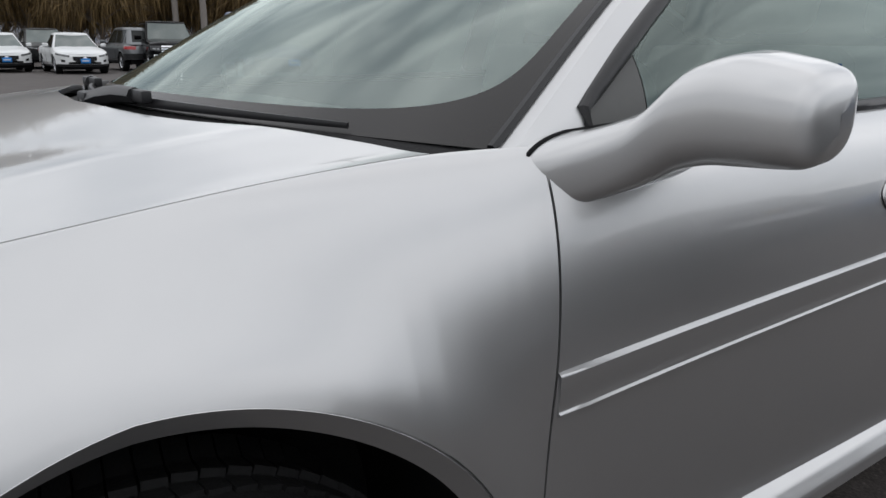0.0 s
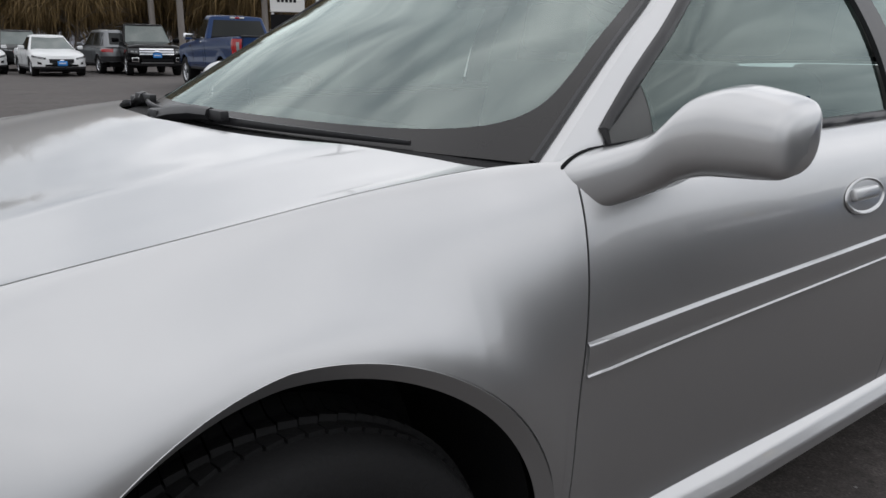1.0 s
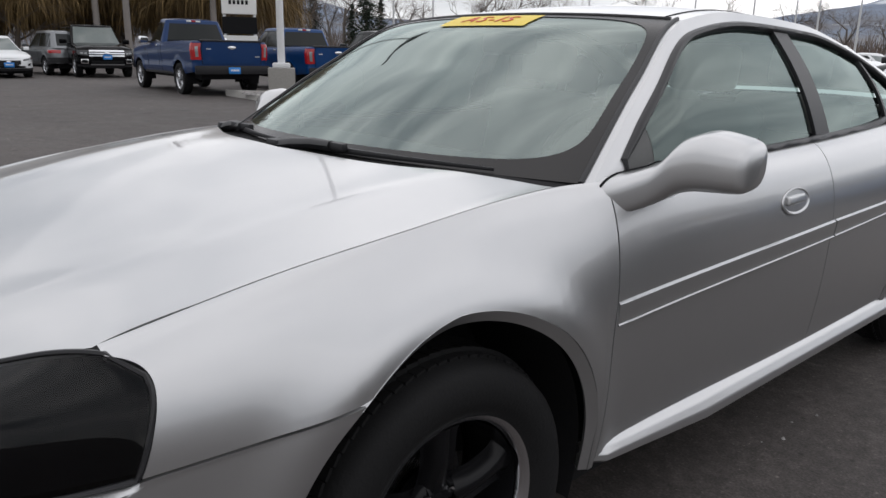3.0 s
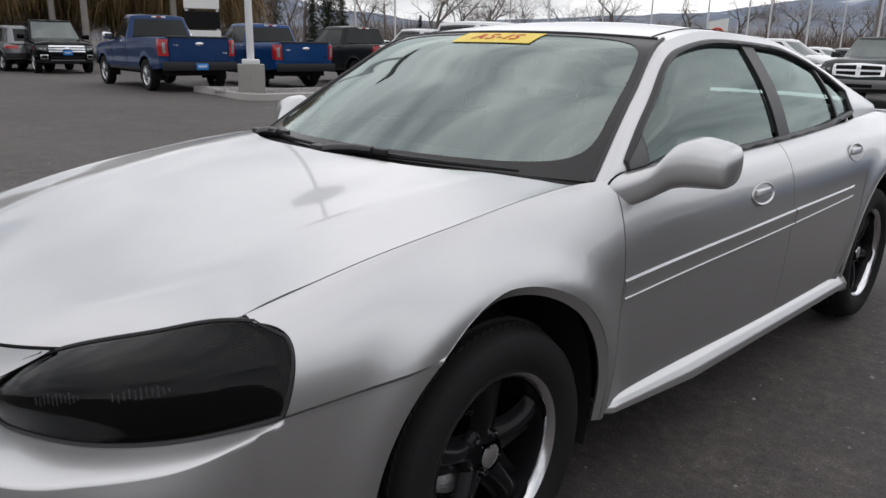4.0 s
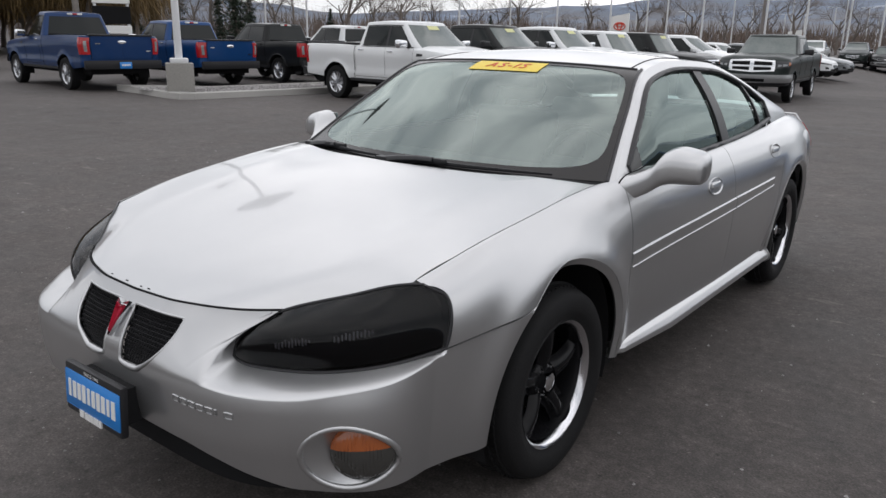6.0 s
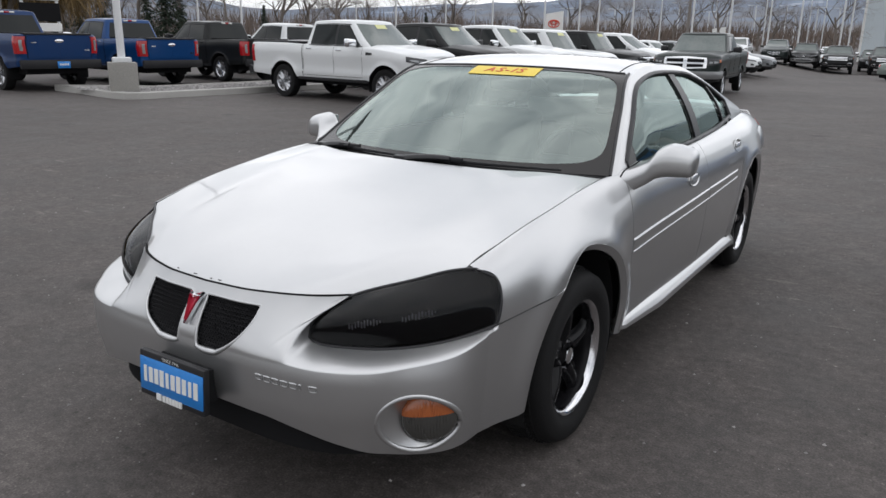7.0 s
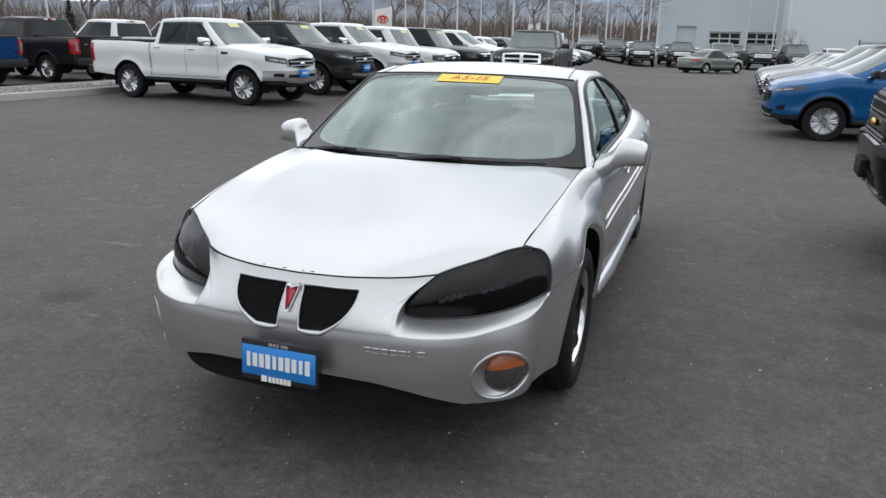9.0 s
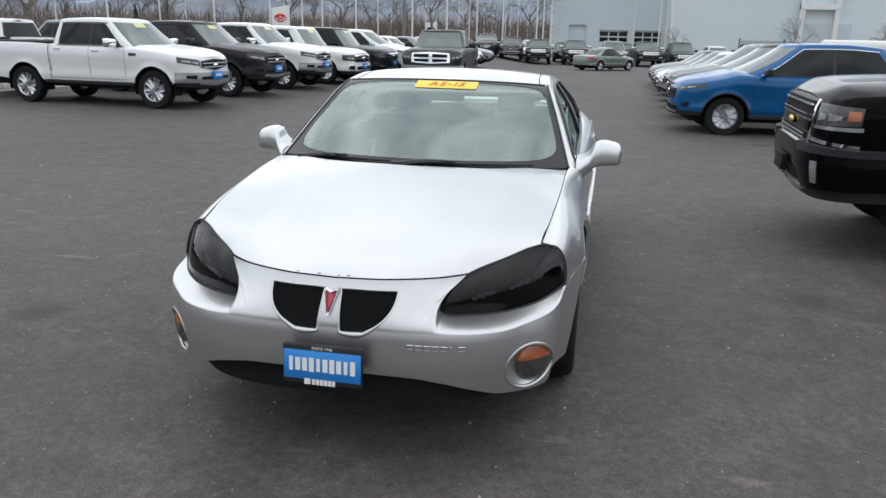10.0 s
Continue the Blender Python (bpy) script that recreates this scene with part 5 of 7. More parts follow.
    for sx in (1, -1):
        rows = []
        for k in range(61):
            p = 3 * k / 60
            col = [hull(p, j / 9) for j in range(10)]
            e = col[-1]
            for f, d in ((0.985, 0.012), (0.94, 0.024), (0.8, 0.033), (0.5, 0.040), (0.0, 0.045)):
                mid_y = lerp(yt, ye, 0.5)
                col.append(Vector((e.x * f, lerp(e.y, mid_y, (1 - f) * 0.0 if 1 < p < 2 else min(0.09, (1 - f) * 0.5)), e.z + d)))
            rows.append([bm.verts.new((c.x * sx, c.y, c.z)) for c in col])
        for A, B in zip(rows, rows[1:]):
            for j in range(len(A) - 1):
                q = (A[j], B[j], B[j + 1], A[j + 1])
                bm.faces.new(q if sx > 0 else q[::-1])
    bmesh.ops.remove_doubles(bm, verts=bm.verts, dist=0.0008)
    part("cabin", bm, P, car, sharp=50)
    part("roof", grid(lambda u, v: (lambda e: (e.x * (2 * u - 1) * 0.97, e.y, e.z + 0.012 + 0.036 * (1 - (2 * u - 1) ** 4)))(hull(lerp(1.02, 1.98, v), 1.0)), 14, 14, rim=0.01), P, car)
    mid = lerp(ys + 0.3, yf, 0.47) if style != "short_cab" else ye + 0.0
    cargo = lerp(mid, yf, 0.60)
    for sx in (1, -1):
        pane("windshield", 0.0, 0.90, 0.06, 0.94, M["wind_glass"], sx, "windshield with sky reflections", off=0.005)
        pane("back_window", 2.14, 3.0, 0.16, 0.90, M["car_glass"], sx, "dark rear window", off=0.005)
        wins = [("front_window", None, mid - 0.035), ("rear_window", mid + 0.035, None)]
        if ye - yt > 1.6 and not truck:
            wins = [("front_window", None, mid - 0.035), ("rear_window", mid + 0.035, cargo - 0.02), ("cargo_window", cargo + 0.05, None)]
        for nm, ya, yb in wins[:1 if style == "short_cab" else 3]:
            pane(nm, 1.075 if low_car else 1.10, 1.90 if style != "crossover" else 1.86, 0.10, 0.87, M["car_glass"], sx, "dark side window", ya, yb)
        if len(wins) > 1 and style != "short_cab":
            pane("b_pillar", 1.0, 2.0, 0.10, 0.87, M["black_trim"], sx, "black window pillar", mid - 0.05, mid + 0.05, 0.004, 2, 6)
        trim_m = M["chrome"] if style == "crossover" else M["black_trim"]
        part("window_trim", tube([(lambda h: (h.x * sx, h.y, h.z))(hull(lerp(1.05, 1.90, k / 30), 0.90) + Vector((0.004, 0, 0))) for k in range(31)] if not low_car else
                                 [(lambda h: (h.x * sx, h.y, h.z))(hull(1.06, lerp(0.06, 0.90, k / 12)) + Vector((0.005, 0, 0))) for k in range(12)] +
                                 [(lambda h: (h.x * sx, h.y, h.z))(hull(lerp(1.06, 1.88, k / 24), 0.90) + Vector((0.005, 0, 0))) for k in range(25)], 0.010, 6), trim_m, car)
        part("belt_trim", tube([(lambda h: (h.x * sx, h.y, h.z))(hull(lerp(1.08, 1.92, k / 20), 0.075) + Vector((0.004, 0, 0))) for k in range(21)], 0.009, 6), M["black_trim"], car)
        # door seams, handles, mirrors
        ends = (ys + 0.32, mid, min(yf - 0.02, wb - aR * 0.55) if style != "short_cab" else None)
        for yd in ends:
            if yd:
                a = along(yd)
                part("door_seam", tube([(lambda p: (p.x * sx, p.y, p.z))(skin(a, lerp(max(zs + 0.06, low(yd) + 0.01), shoulder(yd), k / 6)) + Vector((0.0005, 0, 0))) for k in range(7)], 0.0045, 5), M["gap"], car)
        a_, b_ = along(ends[0]), along(ends[2] or mid)
        part("sill_seam", tube([(lambda p: (p.x * sx, p.y, p.z))(skin(lerp(a_, b_, k / 12), zs + 0.06)) for k in range(13)], 0.0045, 5), M["gap"], car)
        for yd in (mid - 0.17, (yf - 0.22 if truck else lerp(mid, yf, 0.55)) if style != "short_cab" else None):
            if yd:
                hb, p = bmesh.new(), skin(along(yd), shoulder(yd) - 0.065)
                box(hb, -0.008, 0.024, -0.085, 0.085, -0.017, 0.017, 0.012, 2)
                part("door_handle", moved(hb, Matrix.Translation((sx * p.x, p.y, p.z)) @ Matrix.Diagonal((sx, 1, 1, 1))), M["chrome"] if truck and grille != "black" else P, car)
        big = 1.25 if truck or style == "big_suv" else 0.95
        mb = bmesh.new()
        box(mb, -0.105, 0.105, -0.055, 0.055, -0.07, 0.075, 0.04, 3)
        for v in mb.verts:
            v.co.z *= 1 - 0.22 * max(0.0, -v.co.x / 0.105 * sx)
            v.co.y += 0.25 * max(0.0, v.co.x * sx)
        ym = ys + 0.50
        part("side_mirror", moved(mb, Matrix.Translation((sx * (wi + 0.17 * big), ym, zB + 0.075)) @ Matrix.Diagonal((big, big, big, 1))), M["chrome"] if grille == "chrome" and truck else M["black_trim"] if truck or P is BRIGHT else P, car)
        part("mirror_stalk", tube([(sx * (wi - 0.06), ym + 0.02, zB + 0.0), (sx * (wi + 0.08), ym + 0.015, zB + 0.03)], 0.028, 6), M["black_trim"], car)
        # wheels in dark arches
        for ya in (0.0, wb):
            part("arch_liner", moved(turned([(aR + 0.012, -0.015), (aR + 0.006, -0.05), (aR, -0.30), (0.05, -0.30)], 28, -0.25, math.pi + 0.25), Matrix.Translation((sx * (W - 0.02), ya, R)) @ Matrix.Diagonal((sx, 1, 1, 1))), M["gap"], car)
            if style == "crossover" or trim is None and grille == "black" and truck:
                pts = [skin(along(ya + (aR + 0.015) * math.cos(t)), max(zs + 0.02, R + (aR + 0.015) * math.sin(t))) for t in [math.pi * k / 24 for k in range(25)]]
                part("arch_moulding", tube([(p.x * sx, p.y, p.z) for p in pts], 0.024, 6, flat=0.8), M["bumper_grey"], car)
            road_wheel(car, sx * (W - 0.125), ya, R, M[rim], spokes, sx)
        sk = bmesh.new()
        box(sk, sx * W * 0.93 - 0.035, sx * W * 0.93 + 0.035, aR + 0.02, wb - aR - 0.02, zs - 0.06, zs + 0.012, 0.015, 2)
        part("sill", sk, M["bumper_grey"], car)
        if truck:
            a = along(bed - 0.035)
            part("bed_gap", tube([(lambda p: (p.x * sx, p.y, p.z))(skin(a, lerp(zs + 0.02, shoulder(bed), k / 8)) - Vector((0.004, 0, 0))) for k in range(9)], 0.011, 6), M["gap"], car)
    if truck:
        panel("fender_badge", along(ys + 0.02), along(ys + 0.20), (shoulder(ys) - 0.13, shoulder(ys) - 0.085), (shoulder(ys) - 0.14, shoulder(ys) - 0.075), 0.006, M["black_trim"], car, "dark fender vent badge", 4, 2)
    # nose: lamps, grille and bumper as panels on the skin
    front_face(grille, style, panel, skin, car, P, T, W, zs, zn, along, y0)
    # tail
    def behind(b):
        return LEN - b
    if truck:
        panel("tail_lamp", behind(W * 0.80), behind(W * 0.80 + 0.30), (zt - 0.47, zt - 0.07), (zt - 0.47, zt - 0.07), 0.012, M["tail_red"], car, "red tail lamp", 10, 6)
        panel("lamp_element", behind(W * 0.86), behind(W * 0.86 + 0.07), (zt - 0.40, zt - 0.15), (zt - 0.40, zt - 0.15), 0.016, M["lamp_clear"], car, "", 4, 5)
        panel("tail_seam", behind(W * 0.775), behind(W * 0.79), (zs + 0.24, zt - 0.05), (zs + 0.24, zt - 0.05), 0.002, M["gap"], car, "", 2, 4)
        gate = panel("tailgate", behind(0.001), behind(W * 0.77), (zs + 0.25, zt - 0.035), (zs + 0.25, zt - 0.035), 0.012, P, car, "", 10, 6)[0]
        hb = bmesh.new()
        box(hb, -W * 0.80, W * 0.80, y1 - 0.06, y1 + 0.03, zt - 0.03, zt + 0.015, 0.012, 2)
        part("tailgate_lip", hb, M["black_trim"], gate)
        eb = bmesh.new()
        bmesh.ops.create_uvsphere(eb, u_segments=16, v_segments=8, radius=0.11)
        part("emblem", moved(eb, Matrix.Translation((0, y1 + 0.012, zt - 0.17)) @ Matrix.Diagonal((1, 0.15, 0.4, 1))), M["chrome"], gate)
        for xx in (-W * 0.66, W * 0.6):
            bl = bmesh.new()
            box(bl, xx - 0.06, xx + 0.06, y1 + 0.010, y1 + 0.018, zt - 0.40 if xx < 0 else zt - 0.22, zt - 0.375 if xx < 0 else zt - 0.195)
            part("badge_bar", bl, M["chrome"], gate)
        # solid black block fills the bed; its colour stands in for shade inside
        bl = bmesh.new()
        box(bl, -W * 0.82, W * 0.82, bed + 0.05, y1 - 0.07, zt - 0.3, zt + 0.008)
        part("bed_fill", bl, M["gap"], car, "black block for the shaded inside of the truck bed")
        for xx, mt in ((-0.13, "white_print"), (0.0, "tail_red"), (0.13, "white_print")):
            bl = bmesh.new()
            box(bl, xx - 0.065, xx + 0.065, ye - 0.02, ye + 0.055, zr - 0.075, zr - 0.03, 0.008, 1)
            part("high_brake_lamp", bl, M[mt], car)
        def step(u, v):
            s, z = 2 * u - 1, lerp(zs + 0.0, zs + 0.21, v)
            return (-s * W * 0.97, y1 + 0.11 - 0.22 * max(0, abs(s) - 0.72) ** 1.2 - 0.02 * (2 * v - 1) ** 2, z)
        part("rear_bumper", grid(step, 24, 6, rim=0.12), T if trim is None else M["bumper_grey"], car, "dark rear step bumper")
    else:
        panel("tail_lamp", behind(W * 0.62), behind(W + 0.22), (zt - 0.24, zt - 0.11), (zt - 0.22, zt - 0.12), 0.010, M["tail_red"], car, "red tail lamp", 14, 4)
        panel("rear_bumper", behind(0.001), behind(W + 0.35), (zs + 0.06, zs + 0.28), (zs + 0.08, zs + 0.26), 0.025, M["bumper_grey"] if style != "sedan" else P, car, "rear bumper", 18, 5)
    nose = skin(0, zs + 0.2).y
    for flag, yy, zz, d in ((plate_front, nose - 0.075, zs + (0.17 if style == "pickup" else 0.27 if style == "big_suv" else 0.16), -1), (plate_rear, y1 + 0.125 if truck else y1 + 0.03, zs + 0.09, 1)):
        if flag:
            pb = bmesh.new()
            box(pb, -0.155, 0.155, yy - 0.008, yy + (0.008 if d > 0 else 0.06), zz - 0.08, zz + 0.08, 0.006, 1)
            pl = part("plate", pb, M["plate_blue"], car, "blue dealer plate")
            mk = bmesh.new()
            for k in range(6):
                box(mk, -0.11 + 0.038 * k, -0.083 + 0.038 * k, yy + d * 0.008, yy + d * 0.011, zz - 0.015, zz + 0.03)
            part("plate_mark", mk, M["white_print"], pl)
    if sticker:
        for sx in (1, -1):
            pane("sticker", 0.0, 0.24, 0.80, 0.93, M["pale_sticker"], sx, "yellow price sticker", off=0.010, nu=4, nv=2)
    ub = bmesh.new()
    box(ub, -W * 0.74, W * 0.74, y0 + 0.30, y1 - 0.2, zs - 0.14, zs + 0.12)
    part("underbody", ub, M["gap"], car)
    return car


def front_face(grille, style, panel, skin, car, P, T, W, zs, zn, along, y0):
    """Lamps, grille, bumper and fog lamps of a nose; heights hang from the nose's shoulder zn or stand on the sill zs."""
    dark, chrome, silver = M["gap"], M["chrome"], M["bumper_silver"]

    def bars(parent, g, zlo, zhi, n, thick, mat, off=0.03):
        for k in range(n):
            z = lerp(zlo, zhi, (k + 0.5) / n)
            panel("grille_bar", 0.001, g, (z - thick, z + thick), (z - thick, z + thick), off, mat, parent, "", 6, 2)

    def badge(parent, z, r=0.09, mat=chrome, flat=0.42):
        em, y = bmesh.new(), skin(0, z).y
        bmesh.ops.create_uvsphere(em, u_segments=16, v_segments=8, radius=r)
        part("emblem", moved(em, Matrix.Translation((0, y - 0.04, z)) @ Matrix.Diagonal((1, 0.25, flat, 1))), mat, parent)

    def lamp(a0, a1, e0, e1):
        for k, hl in enumerate(panel("headlamp", a0, a1, e0, e1, 0.008, M["lamp_dark"], car, "clear headlamp with a dark inside", 12, 5)):
            if k == 0:
                for q0, q1 in ((0.06, 0.36), (0.42, 0.82)) if style == "pickup" else ((0.10, 0.30), (0.38, 0.66)):
                    f0, f1 = [[lerp(e0[i], e1[i], q) for i in (0, 1)] for q in (q0, q1)]
                    panel("lamp_element", lerp(a0, a1, q0), lerp(a0, a1, q1), (lerp(*f0, 0.22), lerp(*f0, 0.60)), (lerp(*f1, 0.30), lerp(*f1, 0.50)), 0.013, M["lamp_clear"], hl, "", 5, 3)
                if style == "big_pickup":
                    f0, f1 = [[lerp(e0[i], e1[i], q) for i in (0, 1)] for q in (0.76, 0.97)]
                    panel("lamp_marker", lerp(a0, a1, 0.76), lerp(a0, a1, 0.97), (lerp(*f0, 0.3), lerp(*f0, 0.8)), (lerp(*f1, 0.3), lerp(*f1, 0.8)), 0.012, M["amber"], hl, "", 3, 3)
    if style == "pickup":
        rim_m = chrome if grille == "chrome" else M["black_trim"]
        lamp(0.50, 0.98, (zn - 0.20, zn - 0.08), (zn - 0.13, zn - 0.02))
        sur = panel("grille_surround", 0.001, 0.49, (zn - 0.315, zn - 0.055), (zn - 0.235, zn - 0.10), 0.022, silver if grille == "chrome" else rim_m, car, "grille surround", 10, 4)[0]
        gr = panel("grille", 0.001, 0.455, (zn - 0.295, zn - 0.080), (zn - 0.225, zn - 0.110), 0.030, dark, sur, "dark grille", 8, 4)[0]
        bars(gr, 0.43, zn - 0.265, zn - 0.115, 2, 0.011, silver, 0.042)
        badge(gr, zn - 0.19, 0.085)
        low_m = silver if grille == "chrome" else T
        panel("front_bumper", 0.001, along(-0.50), (zs + 0.02, zs + 0.23), (zs + 0.05, zs + 0.245), 0.030, low_m, car, "front bumper", 16, 5)
        panel("lower_intake", 0.001, 0.50, (zs + 0.09, zs + 0.155), (zs + 0.10, zs + 0.155), 0.034, dark, car, "", 8, 3)
        panel("fog_pocket", 0.62, 0.84, (zs + 0.11, zs + 0.185), (zs + 0.12, zs + 0.185), 0.034, dark, car, "", 5, 3)
        panel("valance", 0.001, along(-0.52), (zs - 0.10, zs + 0.02), (zs - 0.04, zs + 0.05), 0.006, M["bumper_grey"], car, "", 14, 3)
        panel("skid_plate", 0.001, 0.56, (zs - 0.035, zs + 0.045), (zs + 0.01, zs + 0.06), 0.040, silver, car, "silver skid plate", 8, 3)
    elif style == "big_pickup" and grille == "bar":
        sur = panel("grille_surround", 0.001, 0.62, (zs + 0.22, zn - 0.03), (zs + 0.28, zn - 0.05), 0.012, M["black_trim"], car, "gloss black grille surround", 12, 6)[0]
        panel("grille_side", 0.60, 0.635, (zs + 0.25, zn - 0.05), (zs + 0.25, zn - 0.05), 0.020, chrome, sur, "chrome grille side", 3, 6)
        up = panel("upper_grille", 0.001, 0.56, (zn - 0.20, zn - 0.07), (zn - 0.20, zn - 0.07), 0.018, dark, sur, "", 8, 3)[0]
        bars(up, 0.56, zn - 0.21, zn - 0.06, 2, 0.006, chrome, 0.030)
        panel("grille_band", 0.001, 0.58, (zn - 0.295, zn - 0.215), (zn - 0.295, zn - 0.215), 0.026, P, sur, "", 8, 3)
        lo = panel("lower_grille", 0.001, 0.52, (zs + 0.24, zn - 0.31), (zs + 0.29, zn - 0.31), 0.018, dark, sur, "", 8, 3)[0]
        bars(lo, 0.50, zs + 0.25, zn - 0.31, 3, 0.008, chrome, 0.032)
        badge(sur, zn - 0.255, 0.085, M["yellow_gold"], 0.40)
        lamp(0.66, 1.10, (zn - 0.235, zn - 0.065), (zn - 0.205, zn - 0.075))
        panel("lamp_strip", 0.66, 1.12, (zn - 0.26, zn - 0.235), (zn - 0.245, zn - 0.215), 0.012, M["lamp_clear"], car, "pale lamp strip", 8, 2)
        panel("side_strip", 0.62, 1.12, (zn - 0.36, zn - 0.33), (zn - 0.375, zn - 0.35), 0.012, chrome, car, "chrome strip below the lamp", 8, 2)
        panel("front_bumper", 0.001, along(-0.49), (zs - 0.10, zs + 0.26), (zs - 0.02, zs + 0.25), 0.055, P, car, "gloss black bumper", 18, 6)
        panel("bumper_step", 0.50, along(-0.50), (zs + 0.20, zs + 0.27), (zs + 0.22, zs + 0.275), 0.060, M["bumper_grey"], car, "", 10, 3)
        panel("lower_intake", 0.10, 0.52, (zs - 0.035, zs + 0.06), (zs - 0.03, zs + 0.06), 0.058, dark, car, "", 8, 3)
        panel("bumper_strip", 0.16, 0.60, (zs - 0.085, zs - 0.045), (zs - 0.10, zs - 0.06), 0.068, silver, car, "silver strip under the bumper", 8, 3)
        panel("fog_lamp", 0.80, 0.86, (zs + 0.0, zs + 0.15), (zs + 0.0, zs + 0.15), 0.064, M["lamp_clear"], car, "upright fog lamp", 3, 4)
        panel("valance", 0.001, along(-0.50), (zs - 0.19, zs - 0.10), (zs - 0.12, zs - 0.02), 0.02, M["bumper_grey"], car, "", 14, 3)
        br, y = bmesh.new(), skin(0, zs + 0.05).y
        box(br, -0.17, 0.17, y - 0.105, y - 0.04, zs - 0.03, zs + 0.11, 0.01, 2)
        part("plate_bracket", br, M["matte_black"], car)
    elif grille == "cross":
        lamp(0.66, 1.14, (zn - 0.27, zn - 0.06), (zn - 0.22, zn - 0.06))
        sur = panel("grille_surround", 0.001, 0.64, (zn - 0.38, zn - 0.02), (zn - 0.34, zn - 0.05), 0.020, chrome, car, "chrome grille frame", 10, 5)[0]
        panel("grille", 0.06, 0.56, (zn - 0.18, zn - 0.08), (zn - 0.18, zn - 0.09), 0.028, dark, sur, "", 8, 3)
        panel("grille", 0.06, 0.54, (zn - 0.33, zn - 0.23), (zn - 0.31, zn - 0.23), 0.028, dark, sur, "", 8, 3)
        panel("front_bumper", 0.001, along(-0.50), (zs - 0.02, zs + 0.20), (zs + 0.02, zs + 0.22), 0.055, silver, car, "chrome front bumper", 16, 5)
        panel("lower_intake", 0.001, 0.40, (zs + 0.02, zs + 0.10), (zs + 0.02, zs + 0.10), 0.059, dark, car, "", 6, 3)
        panel("valance", 0.001, along(-0.50), (zs - 0.14, zs - 0.02), (zs - 0.08, zs + 0.02), 0.01, M["bumper_grey"], car, "", 14, 3)
    elif style in ("big_suv", "big_pickup", "short_cab", "boxy"):
        bright = chrome if grille in ("chrome", "bar") else M["black_trim"]
        lamp(0.64, 1.08, (zn - 0.26, zn - 0.06), (zn - 0.22, zn - 0.06))
        gr = panel("grille", 0.001, 0.62, (zn - 0.30, zn - 0.05), (zn - 0.28, zn - 0.05), 0.014, dark, car, "dark grille", 10, 4)[0]
        bars(gr, 0.615, zn - 0.30, zn - 0.05, 3, 0.024, bright, 0.030)
        badge(gr, zn - 0.175, 0.12)
        panel("front_bumper", 0.001, along(-0.50), (zs + 0.02, zs + 0.22), (zs + 0.04, zs + 0.24), 0.040, T if style != "boxy" else P, car, "front bumper", 16, 5)
        panel("fog_frame", 0.66, 0.90, (zs + 0.05, zs + 0.20), (zs + 0.06, zs + 0.20), 0.046, bright, car, "chrome fog lamp frame", 5, 3)
        panel("fog_pocket", 0.69, 0.87, (zs + 0.075, zs + 0.175), (zs + 0.085, zs + 0.175), 0.052, dark, car, "", 5, 3)
        panel("lower_intake", 0.001, 0.56, (zs + 0.05, zs + 0.15), (zs + 0.06, zs + 0.15), 0.045, dark, car, "", 8, 3)
        panel("skid_strip", 0.001, 0.60, (zs + 0.0, zs + 0.035), (zs + 0.0, zs + 0.035), 0.050, silver, car, "", 8, 2)
        panel("valance", 0.001, along(-0.50), (zs - 0.12, zs + 0.02), (zs - 0.06, zs + 0.04), 0.006, M["bumper_grey"], car, "", 14, 3)
    else:
        cross = style == "crossover"
        lamp(0.52 if cross else 0.50, 1.12, (zn - 0.13, zn - 0.07), (zn - 0.05, zn + 0.015))
        sur = panel("grille_surround", 0.001, 0.40, (zn - 0.34, zn - 0.11), (zn - 0.24, zn - 0.11), 0.010, M["black_trim"] if grille == "black" else chrome, car, "grille surround", 8, 4)[0]
        gr = panel("grille", 0.001, 0.375, (zn - 0.325, zn - 0.125), (zn - 0.24, zn - 0.125), 0.015, dark, sur, "dark grille", 8, 4)[0]
        bars(gr, 0.34, zn - 0.31, zn - 0.13, 3, 0.008, M["black_trim"] if grille == "black" else chrome, 0.024)
        badge(gr, zn - 0.16, 0.075)
        panel("lower_intake", 0.001, 0.55, (zs + 0.05, zs + 0.14), (zs + 0.06, zs + 0.12), 0.012, dark, car, "dark lower intake", 8, 3)
        panel("fog_pocket", 0.68, 0.84, (zs + 0.12, zs + 0.19), (zs + 0.13, zs + 0.22), 0.006, dark, car, "", 5, 3)
        panel("valance", 0.001, along(-0.44), (zs - 0.05, zs + 0.04), (zs - 0.02, zs + 0.05), 0.008, M["bumper_grey"], car, "", 14, 3)
        panel("skid_strip", 0.001, 0.50, (zs + 0.0, zs + 0.03), (zs + 0.0, zs + 0.03), 0.018, silver if cross else M["bumper_grey"], car, "", 8, 2)


WHITE = paint("white", (0.72, 0.735, 0.74), 0.0, 0.3)
BLUE = paint("blue", (0.002, 0.045, 0.165), 0.2, 0.28, 0.2, 0.3)
NAVY = paint("navy", (0.002, 0.030, 0.115), 0.2, 0.28, 0.2, 0.3)
BRIGHT = paint("bright_blue", (0.002, 0.085, 0.25), 0.2, 0.26, 0.3, 0.4)
BLACK = paint("black", (0.003, 0.003, 0.0035), 0.0, 0.10, 0.0, 0.06)
CHARCOAL = paint("charcoal", (0.015, 0.016, 0.0165), 0.2, 0.30, 0.05, 0.25)
GREYP = paint("grey", (0.20, 0.21, 0.22), 0.6, 0.3)
GREEN = paint("sage", (0.20, 0.23, 0.21), 0.6, 0.32)
DKGREEN = paint("dark_green", (0.018, 0.025, 0.024), 0.3, 0.32, 0.1, 0.3)


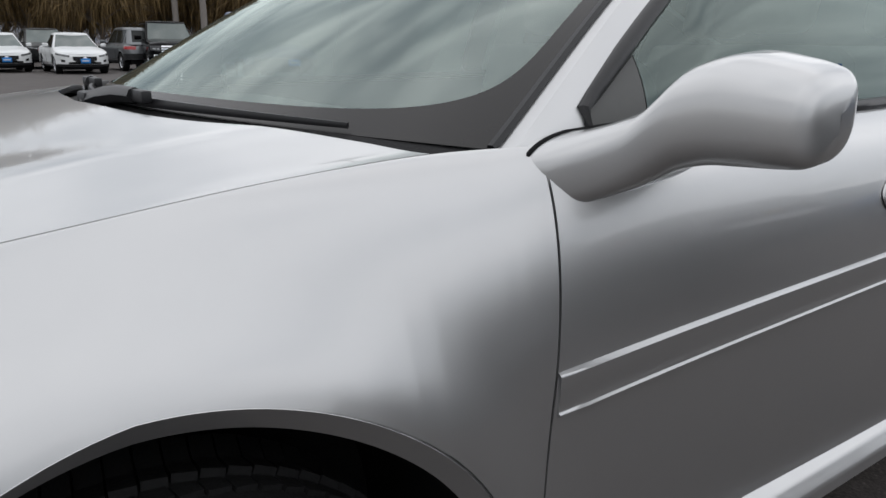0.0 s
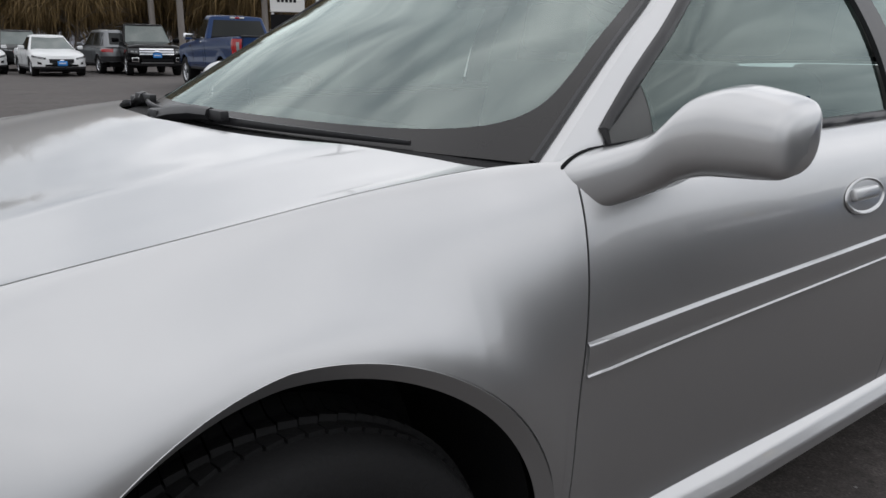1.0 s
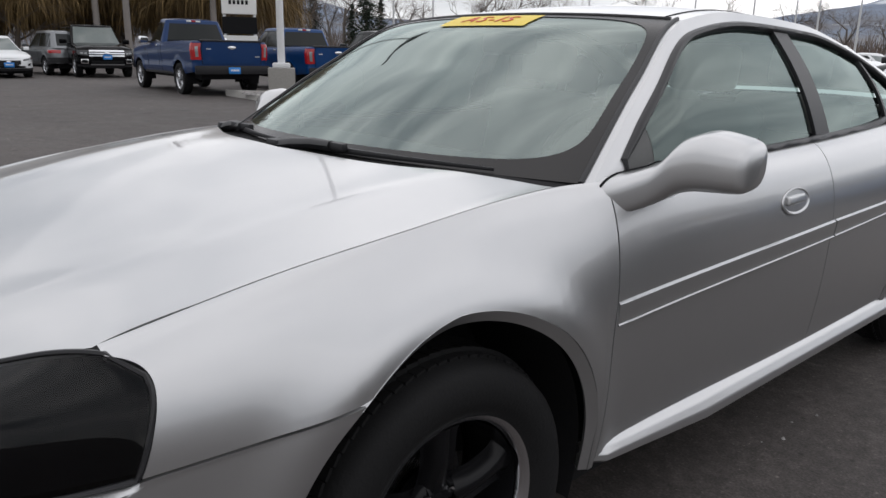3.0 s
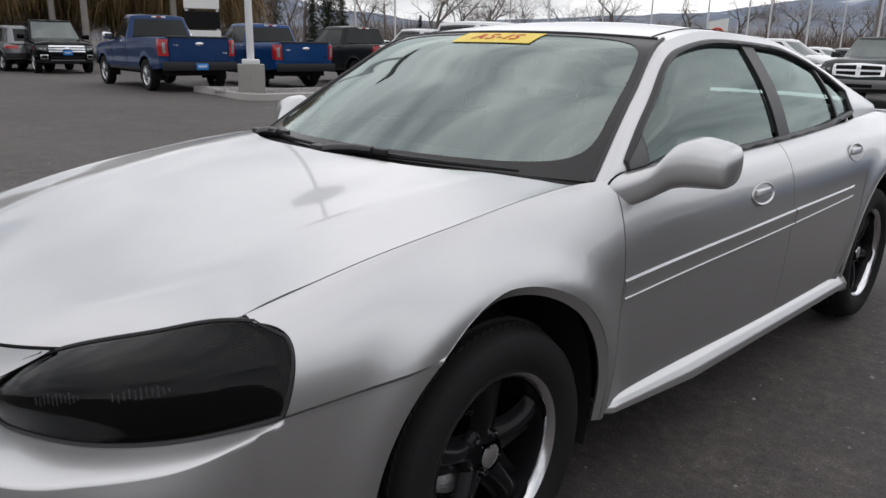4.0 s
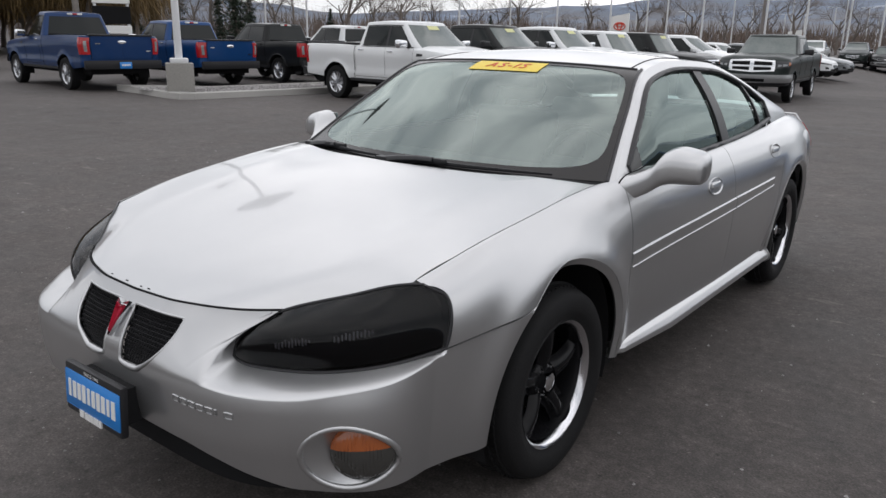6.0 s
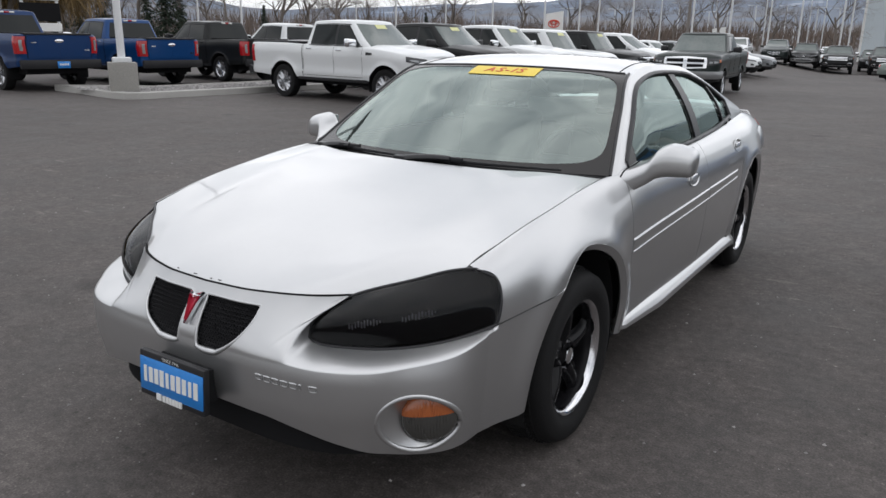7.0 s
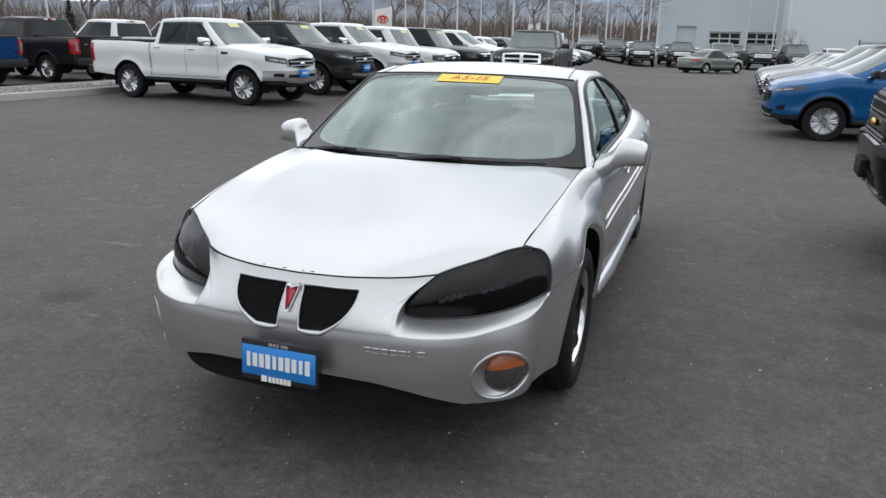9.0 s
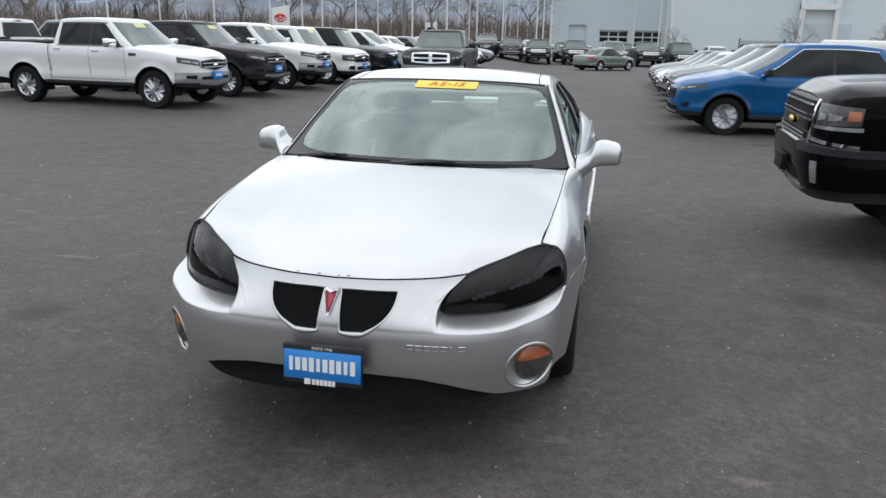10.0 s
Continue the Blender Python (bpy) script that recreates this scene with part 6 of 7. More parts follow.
# ---------- ground ----------
def lot_z(x, y):
    """The car park falls gently for drainage towards its far end, past the row of trucks."""
    t = min(1.0, max(0.0, (x + 9) / 6))
    return -0.0125 * min(max(y - 2.0, 0.0), 60.0) * t * t * (3 - 2 * t)


def ground():
    bm = bmesh.new()
    xs = [-2500, -300, -80, -40, -20] + [-9 + 0.5 * k for k in range(13)] + [4, 20, 80, 300, 2500]
    ysg = [-2500, -300, -60, -20, 0, 2] + [5 + 3 * k for k in range(19)] + [62, 80, 120, 300, 2500]
    vs = [[bm.verts.new((x, y, lot_z(x, y))) for x in xs] for y in ysg]
    for A, B in zip(vs, vs[1:]):
        for k in range(len(xs) - 1):
            bm.faces.new((A[k], A[k + 1], B[k + 1], B[k]))
    return finish("ground", bm, M["asphalt"], None, "worn dark grey asphalt car park", kind="structure")


tagged(ground(), category="ground")


def facing(x, y, deg):
    """A vehicle whose front axle's middle stands at x, y; 0 faces -y, 90 faces +x, -90 faces -x."""
    a = radians(deg)
    mx, my = x - 1.4 * math.sin(a), y + 1.4 * math.cos(a)
    return pose(x, y, lot_z(mx, my), 0, 0, deg)


# row facing +x beyond the gravel island
ROW_A = "trucks in the row by the island"
vehicle("pickup_truck", "white crew-cab pickup truck with chrome wheels", "pickup truck", facing(-7.87, 11.68, 84.8), "pickup", WHITE, "chrome", "alloy", 6, True, False, group=ROW_A, sticker=True)
vehicle("pickup_truck", "charcoal crew-cab pickup truck beside a white one", "pickup truck", facing(-7.85, 14.9, 85), "pickup", CHARCOAL, "black", "alloy", 6, True, False, group=ROW_A, sticker=True)
vehicle("pickup_truck", "white crew-cab pickup truck with a dark grille", "pickup truck", facing(-7.6, 17.8, 85), "pickup", WHITE, "chrome", "alloy", 6, True, False, group=ROW_A, sticker=True)
vehicle("boxy_suv", "white boxy family wagon with a dark roof", "suv", facing(-7.35, 20.7, 85), "boxy", WHITE, "chrome", "alloy", 7, True, False, group=ROW_A, sticker=True)
vehicle("boxy_suv", "dark grey boxy family wagon", "suv", facing(-7.1, 23.6, 85), "boxy", CHARCOAL, "chrome", "alloy", 7, True, False, group=ROW_A, sticker=True)
vehicle("suv", "white crossover with a sloping roof", "suv", facing(-6.85, 26.5, 85), "crossover", WHITE, "bar", "alloy", 7, True, False, group=ROW_A)
for k in range(5):
    vehicle("sedan", ("white", "grey", "white", "white", "grey")[k] + " sedan parked in the row of trucks", "car", facing(-6.6 + 0.25 * k, 29.4 + 2.8 * k, 85), "sedan", (WHITE, GREYP, WHITE, WHITE, GREYP)[k], "bar", "alloy", 7, group=ROW_A)

# trucks facing away beyond the island
ROW_B = "trucks seen from behind"
vehicle("pickup_truck", "blue single-cab pickup truck with its tailgate shut", "pickup truck", facing(-20.75, 9.0, -96), "short_cab", NAVY, "chrome", "alloy", 6, False, True, group=ROW_B)
vehicle("pickup_truck", "blue crew-cab pickup truck behind a lamp post", "pickup truck", facing(-20.2, 12.0, -96), "pickup", BLUE, "chrome", "alloy", 6, False, False, group=ROW_B)
vehicle("pickup_truck", "charcoal crew-cab pickup truck with a blue plate", "pickup truck", facing(-19.6, 15.1, -96), "pickup", CHARCOAL, "black", "alloy", 6, False, True, group=ROW_B)
vehicle("pickup_truck", "white crew-cab pickup truck seen from behind", "pickup truck", facing(-19.3, 18.2, -96), "pickup", WHITE, "chrome", "alloy", 6, False, False, group=ROW_B)
vehicle("pickup_truck", "pale crew-cab pickup truck seen from behind", "pickup truck", facing(-19.0, 21.3, -96), "pickup", GREYP, "chrome", "alloy", 6, False, False, group=ROW_B)

# far left row facing the lane
ROW_C = "cars across the lane"
vehicle("big_suv", "black full-size suv with a chrome grille", "suv", facing(-28.5, 9.6, 82), "big_suv", BLACK, "bar", "alloy", 6, True, False, trim=BLACK, group=ROW_C)
vehicle("compact_car", "white compact car with a blue plate", "car", facing(-28.9, 6.3, 88), "sedan", WHITE, "black", "alloy", 7, True, False, group=ROW_C)
vehicle("compact_car", "white small car with a dark grille", "car", facing(-31.5, 4.2, 88), "sedan", WHITE, "black", "alloy", 7, True, False, group=ROW_C)
vehicle("suv", "grey suv parked behind the white cars", "suv", facing(-33.5, 9.0, -88), "suv", GREYP, "bar", "alloy", 6, False, False, group=ROW_C)
vehicle("suv", "dark suv parked behind the white cars", "suv", facing(-35, 6.4, 88), "suv", CHARCOAL, "bar", "alloy", 6, False, False, group=ROW_C)
vehicle("suv", "dark green suv parked behind the small white car", "suv", facing(-36, 3.0, 88), "suv", DKGREEN, "bar", "alloy", 6, False, False, group=ROW_C)

# dark pickup in the lane and the far row
vehicle("pickup_truck", "dark green heavy pickup truck with a chrome cross grille", "pickup truck", facing(-4.35, 22.2, 3), "big_pickup", DKGREEN, "cross", "alloy", 6, False, False)
ROW_D = "far row of dark trucks"
far_row = ((-10.4, "suv", "crossover", WHITE), (-7.6, "suv", "crossover", DKGREEN), (-5.6, "pickup_truck", "pickup", CHARCOAL), (-3.4, "pickup_truck", "big_pickup", CHARCOAL), (-0.4, "pickup_truck", "big_pickup", CHARCOAL),
           (2.7, "suv", "big_suv", GREYP), (5.4, "pickup_truck", "big_pickup", DKGREEN), (8.1, "suv", "big_suv", CHARCOAL), (10.9, "suv", "suv", WHITE), (13.8, "pickup_truck", "big_pickup", CHARCOAL), (16.8, "suv", "suv", GREYP),
           (19.6, "suv", "suv", WHITE), (22.5, "pickup_truck", "pickup", WHITE))
for k, (x, nm, st, col) in enumerate(far_row):
    shade = {id(WHITE): "white", id(DKGREEN): "dark green", id(CHARCOAL): "charcoal", id(GREYP): "grey"}[id(col)]
    vehicle(nm, shade + (" pickup truck" if "pickup" in nm else " suv") + " parked nose-out in the far row", "pickup truck" if "pickup" in nm else "suv", facing(x, 58.6 + 0.25 * k, 4), st, col, "chrome", "alloy", 6, group=ROW_D)
for x, y, nm, st, col, shade in ((-4.6, 66.0, "suv", "suv", WHITE, "white"), (-1.6, 66.5, "suv", "suv", CHARCOAL, "charcoal"), (3.9, 68.0, "suv", "suv", CHARCOAL, "charcoal")):
    vehicle(nm, shade + " suv parked behind the far row", "suv", facing(x, y, 4), st, col, "chrome", "alloy", 6, group=ROW_D)
vehicle("sedan", "sage green older sedan in the lane", "car", facing(2.75, 49.6, 136), "sedan", GREEN, "bar", "alloy", 7)

# row at the right, facing -x
ROW_E = "cars in the row facing the lane"
vehicle("pickup_truck", "black pickup truck with a large chrome-barred grille", "pickup truck", facing(3.74, 3.40, -93.5), "big_pickup", BLACK, "bar", "alloy", 6, False, False, trim=BLACK, group=ROW_E)
vehicle("crossover", "bright blue crossover with silver wheels", "suv", facing(3.36, 12.15, -87), "crossover", BRIGHT, "black", "alloy", 10, False, False, group=ROW_E)
for k in range(7):
    vehicle("crossover" if k < 2 else "sedan", ("charcoal", "grey", "grey", "white", "grey", "charcoal", "grey")[k] + (" crossover" if k < 2 else " sedan") + " parked facing the lane", "suv" if k < 2 else "car", facing(3.6 + 0.13 * k, 15.0 + 2.75 * k, -87), "crossover" if k < 2 else "sedan", (CHARCOAL, GREYP, GREYP, WHITE, GREYP, CHARCOAL, GREYP)[k], "bar", "alloy", 7, group=ROW_E)


# ---------- island, lamp posts, signs ----------
M["kerb"] = material("kerb_concrete", (0.40, 0.39, 0.37), 0.85, 0, 0.16, 4, 0.4, 60)
M["gravel"] = material("gravel", (0.26, 0.25, 0.245), 0.9, 0, 0.2, 10, 0.6, 40, island=0.35)
M["pole_white"] = material("white_pole_paint", (0.68, 0.69, 0.70), 0.45, 0, 0.06, 4, 0.05, 60)
M["bark"] = material("bark", (0.15, 0.128, 0.112), 0.9, 0, 0.25, 8, 0.6, 40, island=0.15)
M["twig"] = material("bare_twigs", (0.165, 0.128, 0.106), 0.9, 0, 0.25, 6, island=0.3)
M["willow"] = material("golden_twigs", (0.17, 0.112, 0.045), 0.85, 0, 0.3, 2, island=0.5)
M["needles"] = material("fir_needles", (0.028, 0.042, 0.026), 0.85, 0, 0.3, 6, island=0.4)
M["wall_grey"] = material("ribbed_metal_wall", (0.56, 0.62, 0.655), 0.6, 0.0, 0.05, 0.6, 0.05, 4)
M["wall_light"] = material("pale_panel_wall", (0.66, 0.72, 0.75), 0.6, 0.0, 0.05, 0.6, 0.05, 4)
M["fence"] = material("fence_wire", (0.11, 0.12, 0.125), 0.6, 0.4, 0.1)
M["wood_pole"] = material("weathered_pole", (0.22, 0.20, 0.185), 0.9, 0, 0.2, 5, 0.5, 30)


def island():
    edge = [(-16.4, 8.42), (-15.2, 8.28), (-13.6, 7.98), (-13.1, 8.0), (-12.85, 8.25), (-12.45, 11.0), (-12.1, 14.0), (-11.3, 22.0), (-10.4, 30.0), (-12.6, 30.2), (-13.4, 22.5), (-14.1, 14.0), (-14.5, 9.9)]
    bm = bmesh.new()
    ring_o = [bm.verts.new((x, y, 0.0)) for x, y in edge]
    def shrink(x, y, d):
        n = len(edge)
        i = edge.index((x, y))
        a, b = Vector((*edge[i - 1], 0)), Vector((*edge[(i + 1) % n], 0))
        t = (b - a).normalized()
        return x - t.y * d, y + t.x * d
    levels = ((0.0, 0.0), (0.012, 0.135), (0.035, 0.152), (0.15, 0.152), (0.155, 0.11))
    rings = []
    for d, z in levels:
        rings.append([bm.verts.new((*shrink(x, y, d), z)) for x, y in edge])
    for A, B in zip(rings, rings[1:]):
        for i in range(len(edge)):
            j = (i + 1) % len(edge)
            bm.faces.new((A[i], A[j], B[j], B[i]))
    bmesh.ops.delete(bm, geom=ring_o, context="VERTS")
    bmesh.ops.recalc_face_normals(bm, faces=bm.faces)
    kerb = finish("kerb", bm, M["kerb"], None, "pale concrete kerb round a gravel island", smooth=False, kind="structure")
    tagged(kerb, category="kerb")
    bm = bmesh.new()
    bm.faces.new([bm.verts.new((*shrink(x, y, 0.15), 0.125)) for x, y in edge])
    bmesh.ops.triangulate(bm, faces=bm.faces)
    bed = finish("gravel_bed", bm, M["gravel"], None, "grey gravel bed inside the kerb", smooth=False, kind="structure")
    tagged(bed, category="gravel")
    rnd = random.Random(4)
    verts, faces = [], []
    for k in range(5200):
        t = rnd.random() ** 1.6
        y = 8.15 + 21 * t
        x0 = -12.9 + (y - 8) * 0.115
        x = x0 - 0.2 - rnd.random() * (1.3 if y > 9 else 2.0)
        r = rnd.uniform(0.02, 0.055)
        o = len(verts)
        a0 = rnd.random() * 6
        for i in range(5):
            a = a0 + i * 1.2566
            verts.append((x + r * math.cos(a) * rnd.uniform(0.7, 1.2), y + r * math.sin(a) * rnd.uniform(0.7, 1.2), 0.12))
        verts.append((x, y, 0.125 + r * rnd.uniform(0.5, 1.1)))
        faces += [(o + i, o + (i + 1) % 5, o + 5) for i in range(5)]
    me = bpy.data.meshes.new("gravel_stones")
    me.from_pydata(verts, [], faces)
    me.materials.append(M["gravel"])
    tagged(new("gravel_stones", me), "loose grey stones on the island", "gravel", kind="stuff")


island()


def lamp_post(x, y, h, heads=2, base=0.0, turn=0.0, r=0.075, group="lamp posts of the car park"):
    """A white steel lamp post with flat square heads; base: height of a concrete foot."""
    p = thing("lamp_post", "white steel lamp post with flat lamp heads" if not base else "white lamp post on a square concrete foot", "lamp post", pose(x, y, 0.12 if base else lot_z(x, y), 0, 0, turn), group)
    if base:
        bm = bmesh.new()
        box(bm, -0.30, 0.30, -0.30, 0.30, -0.12, base, 0.02, 2)
        part("concrete_foot", bm, M["concrete"], p, "weathered concrete foot")
        bm = bmesh.new()
        box(bm, -0.20, 0.20, -0.20, 0.20, base, base + 0.11, 0.03, 2)
        part("foot_cover", bm, M["pole_white"], p)
    part("pole", tube([(0, 0, base), (0, 0, lerp(base, h, 0.5)), (0, 0, h)], lambda s: r * (1 - 0.3 * s), 10), M["pole_white"], p)
    part("arm", tube([(-0.75 if heads > 1 else 0, 0, h - 0.05), (0.75, 0, h - 0.05)], 0.035, 6), M["pole_white"], p)
    if base:
        bm = bmesh.new()
        top4 = [bm.verts.new((x, y, 0.07)) for x, y in ((-0.85, 0), (0, -0.48), (0.85, 0), (0, 0.48))]
        low4 = [bm.verts.new((v.co.x * 0.94, v.co.y * 0.94, -0.06)) for v in top4]
        bm.faces.new(top4)
        bm.faces.new(low4[::-1])
        for i in range(4):
            bm.faces.new((top4[i], low4[i], low4[(i + 1) % 4], top4[(i + 1) % 4]))
        hd = part("lamp_head", moved(bm, pose(0, 0, h - 0.04)), M["black_trim"], p, "wide flat black lamp head")
        for sx in (-1, 1):
            bm = bmesh.new()
            box(bm, sx * 0.26 - 0.15, sx * 0.26 + 0.15, -0.13, 0.13, -0.075, -0.05)
            part("lamp_lens", moved(bm, pose(0, 0, h - 0.04)), M["white_print"], hd)
        heads = 0
    for k in range(heads):
        bm = bmesh.new()
        sx = 1 if k == 0 else -1
        box(bm, -0.34, 0.34, -0.28, 0.28, -0.05, 0.05, 0.02, 1)
        part("lamp_head", moved(bm, pose(sx * 0.95, 0, h - 0.04)), M["black_trim"] if base else M["pole_white"], p, "flat lamp head")
    return p


lamp_post(-13.62, 8.42, 8.3, 1, 0.66, 58, 0.085)
# posts behind the cars, by bearing from the lane and distance
POSTS = ((-24.2, 62, 9), (-21.8, 75, 9), (-20.4, 70, 9), (-18.0, 66, 9), (-16.2, 95, 9), (-13.9, 62, 9), (-12.6, 120, 8.5), (-11.4, 58, 9), (-9.4, 110, 8.5), (-9.0, 75, 9.5), (-7.1, 73, 9.5), (-6.7, 125, 8.5),
         (-5.8, 115, 8.5), (-4.6, 74, 9.5), (-4.1, 78, 9.5), (-2.3, 118, 8.5), (-1.0, 112, 8.5), (2.5, 92, 8.5), (4.2, 80, 9), (5.7, 76, 9), (-28.0, 66, 9), (-31.5, 80, 9), (-35, 60, 9), (-38, 74, 9), (-46, 58, 9), (-49, 64, 9), (13.5, 74, 9), (19.5, 72, 9))
for k, (az, d, h) in enumerate(POSTS):
    lamp_post(1.5 + d * math.sin(radians(az)), -3 + d * math.cos(radians(az)), h, 2 if k % 3 else 1, 0, 8 + 5 * (k % 4), 0.08)
for k, az in enumerate((-22.8, -19.5, -17.2, -15.1, -13.1, -11.9, -10.1, -8.2, -7.6, -6.3, -5.0, -3.3, -2.8, -1.5, 0.7, -26.0, -29.5)):
    d = 140 + 11 * (k % 3)
    lamp_post(1.5 + d * math.sin(radians(az)), -3 + d * math.cos(radians(az)), 6.4 + 0.35 * (k % 4), 2, 0, 5 + 3 * (k % 3), 0.10)
for az, d, h in ((-14.3, 90, 10), (-61, 48, 10), (-66.5, 46, 9.5), (-68.6, 50, 9.5)):
    p = thing("utility_pole", "weathered grey wooden utility pole", "utility pole", pose(1.5 + d * math.sin(radians(az)), -3 + d * math.cos(radians(az)), lot_z(1.5 + d * math.sin(radians(az)), -3 + d * math.cos(radians(az)))), "utility poles")
    part("pole", tube([(0, 0, 0), (0, 0, h * 0.5), (0.05, 0, h)], lambda s: 0.2 - 0.06 * s, 8), M["wood_pole"], p)
    bm = bmesh.new()
    box(bm, -1.0, 1.0, -0.05, 0.05, h - 0.9, h - 0.78)
    part("crossarm", bm, M["wood_pole"], p)


def pylon(x, y, w, h, turn, mark, dark=False):
    s = thing("pylon_sign", "white dealership pylon sign with a coloured mark", "sign", pose(x, y, lot_z(x, y), 0, 0, turn))

    def face(u, v):
        xx = lerp(-w / 2, w / 2, u) * (1 - 0.05 * v)
        return (xx, -0.16 - 0.08 * math.sin(math.pi * v), lerp(0.0, h + 0.25 * u, v))
    part("sign_face", grid(face, 8, 12, rim=0.32), M["white_print"], s, "white curved sign face")
    if mark == "rings":
        for rx, rz in ((0.30, 0.20), (0.11, 0.19), (0.20, 0.09)):
            pts = [(rx * w * math.cos(a), -0.24, h * 0.78 + rz * w * math.sin(a) + (0.06 * w if rz == 0.09 else 0)) for a in [2 * math.pi * k / 24 for k in range(24)]]
            part("mark", tube(pts, 0.03 * w, 6, True), M["red_print"], s)
        for k in range(6):
            bm = bmesh.new()
            xx = (-0.36 + 0.13 * k) * w
            box(bm, xx, xx + 0.08 * w, -0.27, -0.22, h * 0.55, h * 0.55 + 0.11 * w)
            part("letter_bar", bm, M["red_print"], s)
    else:
        bm = bmesh.new()
        bmesh.ops.create_uvsphere(bm, u_segments=20, v_segments=10, radius=0.36 * w)
        part("mark", moved(bm, Matrix.Translation((0, -0.2, h * 0.72)) @ Matrix.Diagonal((1, 0.15, 0.45, 1))), M["gap"], s)
    return s


pylon(-22.6, 52.5, 1.36, 3.15, 16, "rings")
pylon(-19.8, 95.0, 1.6, 2.75, 12, "oval")


def board_sign():
    s = thing("board_sign", "white two-part roadside sign with a dark panel", "sign", pose(-28.4, 15.4, 0, 0, 0, 62))
    for x in (-0.62, 0.62):
        part("post", tube([(x, 0, 0), (x, 0, 3.5)], 0.06, 8), M["pole_white"], s)
    for z0, z1, mt in ((2.55, 3.5, "white_print"), (1.75, 2.45, "gap"), (1.35, 1.68, "white_print")):
        bm = bmesh.new()
        box(bm, -0.72, 0.72, -0.09, 0.09, z0, z1, 0.02, 1)
        part("board", bm, M[mt], s)
    for k in range(5):
        bm = bmesh.new()
        box(bm, -0.42 + 0.17 * k, -0.31 + 0.17 * k, -0.10, -0.09, 2.95, 3.12)
        part("letter_bar", bm, M["gap"], s)


board_sign()
ys_ = thing("diamond_sign", "yellow diamond road sign on a thin post", "sign", pose(-37.2, 105, lot_z(-37.2, 105), 0, 0, 18))
bm = bmesh.new()
box(bm, -0.32, 0.32, -0.01, 0.01, -0.32, 0.32, 0.03, 2)
part("sign_plate", moved(bm, pose(0, 0, 1.2, 0, 45, 0)), M["yellow"], ys_)
part("post", tube([(0, 0.04, 0), (0, 0.04, 1.5)], 0.03, 6), M["alloy"], ys_)


# ---------- showroom building, fence, tank ----------
def building():
    b = thing("dealership_building", "grey metal dealership building with workshop doors", "building", pose(0, 0, lot_z(5, 90) + 0.25, 0, 0, 0))
    Y = 90.0
    doors = [(-2.0, 0.1, 3.3), (1.6, 4.9, 2.75), (5.6, 8.7, 2.75)]
    xs = [-4.0, -2.0, 0.1, 1.6, 4.9, 5.6, 8.7, 9.3]
    H = 8.2
    for x0, x1 in zip(xs, xs[1:]):
        dz = next((h for a, c, h in doors if abs(a - x0) < 0.01), 0)
        bm = bmesh.new()
        box(bm, x0, x1, Y, Y + 0.3, dz, H)
        part("wall", bm, M["wall_grey"], b, smooth=False)
    bm = bmesh.new()
    for k in range(34):
        x = -3.95 + k * 0.4
        box(bm, x, x + 0.05, Y - 0.03, Y + 0.01, 3.4, H)
    w = part("wall_rib", bm, M["wall_grey"], b, smooth=False)
    w["kind"] = "stuff"
    for i, (a, c, h) in enumerate(doors):
        bm = bmesh.new()
        box(bm, a - 0.02, c + 0.02, Y + 0.35, Y + 0.45, 0, h + 0.1)
        d = part("workshop_door" if i else "dark_doorway", bm, M["gap"] if i != 1 else M["wall_light"], b, smooth=False)
        if i:
            for r in range(4):
                for q in range(3):
                    bm = bmesh.new()
                    x0 = lerp(a, c, q / 3) + 0.08
                    box(bm, x0, x0 + (c - a) / 3 - 0.16, Y + 0.28, Y + 0.34, 0.12 + r * 0.65, 0.62 + r * 0.65)
                    part("pane", bm, M["car_glass"] if (r > 1 or i == 2) else M["wall_light"], d, smooth=False)
            for r in range(5):
                bm = bmesh.new()
                box(bm, a, c, Y + 0.24, Y + 0.35, r * 0.65, r * 0.65 + 0.10)
                part("door_rail", bm, M["white_print"], d, smooth=False)
    bm = bmesh.new()
    box(bm, -4.0, 9.3, Y - 0.02, Y + 24, -0.4, 0)
    part("footing", bm, M["concrete"], b, smooth=False)
    bm = bmesh.new()
    box(bm, -4.0, 9.3, Y + 0.3, Y + 24, 0, H)
    part("hall", bm, M["wall_grey"], b, smooth=False)
    bm = bmesh.new()
    box(bm, 9.3, 60, Y - 3.5, Y + 24, -0.4, 9.6)
    part("hall_wing", bm, M["wall_light"], b, smooth=False)
    for x in (-4.1, 9.2, 9.4):
        bm = bmesh.new()
        box(bm, x - 0.12, x + 0.12, Y - 0.06, Y, 0, H) if x < 9.3 else box(bm, x - 0.12, x + 0.12, Y - 3.58, Y - 3.5, 0, 9.6)
        part("corner_trim", bm, M["white_print"], b, smooth=False)
    for x in (22.5, 26.0):
        bm = bmesh.new()
        box(bm, x, x + 0.5, Y - 4.2, Y - 3.6, 0, 9.0)
        part("portal_post", bm, M["white_print"], b, smooth=False)
    bm = bmesh.new()
    box(bm, 22.5, 26.5, Y - 4.25, Y - 3.65, 5.2, 5.7)
    part("portal_beam", bm, M["white_print"], b, smooth=False)
    bm = bmesh.new()
    box(bm, 21.0, 28.0, Y - 3.62, Y - 3.5, 0, 3.8)
    part("wide_door", bm, M["wall_grey"], b, smooth=False)


building()


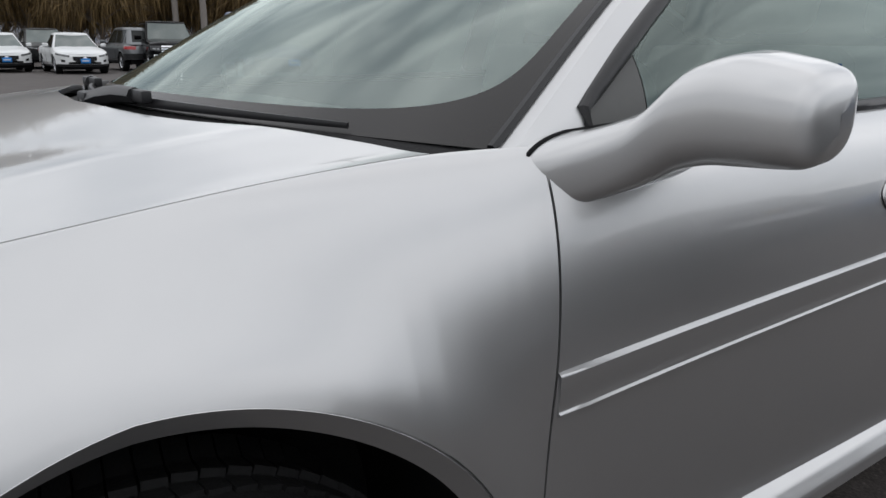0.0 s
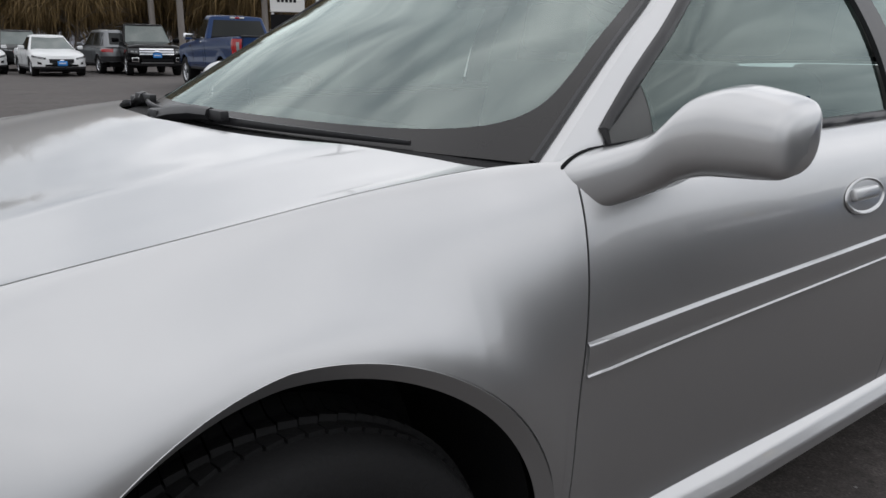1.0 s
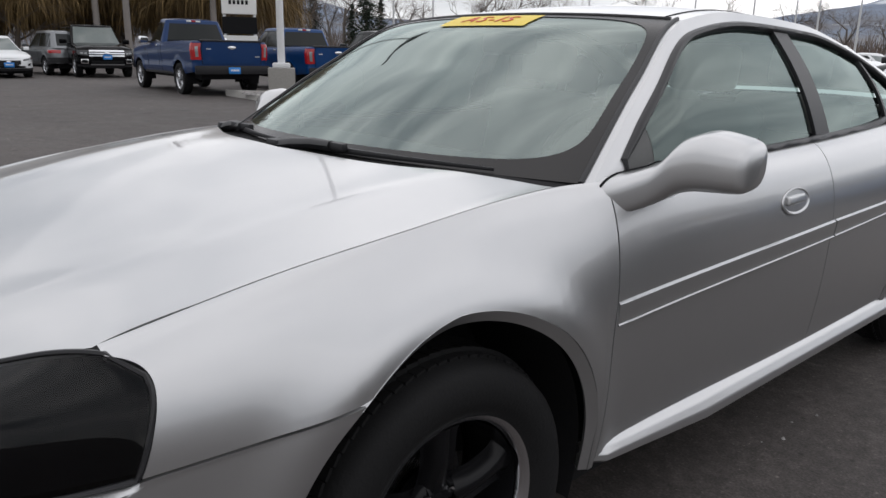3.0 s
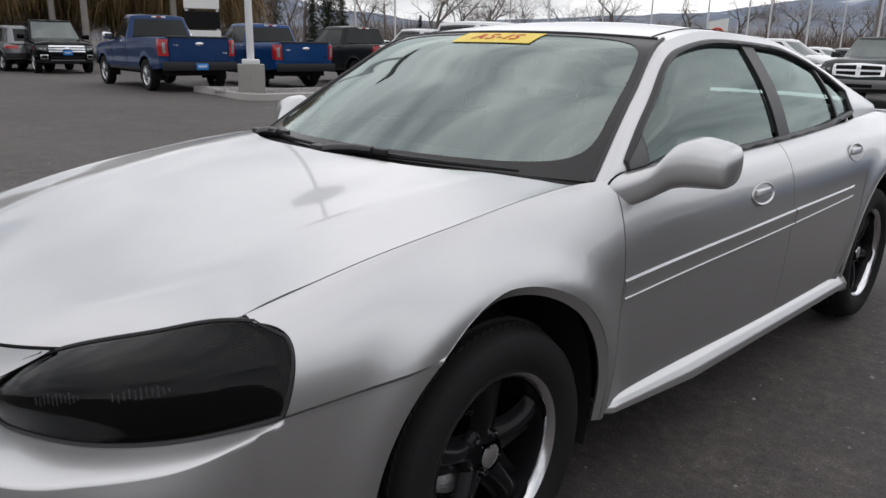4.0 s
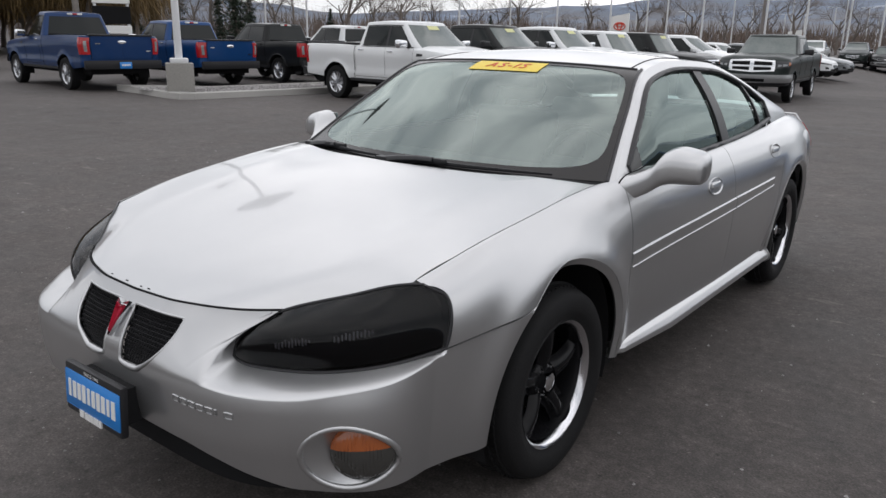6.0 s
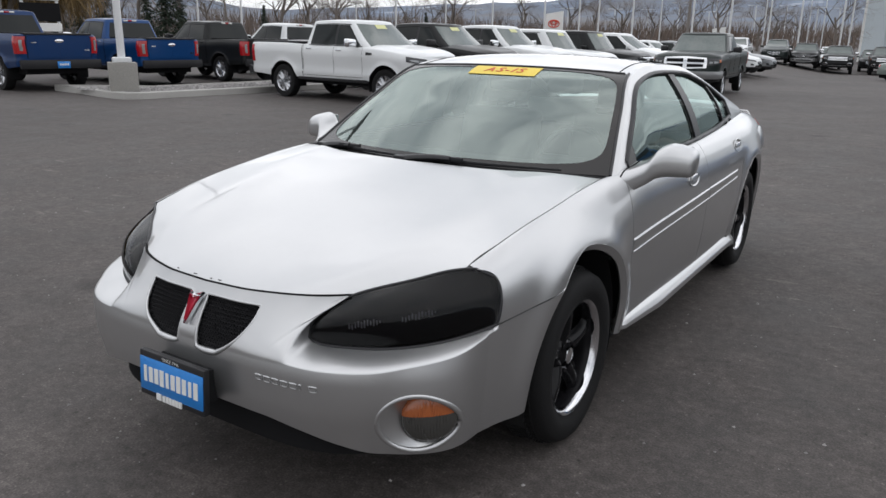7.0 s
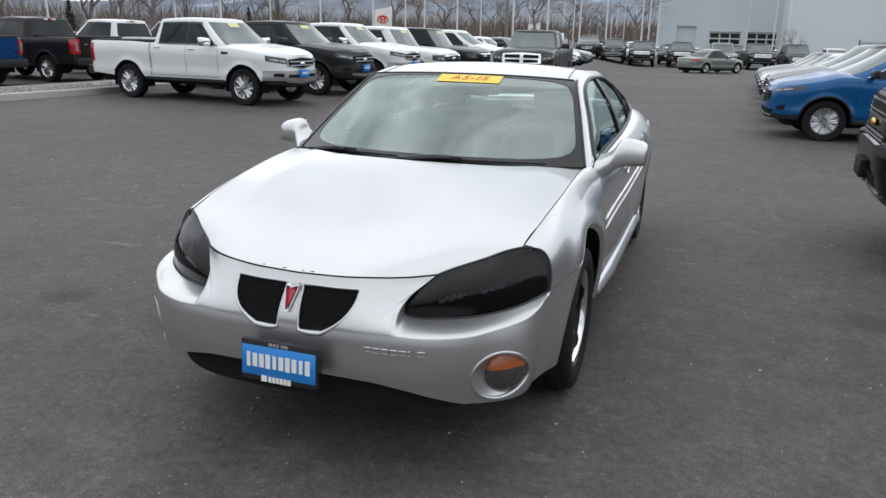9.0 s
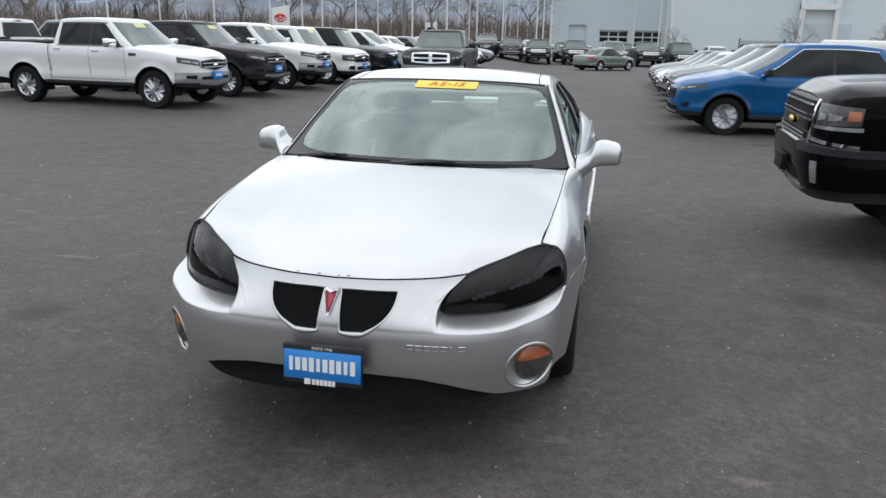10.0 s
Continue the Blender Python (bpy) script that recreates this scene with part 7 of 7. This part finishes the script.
def mesh_fence():
    f = thing("wire_fence", "dark wire mesh fence with steel posts", "fence", pose(8.5, 39.5, lot_z(12, 40), 0, 0, 12))
    for k in range(6):
        part("post", tube([(k * 2.4, 0, 0), (k * 2.4, 0, 2.1)], 0.04, 6), M["fence"], f)
    bm = bmesh.new()
    for k in range(120):
        box(bm, k * 0.1, k * 0.1 + 0.022, -0.01, 0.01, 0.05, 2.0)
    for k in range(14):
        box(bm, 0, 12, -0.008, 0.008, 0.1 + k * 0.14, 0.115 + k * 0.14)
    m = part("mesh", bm, M["fence"], f, smooth=False)
    m["kind"] = "stuff"


mesh_fence()


def tank():
    t = thing("tank_trailer", "long white tank on a trailer frame", "trailer", pose(11.9, 37.2, lot_z(12, 37), 0, 0, 2) @ Matrix.Diagonal((0.66, 0.62, 1.0, 1)))
    part("tank", moved(turned([(0.0, 0.0), (0.26, 0.05), (0.32, 0.2), (0.32, 6.6), (0.26, 6.8), (0.0, 6.85)], 28), Matrix.Translation((0, 0, 1.76))), M["white_print"], t)
    for x in (0.5, 2.4, 4.3, 6.2):
        bm = bmesh.new()
        box(bm, x - 0.06, x + 0.06, -0.5, 0.5, 0.9, 1.5, 0.02, 1)
        part("cradle", bm, M["fence"], t)
    bm = bmesh.new()
    box(bm, 0, 6.8, -0.4, 0.4, 0.75, 0.92, 0.02, 1)
    part("frame", bm, M["fence"], t)
    for x in (4.6, 5.6):
        for sy in (-1, 1):
            part("wheel", moved(turned([(0.0, 0.1), (0.2, 0.1), (0.38, 0.09), (0.4, 0.0), (0.38, -0.09), (0.0, -0.09)], 24), pose(x, sy * 0.55, 0.4, 0, 0, 90)), M["tyre"], t)
    for x in (0.25, 6.6):
        part("jack_leg", tube([(x, 0, 0), (x, 0, 0.8)], 0.05, 6), M["fence"], t)


tank()


# ---------- trees, woods, hills ----------
def branch(verts, faces, p, d, length, r, depth, rnd, droop=0.0, twigs=None):
    steps = 3
    pts = [p.copy()]
    q = p.copy()
    dd = d.copy()
    for _ in range(steps):
        dd = (dd + Vector((rnd.uniform(-0.18, 0.18), rnd.uniform(-0.18, 0.18), rnd.uniform(-0.06, 0.14) - droop * (3 - depth) * 0.25))).normalized()
        q = q + dd * length / steps
        pts.append(q.copy())
    sides = 5 if depth > 2 else 3
    base = len(verts)
    for i, c in enumerate(pts):
        rr = r * (1 - 0.55 * i / steps)
        s = dd.orthogonal().normalized()
        w = dd.cross(s)
        for k in range(sides):
            a = 2 * math.pi * k / sides
            verts.append(tuple(c + (s * math.cos(a) + w * math.sin(a)) * rr))
    for i in range(steps):
        for k in range(sides):
            a, b = base + i * sides + k, base + i * sides + (k + 1) % sides
            faces.append((a, b, b + sides, a + sides))
    if depth == 0:
        return
    n = 4 if depth > 1 else 5
    for k in range(n):
        t = rnd.uniform(0.35, 1.0)
        i = min(int(t * steps), steps - 1)
        c = pts[i].lerp(pts[i + 1], t * steps - i)
        a = rnd.uniform(0, 2 * math.pi)
        s = dd.orthogonal().normalized()
        w = dd.cross(s)
        nd = (dd * rnd.uniform(0.5, 0.9) + (s * math.cos(a) + w * math.sin(a)) * rnd.uniform(0.5, 0.9)).normalized()
        tv, tf = (verts, faces) if depth > 2 else (twigs if twigs else (verts, faces))
        branch(tv, tf, c, nd, length * rnd.uniform(0.55, 0.75), r * 0.42, depth - 1, rnd, droop, twigs)


def tree_meshes(seed, height, droop, mat):
    rnd = random.Random(seed)
    tv, tf, wv, wf = [], [], [], []
    branch(tv, tf, Vector((0, 0, 0)), Vector((0, 0, 1)), height * 0.40, height * 0.019, 5, rnd, droop, (wv, wf))
    out = []
    for nm, v, f, mt in (("trunk", tv, tf, M["bark"]), ("crown", wv, wf, mat)):
        me = bpy.data.meshes.new(nm)
        me.from_pydata(v, [], f)
        me.materials.append(mt)
        out.append(me)
    return out


TREES = {}


def tree(kind, seed, x, y, size, name, label, group):
    mat, droop = (M["willow"], 0.5) if kind == "willow" else (M["twig"], 0.05)
    key = (kind, seed)
    if key not in TREES:
        TREES[key] = tree_meshes(seed, 10.0, droop, mat)
    t = thing(name, label, "tree", pose(x, y, lot_z(x, y), 0, 0, 57 * seed + 31 * x) @ Matrix.Diagonal((size, size, size, 1)), group)
    for me in TREES[key]:
        o = new("trunk" if me.name.startswith("trunk") else "crown", me)
        o.parent = t
    return t


def willow_meshes(seed):
    """A spreading trunk and a crown of long hanging twigs."""
    rnd = random.Random(seed)
    tv, tf = [], []
    branch(tv, tf, Vector((0, 0, 0)), Vector((0, 0, 1)), 3.2, 0.26, 3, rnd, -0.05)
    v, f = [], []
    for k in range(170):
        a, e = rnd.uniform(0, 6.283), rnd.uniform(0.05, 1.0)
        rad = 3.9 * math.sqrt(1 - e * e * 0.92) * rnd.uniform(0.35, 1.05)
        hub = Vector((rad * math.cos(a), rad * math.sin(a), 3.6 + 5.2 * e * rnd.uniform(0.75, 1.05)))
        for j in range(44):
            p = hub + Vector((rnd.gauss(0, 0.55), rnd.gauss(0, 0.55), rnd.gauss(0, 0.6)))
            drop = rnd.uniform(0.5, 2.2)
            sway = Vector((rnd.gauss(0, 0.35), rnd.gauss(0, 0.35), 0)) + Vector((math.cos(a), math.sin(a), 0)) * 0.35
            w = rnd.uniform(0.010, 0.028)
            b = rnd.uniform(0, 3.14)
            s = Vector((math.cos(b), math.sin(b), 0)) * w
            q, r = p + sway + Vector((0, 0, -0.4 * drop)), p + sway * 1.3 + Vector((0, 0, -drop))
            r.z = max(r.z, 0.5)
            o = len(v)
            v += [tuple(p - s), tuple(p + s), tuple(q + s), tuple(q - s), tuple(r)]
            f += [(o, o + 1, o + 2, o + 3), (o + 3, o + 2, o + 4)]
    out = []
    for nm, vv, ff, mt in (("trunk", tv, tf, M["bark"]), ("crown", v, f, M["willow"])):
        me = bpy.data.meshes.new(nm)
        me.from_pydata(vv, [], ff)
        me.materials.append(mt)
        out.append(me)
    return out


for sd in range(3):
    TREES[("willow", sd)] = willow_meshes(20 + sd)
rt = random.Random(11)
for k in range(22):
    az, d = -82 + 1.08 * k + rt.uniform(-0.4, 0.4), (54, 66, 60, 72)[k % 4] + rt.uniform(-3, 3)
    tree("willow", k % 3, 1.5 + d * math.sin(radians(az)), -3 + d * math.cos(radians(az)), rt.uniform(0.85, 1.2), "willow_tree", "leafless willow with golden hanging twigs", "trees behind the car park")
for k in range(22):
    az, d = -84 + 2.1 * k + rt.uniform(-1, 1), rt.uniform(70, 92)
    tree("bare", k % 3, 1.5 + d * math.sin(radians(az)), -3 + d * math.cos(radians(az)), rt.uniform(1.0, 1.4), "bare_tree", "leafless brown tree with fine twigs", "trees behind the car park")
for k in range(26):
    az, d = -42 + 1.75 * k + rt.uniform(-0.8, 0.8), rt.uniform(85, 125)
    if -4 < az:
        continue
    tree("bare", 3 + k % 3, 1.5 + d * math.sin(radians(az)), -3 + d * math.cos(radians(az)), rt.uniform(0.8, 1.25), "bare_tree", "leafless brown tree with fine twigs", "trees behind the car park")
for x, y, sz in ((21.5, 80.0, 0.62), (29.5, 81.0, 0.55), (9.8, 82.0, 0.45)):
    tree("bare", 3, x, y, sz, "bare_tree", "slim leafless tree in front of the building", "trees by the building")


def fir_mesh():
    """A dense, uneven conifer of thousands of small needle clumps."""
    rnd = random.Random(5)
    v, f = [], []
    whorls = [(0.7 + 0.33 * k + rnd.uniform(-0.1, 0.1), rnd.uniform(0.8, 1.15)) for k in range(28)]
    for z, wob in whorls:
        R = 2.3 * wob * max(0.06, 1 - z / 10.2) ** 0.85
        for k in range(9):
            a = rnd.uniform(0, 6.283)
            reach = R * rnd.uniform(0.6, 1.15)
            for j in range(int(9 + 9 * reach)):
                t = rnd.uniform(0.12, 1.0)
                c = Vector((reach * t * math.cos(a) + rnd.gauss(0, 0.10), reach * t * math.sin(a) + rnd.gauss(0, 0.10), z - 0.38 * reach * t ** 1.5 + rnd.gauss(0, 0.08)))
                e1 = Vector((rnd.gauss(0, 1), rnd.gauss(0, 1), rnd.gauss(0, 0.5))).normalized() * rnd.uniform(0.14, 0.30)
                e2 = Vector((rnd.gauss(0, 1), rnd.gauss(0, 1), rnd.gauss(0, 0.5))).normalized() * rnd.uniform(0.08, 0.18)
                o = len(v)
                v += [tuple(c - e1), tuple(c + e2), tuple(c + e1)]
                f.append((o, o + 1, o + 2))
    me = bpy.data.meshes.new("crown")
    me.from_pydata(v, [], f)
    me.materials.append(M["needles"])
    tr = bpy.data.meshes.new("trunk")
    b = tube([(0, 0, 0), (0, 0, 5), (0, 0, 9.9)], lambda s: 0.17 * (1 - 0.9 * s), 6)
    b.to_mesh(tr)
    b.free()
    tr.materials.append(M["bark"])
    return tr, me


fir_parts = fir_mesh()
for az, d, sz in ((-58.0, 84, 0.72), (-56.6, 80, 0.62), (-52.4, 86, 0.60), (-51.2, 78, 0.95), (-50.3, 86, 0.7), (-44.6, 82, 0.42), (-33.0, 90, 0.40), (-60.2, 78, 0.9), (-55.2, 94, 0.9), (-61.5, 90, 1.0)):
    t = thing("fir_tree", "dark green fir tree", "tree", pose(1.5 + d * math.sin(radians(az)), -3 + d * math.cos(radians(az)), 0, 0, 0, az * 9) @ Matrix.Diagonal((sz, sz, sz, 1)), "fir trees")
    for me in fir_parts:
        o = new(me.name.split(".")[0], me)
        o.parent = t


def far_woods():
    """A belt of leafless far trees as one sheet of thin twigs."""
    rnd = random.Random(8)
    v, f = [], []
    for k in range(1500):
        az = radians(rnd.uniform(-85, 8))
        d = rnd.uniform(125, 175)
        x, y = 1.5 + d * math.sin(az), -3 + d * math.cos(az)
        h = rnd.uniform(3.8, 7.0) * (1.0 if az < radians(-30) else 0.85)
        for s in range(16):
            o = len(v)
            bx, by = x + rnd.gauss(0, 0.9), y + rnd.gauss(0, 0.9)
            z0 = h * rnd.uniform(0.05, 0.6)
            dx, dz = rnd.gauss(0, 0.5), h * rnd.uniform(0.25, 0.42)
            w = rnd.uniform(0.025, 0.09)
            v += [(bx - w, by, z0), (bx + w, by, z0), (bx + dx, by + rnd.gauss(0, 0.4), z0 + dz)]
            f.append((o, o + 1, o + 2))
    me = bpy.data.meshes.new("far_woods")
    me.from_pydata(v, [], f)
    me.materials.append(M["twig"])
    tagged(new("far_woods", me), "belt of leafless brown woods behind the car park", "woods", kind="stuff")


far_woods()


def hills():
    m = bpy.data.materials.new("hazed_hillside")
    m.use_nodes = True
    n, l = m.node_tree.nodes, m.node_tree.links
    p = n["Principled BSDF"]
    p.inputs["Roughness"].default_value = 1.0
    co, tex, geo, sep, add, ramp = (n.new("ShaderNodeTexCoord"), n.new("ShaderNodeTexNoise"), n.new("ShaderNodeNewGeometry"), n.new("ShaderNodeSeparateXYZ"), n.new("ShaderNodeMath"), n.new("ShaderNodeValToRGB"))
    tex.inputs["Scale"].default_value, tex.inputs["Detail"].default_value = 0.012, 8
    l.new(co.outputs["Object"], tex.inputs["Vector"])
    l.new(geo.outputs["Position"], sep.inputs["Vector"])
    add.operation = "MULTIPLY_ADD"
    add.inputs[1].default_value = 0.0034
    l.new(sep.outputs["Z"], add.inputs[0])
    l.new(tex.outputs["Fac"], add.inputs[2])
    # distance haze painted into the base colour: bluer with height, snow on top
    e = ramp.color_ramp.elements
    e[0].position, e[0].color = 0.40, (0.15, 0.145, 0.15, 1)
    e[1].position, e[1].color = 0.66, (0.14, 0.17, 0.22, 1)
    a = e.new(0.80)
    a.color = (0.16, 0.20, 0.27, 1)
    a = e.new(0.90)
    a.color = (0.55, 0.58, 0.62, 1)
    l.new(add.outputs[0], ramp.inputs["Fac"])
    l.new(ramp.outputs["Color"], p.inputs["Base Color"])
    crest = spl((-120, 3.0), (-90, 4.2), (-72, 4.6), (-58, 3.4), (-50, 1.9), (-42, 1.3), (-36, 1.7), (-30, 2.35), (-25, 2.9), (-18, 3.7), (-10, 4.8), (0, 5.6), (20, 5.6), (60, 3.0), (120, 2.5))

    def fn(u, v):
        az = lerp(-120, 120, u)
        d = lerp(420, 1500, v)
        h = d * math.tan(radians(crest(az)))
        prof = v ** 1.15 * h
        nz = noise.fractal((d * 0.004 * math.sin(radians(az)), d * 0.004 * math.cos(radians(az)), 0.3), 1.0, 2.0, 5)
        return (d * math.sin(radians(az)), d * math.cos(radians(az)), prof * (1 + 0.13 * nz) - 2 + 9 * nz * v)
    h = finish("hills", grid(fn, 220, 26), m, None, "brown hills with blue haze in their colour and snow on the crests", kind="structure", sharp=180)
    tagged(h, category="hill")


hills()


def grit():
    """Small loose stones and crumbs scattered over the asphalt."""
    rnd = random.Random(31)
    v, f = [], []
    for k in range(2600):
        x, y, r = rnd.uniform(-7, 7), rnd.uniform(-4.5, 9), rnd.uniform(0.002, 0.007) * (1.8 if rnd.random() < 0.06 else 1)
        o = len(v)
        a0 = rnd.uniform(0, 6.283)
        v += [(x + r * rnd.uniform(0.7, 1.5) * math.cos(a0 + 1.2566 * i), y + r * rnd.uniform(0.7, 1.5) * math.sin(a0 + 1.2566 * i), lot_z(x, y) + 0.0005) for i in range(5)]
        v.append((x, y, lot_z(x, y) + r * rnd.uniform(0.8, 1.5)))
        f += [(o + i, o + (i + 1) % 5, o + 5) for i in range(5)]
    me = bpy.data.meshes.new("loose_grit")
    me.from_pydata(v, [], f)
    me.materials.append(M["gravel"])
    tagged(new("loose_grit", me), "loose grit scattered on the asphalt", "gravel", kind="stuff")


grit()
